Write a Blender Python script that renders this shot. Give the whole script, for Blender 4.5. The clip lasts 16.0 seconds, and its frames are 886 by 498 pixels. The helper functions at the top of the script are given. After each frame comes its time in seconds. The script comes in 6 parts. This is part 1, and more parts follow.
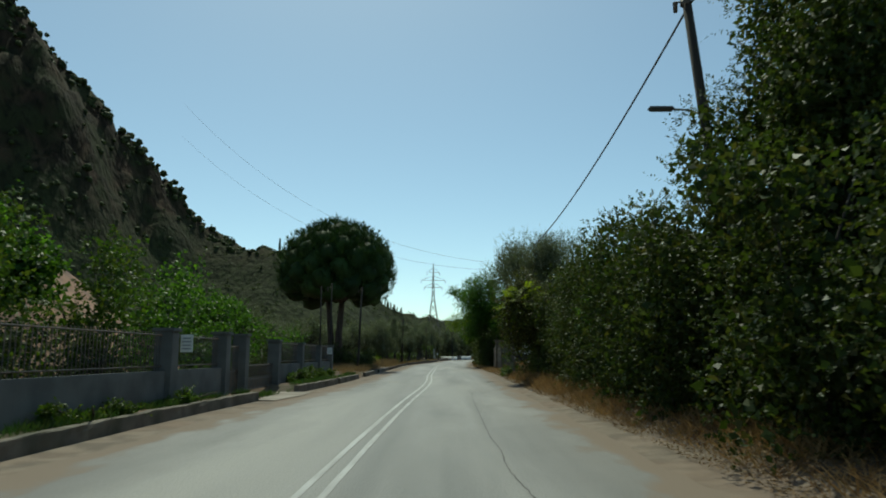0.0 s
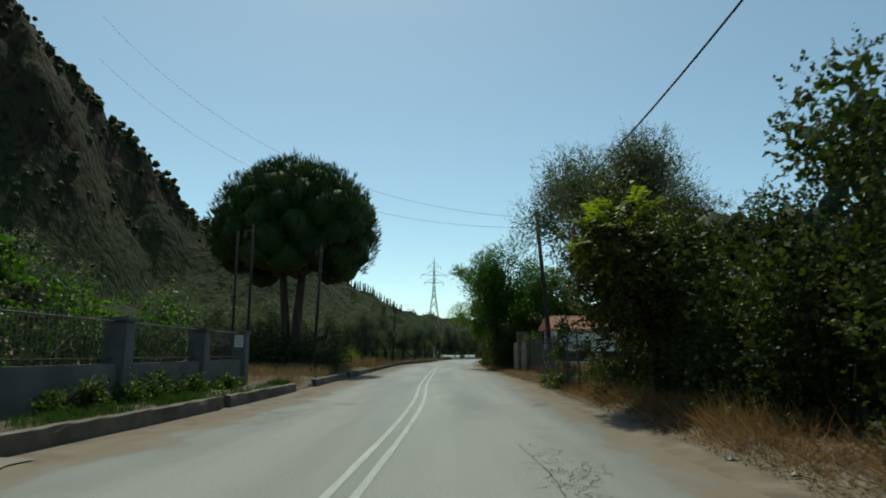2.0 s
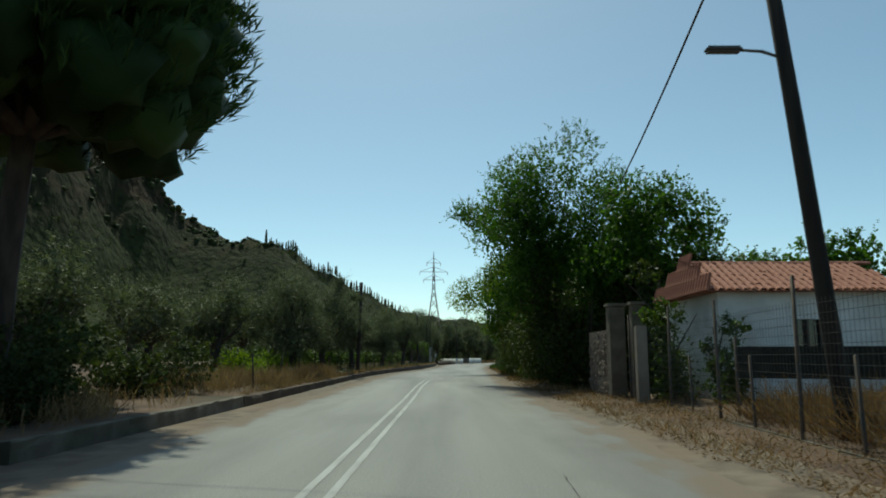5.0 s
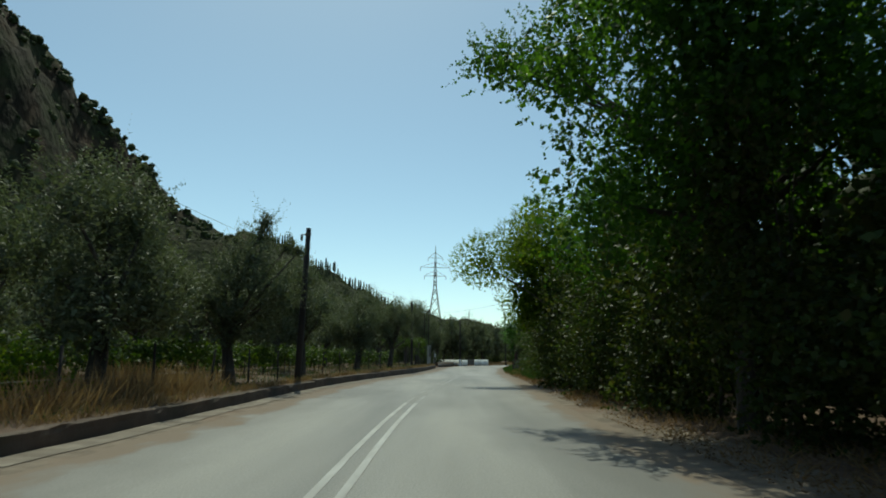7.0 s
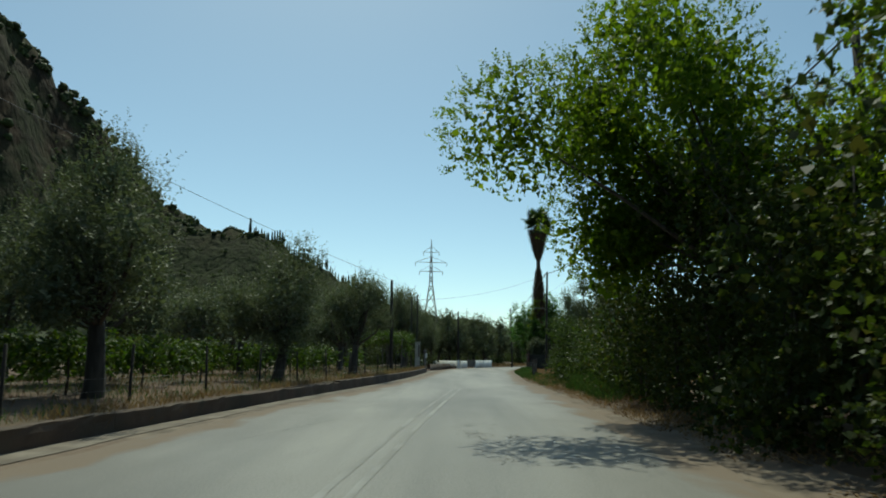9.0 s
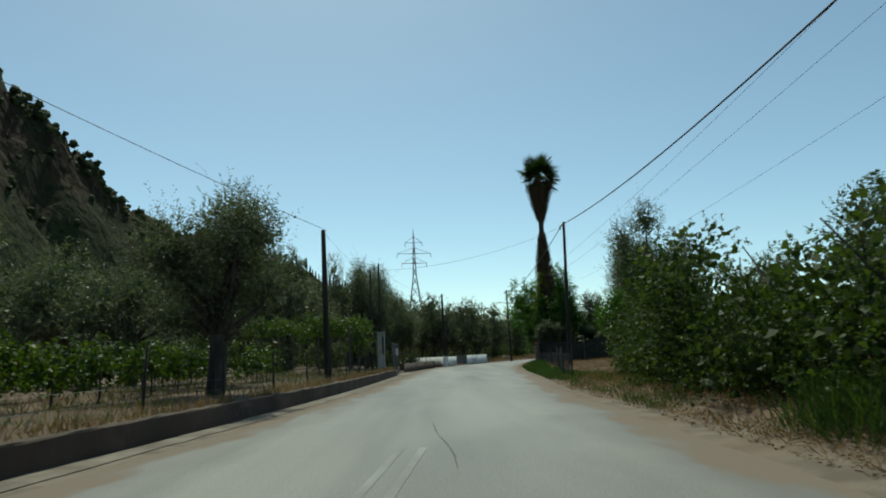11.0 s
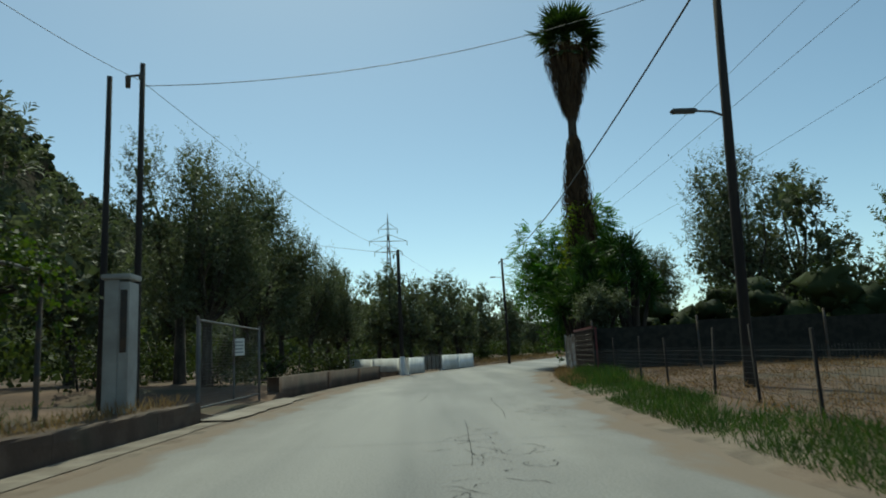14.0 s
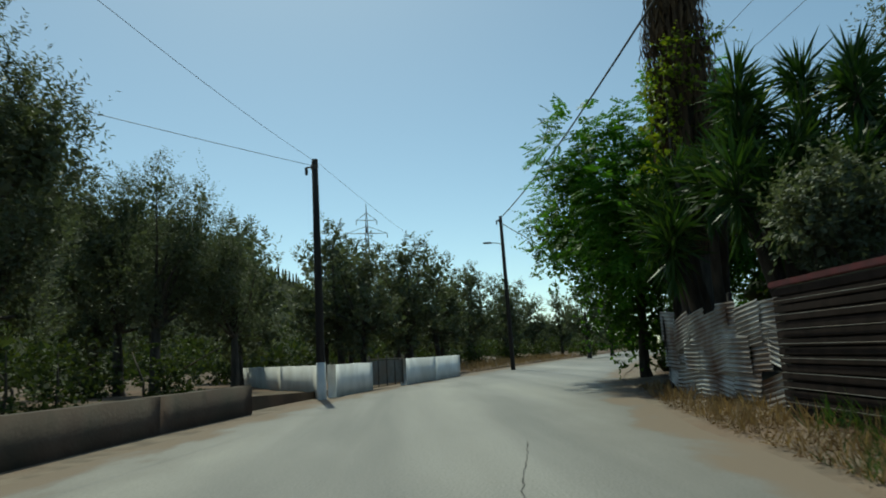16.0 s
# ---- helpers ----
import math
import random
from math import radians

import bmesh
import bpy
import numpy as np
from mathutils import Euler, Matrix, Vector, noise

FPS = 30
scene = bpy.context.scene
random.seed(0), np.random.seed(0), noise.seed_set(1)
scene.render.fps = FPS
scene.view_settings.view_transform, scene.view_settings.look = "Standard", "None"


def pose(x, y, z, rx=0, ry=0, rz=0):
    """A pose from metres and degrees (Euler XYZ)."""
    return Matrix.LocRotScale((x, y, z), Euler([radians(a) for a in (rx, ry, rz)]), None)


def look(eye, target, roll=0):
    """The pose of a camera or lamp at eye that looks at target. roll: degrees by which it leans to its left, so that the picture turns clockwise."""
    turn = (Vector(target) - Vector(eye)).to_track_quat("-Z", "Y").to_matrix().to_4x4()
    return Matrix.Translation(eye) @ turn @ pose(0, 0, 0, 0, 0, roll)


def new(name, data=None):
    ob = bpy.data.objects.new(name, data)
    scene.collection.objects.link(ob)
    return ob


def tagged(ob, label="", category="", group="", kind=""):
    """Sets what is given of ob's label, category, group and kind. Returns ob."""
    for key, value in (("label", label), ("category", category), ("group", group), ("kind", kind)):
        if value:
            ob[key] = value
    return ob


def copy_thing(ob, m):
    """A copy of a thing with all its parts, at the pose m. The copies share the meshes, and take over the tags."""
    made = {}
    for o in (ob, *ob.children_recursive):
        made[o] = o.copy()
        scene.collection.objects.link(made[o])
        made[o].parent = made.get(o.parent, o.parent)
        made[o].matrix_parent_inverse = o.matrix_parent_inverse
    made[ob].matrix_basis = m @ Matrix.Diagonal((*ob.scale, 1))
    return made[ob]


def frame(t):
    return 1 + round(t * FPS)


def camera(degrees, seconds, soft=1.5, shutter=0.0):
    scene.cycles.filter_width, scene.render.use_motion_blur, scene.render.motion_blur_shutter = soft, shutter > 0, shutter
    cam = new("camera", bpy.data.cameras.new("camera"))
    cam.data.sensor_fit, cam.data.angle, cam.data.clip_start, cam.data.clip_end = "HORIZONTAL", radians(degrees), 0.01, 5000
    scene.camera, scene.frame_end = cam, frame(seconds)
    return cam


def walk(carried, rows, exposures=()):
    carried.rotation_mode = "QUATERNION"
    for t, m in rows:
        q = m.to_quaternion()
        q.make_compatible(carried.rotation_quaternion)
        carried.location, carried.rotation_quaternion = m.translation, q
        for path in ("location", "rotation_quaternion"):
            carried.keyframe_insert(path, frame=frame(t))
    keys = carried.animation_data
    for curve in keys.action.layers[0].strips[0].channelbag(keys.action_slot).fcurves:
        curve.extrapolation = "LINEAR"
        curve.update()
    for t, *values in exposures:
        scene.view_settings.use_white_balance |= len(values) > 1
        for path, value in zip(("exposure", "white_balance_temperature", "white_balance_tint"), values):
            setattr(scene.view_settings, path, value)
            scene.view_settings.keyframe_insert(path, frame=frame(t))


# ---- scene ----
cam = camera(66.0, 16.0, 1.8, 0.12)
PATH = [
    (0, (0.826, 2.632, 1.579), (0.823, 4.609, 1.885), 0.0),
    (0.5, (0.744, 7.695, 1.539), (0.74, 9.672, 1.841), 0.1),
    (1, (0.677, 12.774, 1.488), (0.673, 14.751, 1.789), 0.2),
    (1.5, (0.651, 17.891, 1.445), (0.648, 19.868, 1.747), 0.3),
    (2, (0.695, 23.027, 1.427), (0.688, 25.004, 1.73), 0.4),
    (2.5, (0.799, 28.201, 1.42), (0.791, 30.178, 1.725), 0.1),
    (3, (0.935, 33.412, 1.43), (0.928, 35.389, 1.733), 0.1),
    (3.5, (1.05, 38.639, 1.45), (1.04, 40.616, 1.757), -0.1),
    (4, (1.105, 43.863, 1.469), (1.095, 45.839, 1.778), 0.0),
    (4.2, (1.108, 45.96, 1.468), (1.099, 47.935, 1.782), -0.0),
    (6.3, (0.969, 68.075, 1.361), (0.954, 70.051, 1.669), 0.0),
    (6.5, (0.956, 70.191, 1.357), (0.941, 72.166, 1.67), 0.8),
    (7, (0.929, 75.502, 1.354), (0.912, 77.477, 1.669), 0.8),
    (7.5, (0.926, 80.825, 1.357), (0.909, 82.8, 1.674), 1.0),
    (8, (0.957, 86.148, 1.353), (0.94, 88.122, 1.672), 1.1),
    (8.5, (1.049, 91.47, 1.352), (1.03, 93.444, 1.672), 1.2),
    (9, (1.224, 96.813, 1.345), (1.215, 98.787, 1.662), 0.6),
    (11.3, (2.267, 121.502, 1.206), (2.302, 123.478, 1.512), -2.6),
    (11.5, (2.373, 123.649, 1.201), (2.415, 125.626, 1.506), -2.4),
    (12, (2.674, 129.012, 1.184), (2.728, 130.988, 1.49), -2.6),
    (12.5, (3.004, 134.353, 1.177), (3.07, 136.329, 1.482), -2.6),
    (13, (3.347, 139.673, 1.183), (3.424, 141.648, 1.487), -2.9),
    (13.5, (3.715, 145.067, 1.181), (3.799, 147.042, 1.486), -2.8),
    (14, (4.065, 150.48, 1.191), (4.152, 152.455, 1.495), -2.6),
    (14.5, (4.434, 155.874, 1.212), (4.52, 157.849, 1.517), -2.9),
    (15, (4.849, 161.226, 1.211), (4.936, 163.2, 1.518), -3.0),
    (15.5, (5.302, 166.522, 1.201), (5.397, 168.496, 1.509), -3.2),
    (16, (5.8, 171.759, 1.194), (5.928, 173.731, 1.5), -3.0),
]
walk(cam, [(t, look(eye, target, roll)) for t, eye, target, roll in PATH], exposures=[(0, 0.0, 6700, -11), (16, 0.0, 6700, -11)])

# ---- world and light ----
SUN_AZ, SUN_EL = radians(-10), radians(58)
sun_dir = Vector((math.sin(SUN_AZ) * math.cos(SUN_EL), math.cos(SUN_AZ) * math.cos(SUN_EL), math.sin(SUN_EL)))
world = bpy.data.worlds.new("world")
scene.world = world
world.use_nodes = True
wn = world.node_tree.nodes
sky = wn.new("ShaderNodeTexSky")
sky.sky_type = "NISHITA"
sky.sun_disc = False
sky.sun_elevation, sky.sun_rotation = SUN_EL, SUN_AZ
sky.air_density, sky.dust_density, sky.ozone_density = 0.75, 0.9, 1.2
sky.altitude = 500
wn["Background"].inputs["Strength"].default_value = 0.143
air = wn.new("ShaderNodeMix")
air.data_type, air.blend_type = "RGBA", "MULTIPLY"
air.inputs["Factor"].default_value = 1.0
air.inputs[7].default_value = (0.975, 1.0, 0.93, 1)
world.node_tree.links.new(sky.outputs["Color"], air.inputs[6])
world.node_tree.links.new(air.outputs[2], wn["Background"].inputs["Color"])
sun_data = bpy.data.lights.new("sun", "SUN")
sun_data.energy, sun_data.angle, sun_data.color = 3.0, radians(0.6), (1.0, 0.95, 0.87)
sun = new("sun", sun_data)
sun.matrix_world = look(sun_dir * 300, (0, 0, 0))

# ---- materials ----


def nodes_of(name):
    m = bpy.data.materials.new(name)
    m.use_nodes = True
    nt = m.node_tree
    return m, nt, nt.nodes["Principled BSDF"]


def noise_mix(nt, a, b, scale, low=0.4, high=0.6, detail=5, coord="Object", stretch=(1, 1, 1)):
    """Colour a to b by a noise; a and b are colours or sockets."""
    tc = nt.nodes.new("ShaderNodeTexCoord")
    mp = nt.nodes.new("ShaderNodeMapping")
    mp.inputs["Scale"].default_value = stretch
    nt.links.new(tc.outputs[coord], mp.inputs["Vector"])
    nz = nt.nodes.new("ShaderNodeTexNoise")
    nz.inputs["Scale"].default_value, nz.inputs["Detail"].default_value = scale, detail
    nt.links.new(mp.outputs["Vector"], nz.inputs["Vector"])
    mr = nt.nodes.new("ShaderNodeMapRange")
    mr.inputs["From Min"].default_value, mr.inputs["From Max"].default_value = low, high
    nt.links.new(nz.outputs["Fac"], mr.inputs["Value"])
    mx = nt.nodes.new("ShaderNodeMix")
    mx.data_type = "RGBA"
    nt.links.new(mr.outputs["Result"], mx.inputs["Factor"])
    ca, cb = mx.inputs[6], mx.inputs[7]
    for sock, v in ((ca, a), (cb, b)):
        if isinstance(v, tuple):
            sock.default_value = (*v, 1)
        else:
            nt.links.new(v, sock)
    return mx.outputs[2], nz.outputs["Fac"]


def surface(name, a, b, scale, rough=0.85, c=None, scale2=0.5, bump=0.3, bump_scale=None, metal=0.0, low=0.4, high=0.6, stretch=(1, 1, 1)):
    m, nt, p = nodes_of(name)
    col, fac = noise_mix(nt, a, b, scale, low, high, stretch=stretch)
    if c:
        col, _ = noise_mix(nt, col, c, scale2, 0.45, 0.7)
    nt.links.new(col, p.inputs["Base Color"])
    p.inputs["Roughness"].default_value, p.inputs["Metallic"].default_value = rough, metal
    if bump:
        _, f2 = noise_mix(nt, a, b, bump_scale or scale * 3, stretch=stretch)
        bp = nt.nodes.new("ShaderNodeBump")
        bp.inputs["Strength"].default_value, bp.inputs["Distance"].default_value = bump, 0.02
        nt.links.new(f2, bp.inputs["Height"])
        nt.links.new(bp.outputs["Normal"], p.inputs["Normal"])
    return m


def leafy(name, colours, translucent=0.3, rough=0.5, trans_colour=None):
    """Leaves: each leaf takes its own tone, and light shines through it."""
    m, nt, p = nodes_of(name)
    geo = nt.nodes.new("ShaderNodeNewGeometry")
    ramp = nt.nodes.new("ShaderNodeValToRGB")
    e = ramp.color_ramp.elements
    e[0].position, e[0].color = 0.0, (*colours[0], 1)
    e[1].position, e[1].color = 1.0, (*colours[-1], 1)
    for i, c in enumerate(colours[1:-1], 1):
        el = e.new(i / (len(colours) - 1))
        el.color = (*c, 1)
    nt.links.new(geo.outputs["Random Per Island"], ramp.inputs["Fac"])
    big, _ = noise_mix(nt, (0.75, 0.75, 0.75), (1.15, 1.15, 1.1), 0.6, 0.35, 0.65, 2)
    mul = nt.nodes.new("ShaderNodeMix")
    mul.data_type, mul.blend_type = "RGBA", "MULTIPLY"
    mul.inputs["Factor"].default_value = 1.0
    nt.links.new(ramp.outputs["Color"], mul.inputs[6])
    nt.links.new(big, mul.inputs[7])
    nt.links.new(mul.outputs[2], p.inputs["Base Color"])
    p.inputs["Roughness"].default_value = rough
    p.inputs["Specular IOR Level"].default_value = 0.16
    tr = nt.nodes.new("ShaderNodeBsdfTranslucent")
    tint = nt.nodes.new("ShaderNodeMix")
    tint.data_type, tint.blend_type = "RGBA", "MULTIPLY"
    tint.inputs["Factor"].default_value = 1.0
    nt.links.new(mul.outputs[2], tint.inputs[6])
    tint.inputs[7].default_value = (*(trans_colour or (1.6, 1.7, 0.7)), 1)
    nt.links.new(tint.outputs[2], tr.inputs["Color"])
    ms = nt.nodes.new("ShaderNodeMixShader")
    ms.inputs["Fac"].default_value = translucent
    nt.links.new(p.outputs["BSDF"], ms.inputs[1])
    nt.links.new(tr.outputs["BSDF"], ms.inputs[2])
    nt.links.new(ms.outputs["Shader"], nt.nodes["Material Output"].inputs["Surface"])
    return m




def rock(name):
    """Crags with their backlit shade put into near-black colours: brown and dark streaks down the face, green where
    scrub has taken the lower slopes.
    """
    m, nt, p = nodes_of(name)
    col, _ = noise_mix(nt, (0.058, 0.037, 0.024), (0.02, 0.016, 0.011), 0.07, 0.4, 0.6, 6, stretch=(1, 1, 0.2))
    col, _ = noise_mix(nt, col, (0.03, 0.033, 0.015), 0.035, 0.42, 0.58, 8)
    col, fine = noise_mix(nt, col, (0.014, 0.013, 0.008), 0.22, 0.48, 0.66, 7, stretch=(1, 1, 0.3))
    green, _ = noise_mix(nt, (0.04, 0.048, 0.02), (0.022, 0.027, 0.012), 0.25, 0.4, 0.6, 6)
    tc = nt.nodes.new("ShaderNodeTexCoord")
    sep = nt.nodes.new("ShaderNodeSeparateXYZ")
    nt.links.new(tc.outputs["Object"], sep.inputs["Vector"])
    zone = nt.nodes.new("ShaderNodeMapRange")
    zone.inputs["From Min"].default_value, zone.inputs["From Max"].default_value = 130, 60
    nt.links.new(sep.outputs["Z"], zone.inputs["Value"])
    mx = nt.nodes.new("ShaderNodeMix")
    mx.data_type = "RGBA"
    nt.links.new(zone.outputs["Result"], mx.inputs["Factor"])
    nt.links.new(col, mx.inputs[6])
    nt.links.new(green, mx.inputs[7])
    nt.links.new(mx.outputs[2], p.inputs["Base Color"])
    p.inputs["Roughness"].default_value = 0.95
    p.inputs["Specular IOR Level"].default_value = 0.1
    bp = nt.nodes.new("ShaderNodeBump")
    bp.inputs["Strength"].default_value, bp.inputs["Distance"].default_value = 1.0, 3.0
    nt.links.new(fine, bp.inputs["Height"])
    nt.links.new(bp.outputs["Normal"], p.inputs["Normal"])
    return m


def asphalt(name):
    """Old asphalt: fine aggregate, long soft streaks, and dust blown in from the edges."""
    m, nt, p = nodes_of(name)
    col, _ = noise_mix(nt, (0.125, 0.122, 0.113), (0.215, 0.208, 0.19), 0.8, 0.35, 0.65, 3, stretch=(1, 0.045, 1))
    col, _ = noise_mix(nt, col, (0.262, 0.25, 0.222), 0.35, 0.42, 0.68, 4, stretch=(1, 0.09, 1))
    col, _ = noise_mix(nt, col, (0.115, 0.112, 0.104), 0.22, 0.5, 0.7, 7, stretch=(1, 0.3, 1))
    fine, fac = noise_mix(nt, (0.72, 0.72, 0.72), (1.25, 1.25, 1.24), 38, 0.32, 0.68, 4)
    mul = nt.nodes.new("ShaderNodeMix")
    mul.data_type, mul.blend_type = "RGBA", "MULTIPLY"
    mul.inputs["Factor"].default_value = 1.0
    nt.links.new(col, mul.inputs[6])
    nt.links.new(fine, mul.inputs[7])
    at = nt.nodes.new("ShaderNodeAttribute")
    at.attribute_name = "edge"
    _, wob = noise_mix(nt, (0, 0, 0), (1, 1, 1), 1.3, detail=8, stretch=(1, 0.4, 1))
    add = nt.nodes.new("ShaderNodeMath")
    add.operation = "MULTIPLY_ADD"
    nt.links.new(wob, add.inputs[0])
    add.inputs[1].default_value = 0.5
    nt.links.new(at.outputs["Fac"], add.inputs[2])
    mr = nt.nodes.new("ShaderNodeMapRange")
    mr.inputs["From Min"].default_value, mr.inputs["From Max"].default_value = 1.08, 1.17
    mr.inputs["To Max"].default_value = 0.95
    nt.links.new(add.outputs["Value"], mr.inputs["Value"])
    mx = nt.nodes.new("ShaderNodeMix")
    mx.data_type = "RGBA"
    nt.links.new(mr.outputs["Result"], mx.inputs["Factor"])
    grime = nt.nodes.new("ShaderNodeMapRange")
    grime.inputs["From Min"].default_value, grime.inputs["From Max"].default_value = 0.8, 1.15
    grime.inputs["To Max"].default_value = 0.7
    nt.links.new(add.outputs["Value"], grime.inputs["Value"])
    soil = nt.nodes.new("ShaderNodeMix")
    soil.data_type = "RGBA"
    nt.links.new(grime.outputs["Result"], soil.inputs["Factor"])
    nt.links.new(mul.outputs[2], soil.inputs[6])
    soil.inputs[7].default_value = (0.112, 0.105, 0.094, 1)
    nt.links.new(soil.outputs[2], mx.inputs[6])
    mx.inputs[7].default_value = (0.185, 0.14, 0.1, 1)
    nt.links.new(mx.outputs[2], p.inputs["Base Color"])
    ro = nt.nodes.new("ShaderNodeMapRange")
    ro.inputs["To Min"].default_value, ro.inputs["To Max"].default_value = 0.66, 0.97
    nt.links.new(mr.outputs["Result"], ro.inputs["Value"])
    nt.links.new(ro.outputs["Result"], p.inputs["Roughness"])
    bp = nt.nodes.new("ShaderNodeBump")
    bp.inputs["Strength"].default_value, bp.inputs["Distance"].default_value = 0.5, 0.012
    nt.links.new(fac, bp.inputs["Height"])
    nt.links.new(bp.outputs["Normal"], p.inputs["Normal"])
    return m


M_ASPHALT = asphalt("asphalt")
M_LINE = surface("worn_road_paint", (0.43, 0.43, 0.41), (0.27, 0.262, 0.245), 2.2, 0.78, (0.33, 0.322, 0.305), 0.35, 0.2, 40, low=0.42, high=0.75, stretch=(2.5, 0.3, 1))
M_FAINT = surface("faded_road_paint", (0.28, 0.277, 0.262), (0.2, 0.195, 0.18), 1.4, 0.8, None, 1, 0.2, 40, low=0.4, high=0.6, stretch=(1, 0.3, 1))
M_DIRT = surface("tan_dirt", (0.205, 0.163, 0.12), (0.125, 0.098, 0.072), 1.6, 0.97, (0.175, 0.118, 0.08), 0.35, 0.9, 22)
M_EARTH = surface("dry_earth", (0.088, 0.053, 0.033), (0.14, 0.086, 0.053), 0.8, 0.97, (0.06, 0.05, 0.026), 0.25, 0.8, 6)
M_REDEARTH = surface("red_earth", (0.23, 0.125, 0.075), (0.12, 0.068, 0.045), 0.9, 0.97, (0.28, 0.17, 0.11), 0.3, 1.0, 3)
M_KERB = surface("old_concrete", (0.115, 0.095, 0.072), (0.17, 0.145, 0.112), 2.0, 0.9, (0.06, 0.058, 0.036), 0.9, 0.4, 25)
M_PALE = surface("pale_concrete", (0.28, 0.245, 0.2), (0.21, 0.175, 0.137), 1.1, 0.9, (0.16, 0.13, 0.1), 0.5, 0.3, 20)
M_GREYWALL = surface("grey_render", (0.125, 0.125, 0.118), (0.085, 0.085, 0.08), 1.2, 0.9, (0.16, 0.155, 0.14), 0.5, 0.3, 18)
M_WHITE = surface("whitewash", (0.78, 0.79, 0.78), (0.66, 0.67, 0.66), 1.5, 0.85, (0.55, 0.54, 0.5), 0.4, 0.2, 15)
M_WOODPOLE = surface("creosoted_wood", (0.017, 0.013, 0.011), (0.036, 0.028, 0.022), 6, 0.9, None, 1, 0.4, 20, stretch=(1, 1, 0.08))
M_BARK = surface("bark", (0.034, 0.027, 0.02), (0.075, 0.06, 0.045), 5, 0.95, None, 1, 0.8, 12, stretch=(1, 1, 0.25))
M_PINEBARK = surface("pine_bark", (0.04, 0.027, 0.02), (0.07, 0.048, 0.036), 4, 0.95, None, 1, 0.9, 10, stretch=(1, 1, 0.3))
M_STONE = surface("rubble_stone", (0.17, 0.12, 0.085), (0.11, 0.08, 0.058), 2.5, 0.9, (0.24, 0.18, 0.13), 1.2, 0.6, 14)
M_MORTAR = surface("mortar", (0.12, 0.095, 0.075), (0.085, 0.068, 0.054), 4, 0.95, None, 1, 0.4, 30)
M_METAL = surface("galvanised_steel", (0.12, 0.12, 0.115), (0.085, 0.085, 0.08), 4, 0.55, (0.12, 0.09, 0.07), 1.1, 0.1, 30, metal=0.35)
M_DARKMETAL = surface("rusty_dark_steel", (0.06, 0.055, 0.05), (0.11, 0.075, 0.05), 5, 0.6, None, 1, 0.2, 30, metal=0.4)
M_WIRE = surface("cable_rubber", (0.03, 0.03, 0.03), (0.045, 0.045, 0.045), 3, 0.6, None, 1, 0)
M_TILE = surface("terracotta", (0.38, 0.16, 0.1), (0.27, 0.1, 0.065), 3, 0.85, (0.48, 0.29, 0.2), 0.9, 0.3, 20)
M_MAROON = surface("maroon_paint", (0.16, 0.03, 0.03), (0.11, 0.025, 0.025), 4, 0.5, None, 1, 0.1, 20)
M_SLAT = surface("brown_slats", (0.026, 0.019, 0.016), (0.042, 0.029, 0.024), 4, 0.95, None, 1.5, 0.2, 20)
M_SLAT.node_tree.nodes["Principled BSDF"].inputs["Specular IOR Level"].default_value = 0.12
M_SHEET = surface("weathered_sheet", (0.42, 0.42, 0.4), (0.24, 0.23, 0.21), 1.3, 0.6, (0.13, 0.075, 0.05), 1.1, 0.2, 20, metal=0.1)
M_DULLWHITE = surface("dull_white_render", (0.42, 0.41, 0.38), (0.32, 0.31, 0.285), 2.0, 0.9, (0.24, 0.225, 0.2), 0.8, 0.3, 18)
M_GLASS, _nt, _p = nodes_of("window_glass")
_p.inputs["Base Color"].default_value = (0.02, 0.025, 0.03, 1)
_p.inputs["Roughness"].default_value = 0.05
M_GUTTER = surface("worn_gutter", (0.23, 0.197, 0.155), (0.125, 0.1, 0.075), 1.3, 0.95, (0.17, 0.14, 0.105), 4.0, 0.5, 20, low=0.38, high=0.62)
# base tones lowered to carry the shade on the kerb face, plus random stains
M_DARKKERB = surface("stained_shade_dark_kerb", (0.075, 0.05, 0.036), (0.115, 0.082, 0.06), 1.6, 0.95, (0.042, 0.036, 0.024), 0.8, 0.5, 14)
M_SIGN = surface("faded_white_panel", (0.7, 0.71, 0.7), (0.6, 0.6, 0.58), 3, 0.6, None, 1, 0)
M_INK = surface("faded_print", (0.3, 0.33, 0.33), (0.22, 0.25, 0.26), 6, 0.7, None, 1, 0)
M_CRACK = surface("crack_tar", (0.055, 0.053, 0.05), (0.1, 0.097, 0.09), 4, 0.9, None, 1, 0)
M_NET = surface("dark_shade_net", (0.016, 0.017, 0.013), (0.03, 0.03, 0.023), 5, 0.95, None, 1, 0.2, 60)
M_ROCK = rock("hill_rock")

G_BROAD = leafy("mulberry_leaf", [(0.022, 0.05, 0.01), (0.04, 0.085, 0.016), (0.065, 0.12, 0.022)], 0.5, 0.45, (2.0, 2.2, 0.8))
G_HEDGE = leafy("bramble_leaf", [(0.02, 0.034, 0.009), (0.036, 0.056, 0.013), (0.054, 0.075, 0.02), (0.06, 0.056, 0.02)], 0.35, 0.5)
G_SHRUB = leafy("shrub_leaf", [(0.028, 0.044, 0.012), (0.042, 0.064, 0.018), (0.06, 0.084, 0.026)], 0.38, 0.55)
G_OLIVE = leafy("olive_leaf", [(0.075, 0.092, 0.05), (0.105, 0.122, 0.074), (0.15, 0.165, 0.115)], 0.3, 0.55, (1.25, 1.35, 0.8))
G_PINE = leafy("pine_needle", [(0.014, 0.034, 0.01), (0.028, 0.055, 0.014), (0.045, 0.08, 0.02)], 0.15, 0.6)
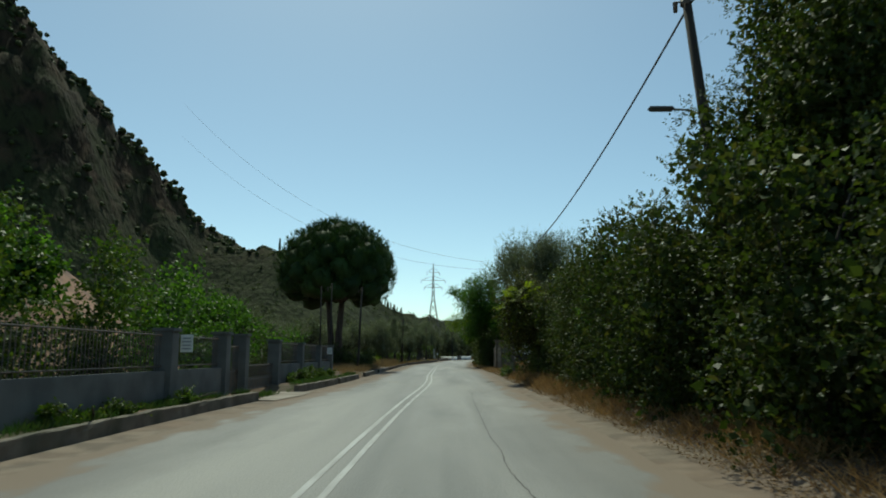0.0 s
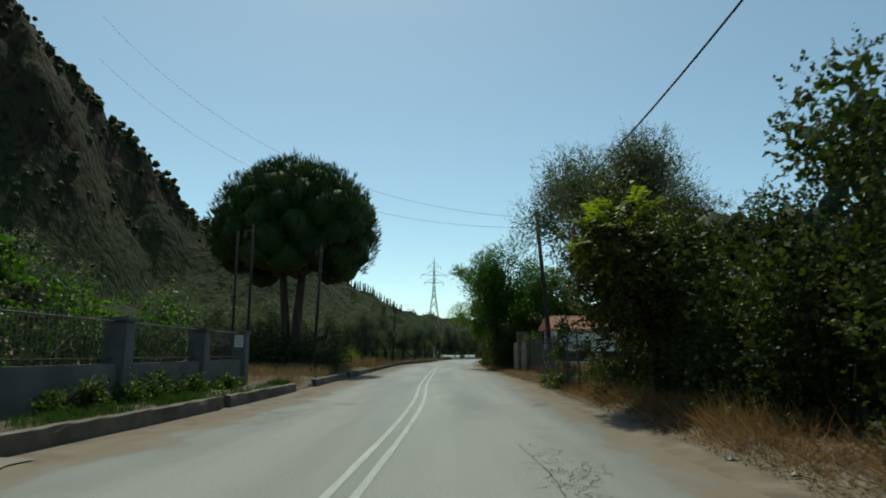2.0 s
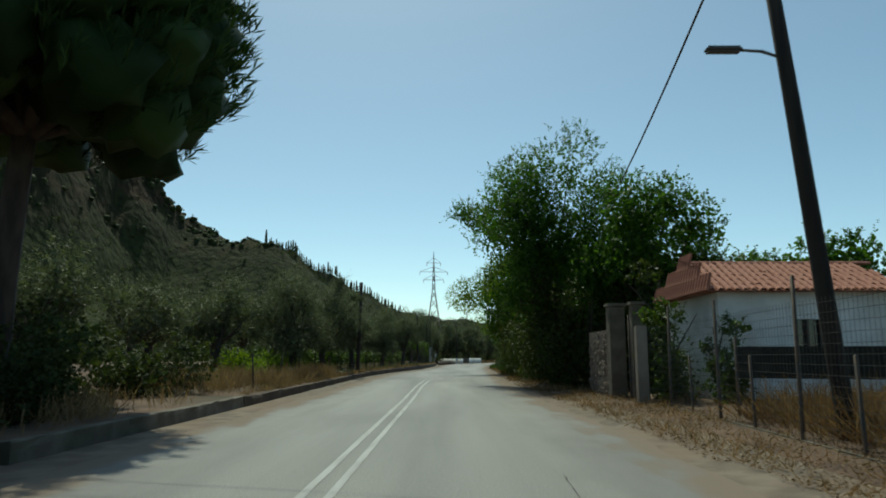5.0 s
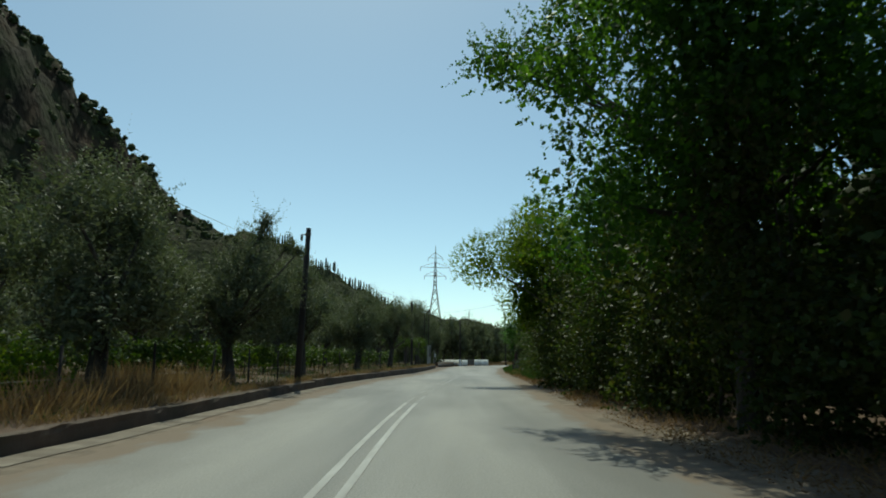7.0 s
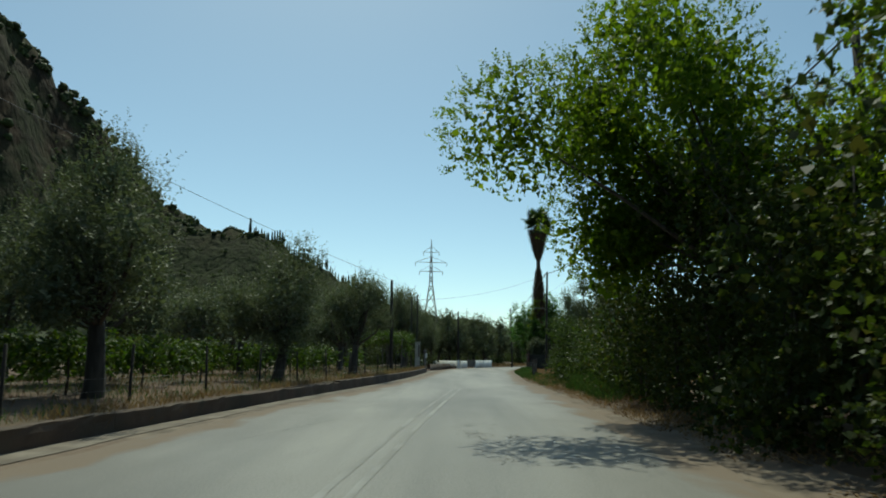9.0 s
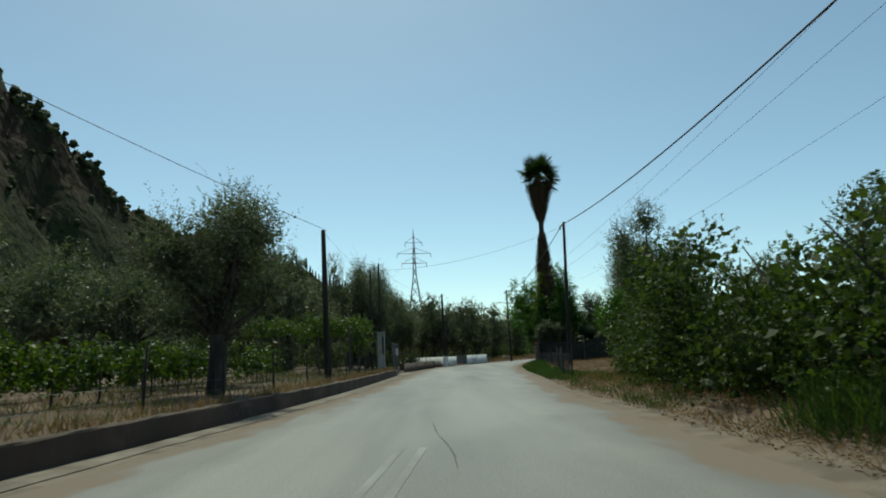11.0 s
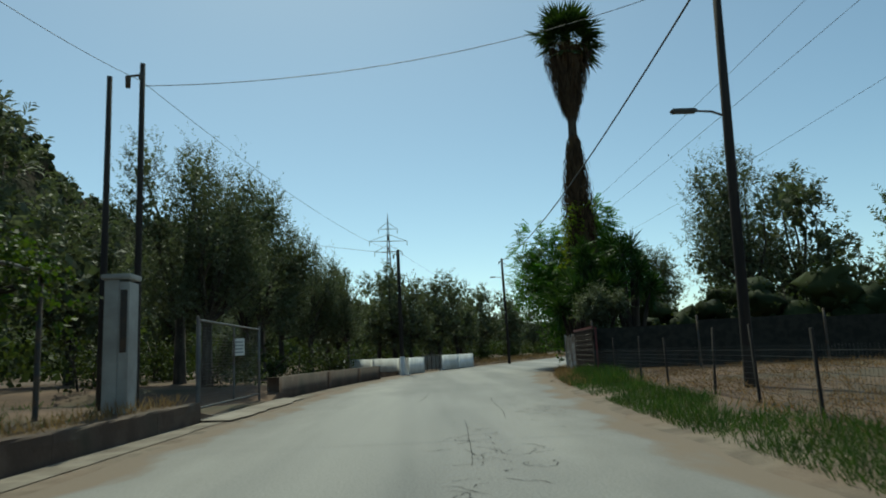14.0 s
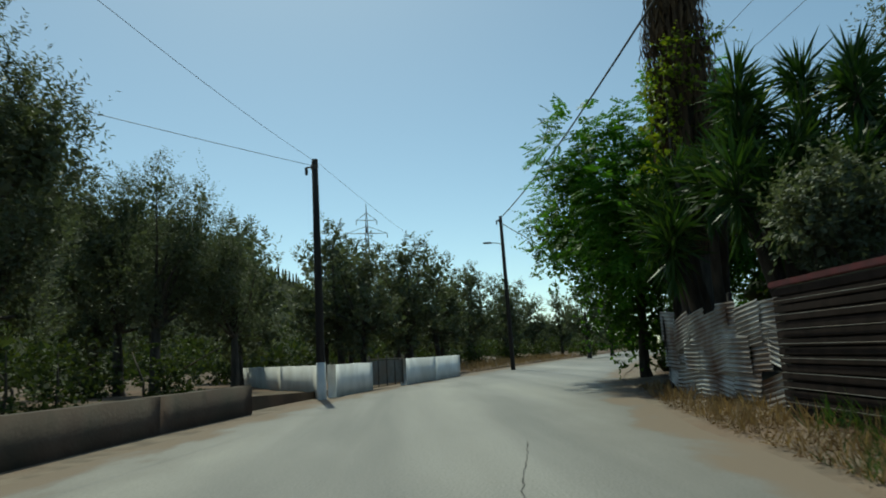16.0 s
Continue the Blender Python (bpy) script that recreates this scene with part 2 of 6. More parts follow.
G_LIME = leafy("yellow_green_leaf", [(0.045, 0.085, 0.011), (0.07, 0.12, 0.016), (0.12, 0.165, 0.022)], 0.55, 0.5, (2.5, 2.4, 0.8))
G_YELLOW = leafy("yellow_feathery_leaf", [(0.09, 0.13, 0.012), (0.14, 0.18, 0.018), (0.2, 0.23, 0.025)], 0.45, 0.5)
G_TURNING = leafy("turning_leaf", [(0.025, 0.032, 0.01), (0.04, 0.05, 0.013), (0.05, 0.035, 0.016), (0.055, 0.065, 0.014), (0.15, 0.16, 0.02)], 0.3, 0.5)
G_BRIGHT = leafy("ailanthus_leaf", [(0.035, 0.1, 0.014), (0.06, 0.15, 0.02), (0.09, 0.19, 0.03)], 0.42, 0.45)
G_VINE = leafy("vine_leaf", [(0.03, 0.06, 0.01), (0.05, 0.09, 0.016), (0.085, 0.11, 0.02)], 0.35, 0.5)
G_WOODS = leafy("wood_foliage", [(0.025, 0.038, 0.014), (0.042, 0.058, 0.022), (0.065, 0.08, 0.032)], 0.25, 0.7)
G_CYPRESS = leafy("cypress_foliage", [(0.012, 0.022, 0.009), (0.022, 0.036, 0.014)], 0.05, 0.7)
G_DRY = leafy("dry_grass", [(0.22, 0.155, 0.085), (0.3, 0.225, 0.125), (0.16, 0.1, 0.052)], 0.3, 0.75, (1.2, 1.1, 0.8))
G_WEED = leafy("dry_weeds", [(0.19, 0.105, 0.045), (0.27, 0.165, 0.075), (0.34, 0.235, 0.125), (0.09, 0.07, 0.025)], 0.3, 0.75, (1.2, 1.1, 0.8))
G_LITTER = leafy("leaf_litter", [(0.12, 0.065, 0.032), (0.18, 0.11, 0.058), (0.24, 0.17, 0.105), (0.075, 0.048, 0.028)], 0.1, 0.8)
G_GRASS = leafy("green_grass", [(0.028, 0.066, 0.018), (0.046, 0.092, 0.026), (0.085, 0.11, 0.042)], 0.3, 0.6)
G_YUCCA = leafy("yucca_blade", [(0.022, 0.05, 0.012), (0.036, 0.078, 0.017), (0.07, 0.115, 0.028)], 0.2, 0.42)
G_PALM = leafy("palm_frond", [(0.025, 0.05, 0.014), (0.04, 0.075, 0.02), (0.06, 0.09, 0.03)], 0.2, 0.45)
G_SKIRT = leafy("dead_fronds", [(0.06, 0.038, 0.024), (0.1, 0.064, 0.038), (0.04, 0.027, 0.018)], 0.1, 0.85)
G_CACTUS = surface("cactus_skin", (0.03, 0.055, 0.024), (0.048, 0.08, 0.034), 6, 0.45, (0.08, 0.1, 0.06), 2.2, 0.3, 30)

# ---- mesh helpers ----


def mesh_np(name, verts, faces, material, smooth=False):
    """A mesh from arrays of vertices and of faces with one number of corners."""
    verts, faces = np.asarray(verts, np.float32), np.asarray(faces, np.int32)
    k = faces.shape[1]
    me = bpy.data.meshes.new(name)
    me.vertices.add(len(verts))
    me.vertices.foreach_set("co", verts.ravel())
    me.loops.add(faces.size)
    me.loops.foreach_set("vertex_index", faces.ravel())
    me.polygons.add(len(faces))
    me.polygons.foreach_set("loop_start", np.arange(0, faces.size, k, dtype=np.int32))
    if smooth:
        me.polygons.foreach_set("use_smooth", np.ones(len(faces), dtype=bool))
    me.materials.append(material)
    me.update(calc_edges=True)
    me.validate()
    return me


def piece(name, me, parent=None, label="", place=None):
    ob = new(name, me)
    if parent:
        ob.parent = parent
    if place is not None:
        ob.matrix_basis = place
    if label:
        ob["label"] = label
    return ob


def part(name, bm, material, parent=None, label="", smooth=False):
    me = bpy.data.meshes.new(name)
    bm.to_mesh(me)
    bm.free()
    me.materials.append(material)
    if smooth:
        for p in me.polygons:
            p.use_smooth = True
    return piece(name, me, parent, label)


def root(name, x, y, z, label, category, group="", kind="", rz=0, scale=1):
    ob = new(name)
    ob.matrix_basis = pose(x, y, z, 0, 0, rz) @ Matrix.Scale(scale, 4)
    return tagged(ob, label, category, group, kind)


def box(bm, cx, cy, cz, sx, sy, sz, bevel=0.0, turn=0.0):
    """A box whose base centre is cx, cy, cz."""
    made = bmesh.ops.create_cube(bm, size=1, matrix=pose(cx, cy, cz + sz / 2, 0, 0, turn) @ Matrix.Diagonal((sx, sy, sz, 1)))
    if bevel:
        edges = list({e for v in made["verts"] for e in v.link_edges})
        bmesh.ops.bevel(bm, geom=edges, offset=bevel, segments=2, affect="EDGES")
    return bm


def tubes(lines, sides=7):
    """Vertices and quads of tapered tubes; each line is a list of (x, y, z, radius)."""
    vs, fs, base = [], [], 0
    for line in lines:
        a = np.array(line, float)
        p, r = a[:, :3], a[:, 3]
        d = np.gradient(p, axis=0)
        d /= np.linalg.norm(d, axis=1)[:, None] + 1e-9
        up = np.where(np.abs(d[:, 2:3]) > 0.9, [[1, 0, 0]], [[0, 0, 1]])
        u = np.cross(d, up)
        u /= np.linalg.norm(u, axis=1)[:, None] + 1e-9
        w = np.cross(d, u)
        ang = np.linspace(0, 2 * np.pi, sides, endpoint=False)
        ring = p[:, None] + r[:, None, None] * (np.cos(ang)[None, :, None] * u[:, None] + np.sin(ang)[None, :, None] * w[:, None])
        n = len(p)
        vs.append(ring.reshape(-1, 3))
        i, j = np.meshgrid(np.arange(n - 1), np.arange(sides), indexing="ij")
        a0, a1 = base + i * sides + j, base + i * sides + (j + 1) % sides
        fs.append(np.stack([a0, a1, a1 + sides, a0 + sides], -1).reshape(-1, 4))
        base += n * sides
        vs.append(np.array([p[-1] + d[-1] * r[-1] * 0.3]))
        top = base - sides + np.arange(sides)
        fs.append(np.stack([top, np.roll(top, -1), np.full(sides, base), np.full(sides, base)], -1))
        base += 1
    f = np.concatenate(fs)
    f[f[:, 2] == f[:, 3], 3] = f[f[:, 2] == f[:, 3], 0]
    return np.concatenate(vs), f


def tube_mesh(name, lines, material, sides=7):
    """Tubes joined into one mesh, with capped ends."""
    me = bpy.data.meshes.new(name)
    v, f = tubes(lines, sides)
    faces = [tuple(dict.fromkeys(q)) for q in f.tolist()]
    me.from_pydata(v.tolist(), [], [q for q in faces if len(q) > 2])
    me.materials.append(material)
    for p in me.polygons:
        p.use_smooth = True
    return me


def unit(a):
    return a / (np.linalg.norm(a, axis=1)[:, None] + 1e-9)


def leaf_quads(p, t, n, length, width, fold=0.12):
    """Folded diamond leaves at p along t, facing n."""
    t = unit(t)
    b = unit(np.cross(t, n))
    n = np.cross(b, t)
    length, width = np.broadcast_to(length, len(p))[:, None], np.broadcast_to(width, len(p))[:, None]
    mid = p + t * length * 0.45
    v = np.stack([p, mid + b * width / 2 + n * length * fold, p + t * length, mid - b * width / 2 + n * length * fold], 1).reshape(-1, 3)
    return v, np.arange(len(p) * 4).reshape(-1, 4)


def crown(blobs, count, size, aspect, seed, droop=0.2, inner=0.12, spread=0.2, low=-0.75, twig=0.0, per=9, shoot=0.0):
    """Leaves on twigs over a heap of rounded boughs; blobs are rows of x, y, z, rx, ry, rz."""
    g = np.random.default_rng(seed)
    b = np.array(blobs, float)
    area = (b[:, 3] * b[:, 4] + b[:, 3] * b[:, 5] + b[:, 4] * b[:, 5])
    w = area / area.sum()
    twig = twig or min(size * 4.5, 0.6)
    # large leaves deep inside
    m = int(count * inner)
    k = g.choice(len(b), m, p=w)
    d = unit(g.normal(size=(m, 3)))
    p1 = b[k, :3] + d * b[k, 3:] * g.uniform(0.15, 0.72, (m, 1))
    v1, f1 = leaf_quads(p1, g.normal(size=(m, 3)), g.normal(size=(m, 3)), size * 1.5, size * 0.95)
    # twigs that carry small leaves
    n = (count - m) // per
    k = g.choice(len(b), n, p=w)
    d = unit(g.normal(size=(n, 3)))
    d[:, 2] = np.where(d[:, 2] < low, -d[:, 2], d[:, 2])
    p0 = b[k, :3] + d * b[k, 3:] * (1.0 - np.abs(g.normal(size=n)) * spread)[:, None]
    run = unit(d * (0.8 - 0.35 * shoot) + g.normal(size=(n, 3)) * (0.5 - 0.15 * shoot) + [0, 0, 0.3 - droop + 0.75 * shoot])
    reach = twig * g.uniform(0.35, 1.0, n) * np.where(g.random(n) < 0.12, 1.9, 1.0)
    P, T, N, L = [], [], [], []
    for j in range(per):
        s = (j + g.random(n)) / per
        bend = np.stack([0 * s, 0 * s, -droop * s * s * reach * 0.5], 1)
        P.append(p0 + run * (reach * s)[:, None] + bend)
        r = g.normal(size=(n, 3))
        r -= run * np.sum(r * run, 1)[:, None]
        T.append(run * 0.6 + unit(r) * 0.8 + [0, 0, -droop])
        N.append(unit(d * 0.5 + g.normal(size=(n, 3)) * 0.36 + [0, 0, 0.45]))
        L.append(size * g.uniform(0.65, 1.25, n) * (1.1 - 0.4 * s))
    L = np.concatenate(L)
    v2, f2 = leaf_quads(np.concatenate(P), np.concatenate(T), np.concatenate(N), L, L * aspect)
    return np.concatenate([v1, v2]), np.concatenate([f1, f2 + len(v1)])


def lump_grid(n=3):
    """Directions and quads of a ball made of six squares, n cells a side."""
    dirs, quads, index = [], [], {}

    def at(p):
        key = tuple(round(c, 5) for c in p)
        if key not in index:
            index[key] = len(dirs)
            dirs.append(p)
        return index[key]
    for axis in range(3):
        for sgn in (-1, 1):
            def spot(i, j):
                p = [0.0, 0.0, 0.0]
                p[axis], p[(axis + 1) % 3], p[(axis + 2) % 3] = float(sgn), math.tan((2 * i / n - 1) * math.pi / 4), math.tan((2 * j / n - 1) * math.pi / 4)
                return at(tuple(p))
            for i in range(n):
                for j in range(n):
                    q = (spot(i, j), spot(i + 1, j), spot(i + 1, j + 1), spot(i, j + 1))
                    quads.append(q if sgn > 0 else q[::-1])
    return unit(np.array(dirs)), np.array(quads)


LUMP = {2: lump_grid(2), 3: lump_grid(3)}


def lumps(blobs, scale, seed, cells=3):
    """The dense heart of each bough: a ragged ball inside its leaves."""
    g = np.random.default_rng(seed)
    b = np.array(blobs, float)
    d, q = LUMP[cells]
    m, k = len(b), len(d)
    a = g.normal(size=(m, 3)) * 3.2
    wob = 1 + 0.16 * np.sin(d @ a.T * 1.0 + g.uniform(0, 6, m)).T + 0.12 * g.normal(size=(m, k))
    v = b[:, None, :3] + d[None] * b[:, None, 3:6] * (scale * wob)[:, :, None]
    f = q[None] + (np.arange(m) * k)[:, None, None]
    return v.reshape(-1, 3), f.reshape(-1, 4)


def filler(blobs, per, seed, narrow=False):
    """Shaded leaves between the heart of each bough and its outer twigs."""
    g = np.random.default_rng(seed)
    b = np.repeat(np.array(blobs, float), per, axis=0)
    q = b[:, :3] + unit(g.normal(size=(len(b), 3))) * 0.86 * g.random((len(b), 1)) ** 0.5 * b[:, 3:6]
    w = g.uniform(0.1, 0.2, len(b)) * np.clip(b[:, 3], 0.6, 1.3)
    return leaf_quads(q, g.normal(size=q.shape), g.normal(size=q.shape), w * (0.95 if narrow else 1.0), w * (0.3 if narrow else 0.8), 0.2)


def join(*meshes):
    """Several sets of vertices and quads as one."""
    vs, fs, n = [], [], 0
    for v, f in meshes:
        vs.append(v)
        fs.append(f + n)
        n += len(v)
    return np.concatenate(vs), np.concatenate(fs)


def heap(rx, ry, z0, z1, count, seed, r=0.42, flat=1.0, top=1.0):
    """Boughs spread through a crown between the heights z0 and z1."""
    g = np.random.default_rng(seed)
    rows, zc, rz = [], (z0 + z1) / 2, (z1 - z0) / 2
    while len(rows) < count:
        d = g.normal(size=3)
        d /= np.linalg.norm(d)
        f = g.uniform(0.35, 0.78)
        s = g.uniform(0.7, 1.25) * r
        x, y, z = d[0] * rx * f, d[1] * ry * f, zc + d[2] * rz * f * top
        rows.append((x, y, z, rx * s, ry * s, rz * s * flat))
    return rows


def limbs(blobs, height, girth, seed, sway=0.4, low=0.35):
    """A trunk to the middle of the crown, and a limb to each bough."""
    g = np.random.default_rng(seed)
    fork = height * low
    trunk = [(0, 0, -0.3, girth * 1.35), (g.normal() * 0.05, g.normal() * 0.05, 0.25, girth), (g.normal() * sway * 0.3, g.normal() * sway * 0.3, fork, girth * 0.75)]
    tx, ty = trunk[-1][0], trunk[-1][1]
    lines = [trunk]
    for x, y, z, *_ in blobs:
        mx, my, mz = (tx + x) / 2 + g.normal() * 0.2, (ty + y) / 2 + g.normal() * 0.2, fork + (z - fork) * 0.55
        lines.append([(tx, ty, fork - 0.1, girth * 0.38), (mx, my, mz, girth * 0.22), (x, y, z, girth * 0.08)])
    return lines


def tree(name, x, y, z, label, category, foliage, leafmat, blobs, count, size, aspect, seed, height, girth, group="", low=0.35, droop=0.2, inner=0.12, rz=0, fill=260):
    ob = root(name, x, y, z, label, category, group, rz=rz)
    piece("trunk", tube_mesh("trunk", limbs(blobs, height, girth, seed, low=low), M_BARK), ob)
    narrow = aspect < 0.35
    v, f = crown(blobs, count, size, aspect, seed + 1, droop, inner, twig=min(size * 5.5, 0.9) if narrow else 0.0, per=11 if narrow else 9, shoot=1.0 if narrow else 0.5)
    if fill:
        v, f = join((v, f), filler(blobs, fill * 2 if narrow else fill, seed + 3, narrow))
    piece("crown", mesh_np("crown", v, f, leafmat), ob, foliage)
    return ob


def blades(points, heights, width, seed, lean=0.45):
    """Blades of grass: narrow folded leaves standing at the points."""
    g = np.random.default_rng(seed)
    m = len(points)
    t = unit(np.stack([g.normal(size=m) * lean, g.normal(size=m) * lean, np.ones(m)], 1))
    n = unit(g.normal(size=(m, 3)) * [1, 1, 0.1])
    return leaf_quads(np.asarray(points), t, n, heights, width, 0.05)


# ---- the road's line: edges by distance along the valley ----
LEFT = [(-60, -4.7), (12, -4.9), (22, -5.0), (32, -4.4), (42, -3.95), (54, -3.9), (104, -4.0), (112, -3.6), (120, -2.9), (130, -1.75), (141, -0.75), (150, -0.2), (160, 0.15), (170, 0.55), (180, 1.2), (188, 2.2), (194, 3.4), (200, 5.3), (210, 8.9), (219, 12.2), (240, 20.5), (270, 33), (300, 46), (420, 100)]
RIGHT = [(-60, 4.0), (30, 4.0), (54, 4.3), (66, 4.5), (88, 4.2), (102, 4.6), (112, 5.1), (128, 5.6), (141, 5.9), (150, 6.8), (160, 7.4), (166, 7.9), (173, 8.6), (181, 9.8), (188, 11.2), (200, 14.8), (219, 22.4), (240, 31), (270, 44), (300, 57), (420, 112)]


def along(table, y):
    """A smooth reading of a table at y."""
    xs, vs = np.array([r[0] for r in table], float), np.array([r[1] for r in table], float)
    y = np.asarray(y, float)
    return sum(np.interp(y + o, xs, vs) for o in (-4, -2, 0, 2, 4)) / 5


def left(y):
    return along(LEFT, y)


def right(y):
    return along(RIGHT, y)


def bank(y):
    """Height of the ground behind the left kerb."""
    return np.interp(y, [-60, 26.8, 27.4, 32.0, 32.6, 49.0, 50.0, 52.6, 53.6, 90, 106, 125, 165.2, 166.6, 172.2, 173.4, 190, 200, 420], [0.24, 0.24, 0, 0, 0.24, 0.24, 0.02, 0.02, 0.24, 0.24, 0.28, 0.34, 0.38, 0.02, 0.02, 0.36, 0.36, 0.05, 0.1])


# ---- ground, road and verges ----
YS = np.concatenate([np.arange(-60, 240, 1.0), np.arange(240, 420, 6), [430, 500, 620, 800, 1100, 1600, 2600]])
OFFS_L = [-2200, -900, -350, -150, -70, -35, -18, -10, -6, -4, -2.6, -1.6, -1.15, -1.1, 0]
OFFS_R = [0, 0.5, 1.0, 1.25, 1.5, 2.0, 2.8, 4.5, 7, 11, 18, 35, 70, 150, 350, 900, 2200]


def ground_z(x, y):
    """Height of the ground beside the road."""
    l, r = float(left(y)), float(right(y))
    if x < l - 1.1:
        return float(bank(y)) + min(0.25, (l - 1.1 - x) * 0.02)
    if x > r + 0.5:
        return verge(x - r, y)
    return -0.03


def verge(o, y):
    """Height of the right verge: flat dirt, then a low earth step."""
    step = 0.2 * float(np.interp(y, [44, 52, 120, 126, 142, 148], [1, 0.3, 0.3, 0.6, 0.6, 0.2]))
    s = min(1.0, max(0.0, (o - 1.0) / 0.5))
    return min(0.3, (o - 0.5) * 0.05) + step * s * s * (3 - 2 * s)


gv, gf, gm = [], [], []
cols = len(OFFS_L) + len(OFFS_R)
for y in YS:
    yy = min(y, 420)
    l, r, bz = float(left(yy)), float(right(yy)), float(bank(yy))
    for o in OFFS_L:
        z = -0.03 if o > -1.12 else bz + min(0.25, (-o - 1.15) * 0.02)
        if -1.12 > o > -40:
            z += noise.noise((o * 0.7, y * 0.25, 1)) * 0.06
        gv.append((l + o, y, z))
    for o in OFFS_R:
        z = -0.03 if o < 0.4 else verge(o, y)
        if 0.4 < o < 40:
            z += noise.noise((o * 0.7, y * 0.25, 7)) * 0.05
        gv.append((r + o, y, z))
for i in range(len(YS) - 1):
    for j in range(cols - 1):
        gf.append((i * cols + j, i * cols + j + 1, (i + 1) * cols + j + 1, (i + 1) * cols + j))
        gm.append(1 if (len(OFFS_L) - 2 <= j <= len(OFFS_L) + 2) else 0)
ground_me = bpy.data.meshes.new("ground")
ground_me.from_pydata(gv, [], gf)
ground_me.materials.append(M_EARTH)
ground_me.materials.append(M_DIRT)
ground_me.polygons.foreach_set("material_index", gm)
tagged(new("ground", ground_me), "dry brown earth with tan dirt verges", "ground", kind="structure")


def strip(name, ys, xa, xb, z, material, label, category, wob=0.0, cols_n=2, crownz=0.0, seed=0):
    v, f = [], []
    for i, y in enumerate(ys):
        a, b = xa(y), xb(y)
        a, b = a + wob * noise.noise((y * 0.35, seed, 0)) + wob * 0.5 * noise.noise((y * 1.7, seed, 3)), b + wob * noise.noise((y * 0.35, seed, 9)) + wob * 0.5 * noise.noise((y * 1.7, seed, 5))
        for k in range(cols_n):
            s = k / (cols_n - 1)
            v.append((a + (b - a) * s, y, z + crownz * (1 - (2 * s - 1) ** 2)))
    for i in range(len(ys) - 1):
        for k in range(cols_n - 1):
            f.append((i * cols_n + k, i * cols_n + k + 1, (i + 1) * cols_n + k + 1, (i + 1) * cols_n + k))
    ob = new(name, mesh_np(name, v, f, material))
    e = ob.data.attributes.new("edge", "FLOAT", "POINT")
    e.data.foreach_set("value", np.tile(np.abs(np.linspace(-1, 1, cols_n)), len(ys)).astype(np.float32))
    return tagged(ob, label, category, kind="structure")


ROAD_Y = np.concatenate([np.arange(-60, 240, 0.6), np.arange(240, 421, 4)])
strip("road", ROAD_Y, lambda y: float(left(y)), lambda y: float(right(y)), 0.0, M_ASPHALT, "worn grey asphalt country road", "road", 0.22, 13, 0.0)


def middle(y):
    return along([(-60, -0.75), (12, -0.7), (25, -0.5), (38, -0.1), (46, -0.06), (53, -0.28), (62, -0.3), (80, -0.22), (88, -0.3), (99, -0.1), (112, 0.6), (130, 1.9), (150, 3.3)], y)


for side, off in (("a", -0.15), ("b", 0.15)):
    strip("road_marking", np.arange(-40, 97, 0.5), lambda y: float(middle(y)) + off - 0.05, lambda y: float(middle(y)) + off + 0.05, 0.005, M_LINE, "worn white double centre line on asphalt", "road marking", 0.015, 2, 0, 3)
    strip("road_marking", np.arange(96.8, 128, 0.5), lambda y: float(middle(y)) + off - 0.05, lambda y: float(middle(y)) + off + 0.05, 0.005, M_FAINT, "nearly worn away centre line on asphalt", "road marking", 0.02, 2, 0, 4)

# ---- hill, far woods, pylons ----
CREST = [(-650, 312, 445), (-500, 387, 401), (-413, 439, 351), (-328, 502, 280), (-256, 559, 185), (-205, 598, 116), (-139, 577, 91), (-94, 612, 66), (-45, 649, 44), (25, 749, 38), (150, 874, 30), (232, 940, 18)]


def hill_z(x, y):
    best, run, arc = 0.0, 0.0, 0.0
    for (ax, ay, ah), (bx, by, bh) in zip(CREST, CREST[1:]):
        dx, dy = bx - ax, by - ay
        s = max(0.0, min(1.0, ((x - ax) * dx + (y - ay) * dy) / (dx * dx + dy * dy)))
        d = math.hypot(x - ax - s * dx, y - ay - s * dy)
        h = ah + (bh - ah) * s
        here = max(h - 1.9 * d if h > 120 else h - 0.75 * d, 0.3 * h - 0.4 * d)
        if here > best:
            best, arc = here, run + s * math.hypot(dx, dy)
        run += math.hypot(dx, dy)
    if best > 0:
        best += min(1.0, best / 40) * min(1.0, 0.25 + best / 200) * (noise.noise((arc * 0.06, 3, 0)) * 9 + noise.noise((arc * 0.17, 6, 0)) * 4 + noise.noise((x * 0.02, y * 0.02, 0)) * 16 + noise.noise((x * 0.07, y * 0.07, 4)) * 7 + noise.noise((x * 0.2, y * 0.2, 8)) * 2.5 - abs(noise.noise((x * 0.045, y * 0.045, 12))) * min(26.0, max(0.0, best - 60) * 0.3) - abs(noise.noise((x * 0.11, y * 0.11, 15))) * min(14.0, max(0.0, best - 60) * 0.15))
    return best


hx, hy = np.arange(-700, 240, 6.0), np.arange(160, 960, 6.0)
hv = [(x, y, hill_z(x, y) - 1.0) for y in hy for x in hx]
hn = len(hx)
hf = [(j * hn + i, j * hn + i + 1, (j + 1) * hn + i + 1, (j + 1) * hn + i) for j in range(len(hy) - 1) for i in range(hn - 1) if max(hv[j * hn + i][2], hv[j * hn + i + 1][2], hv[(j + 1) * hn + i][2], hv[(j + 1) * hn + i + 1][2]) > -0.9]
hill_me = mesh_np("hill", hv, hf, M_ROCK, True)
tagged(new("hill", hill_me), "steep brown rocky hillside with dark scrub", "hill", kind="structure")


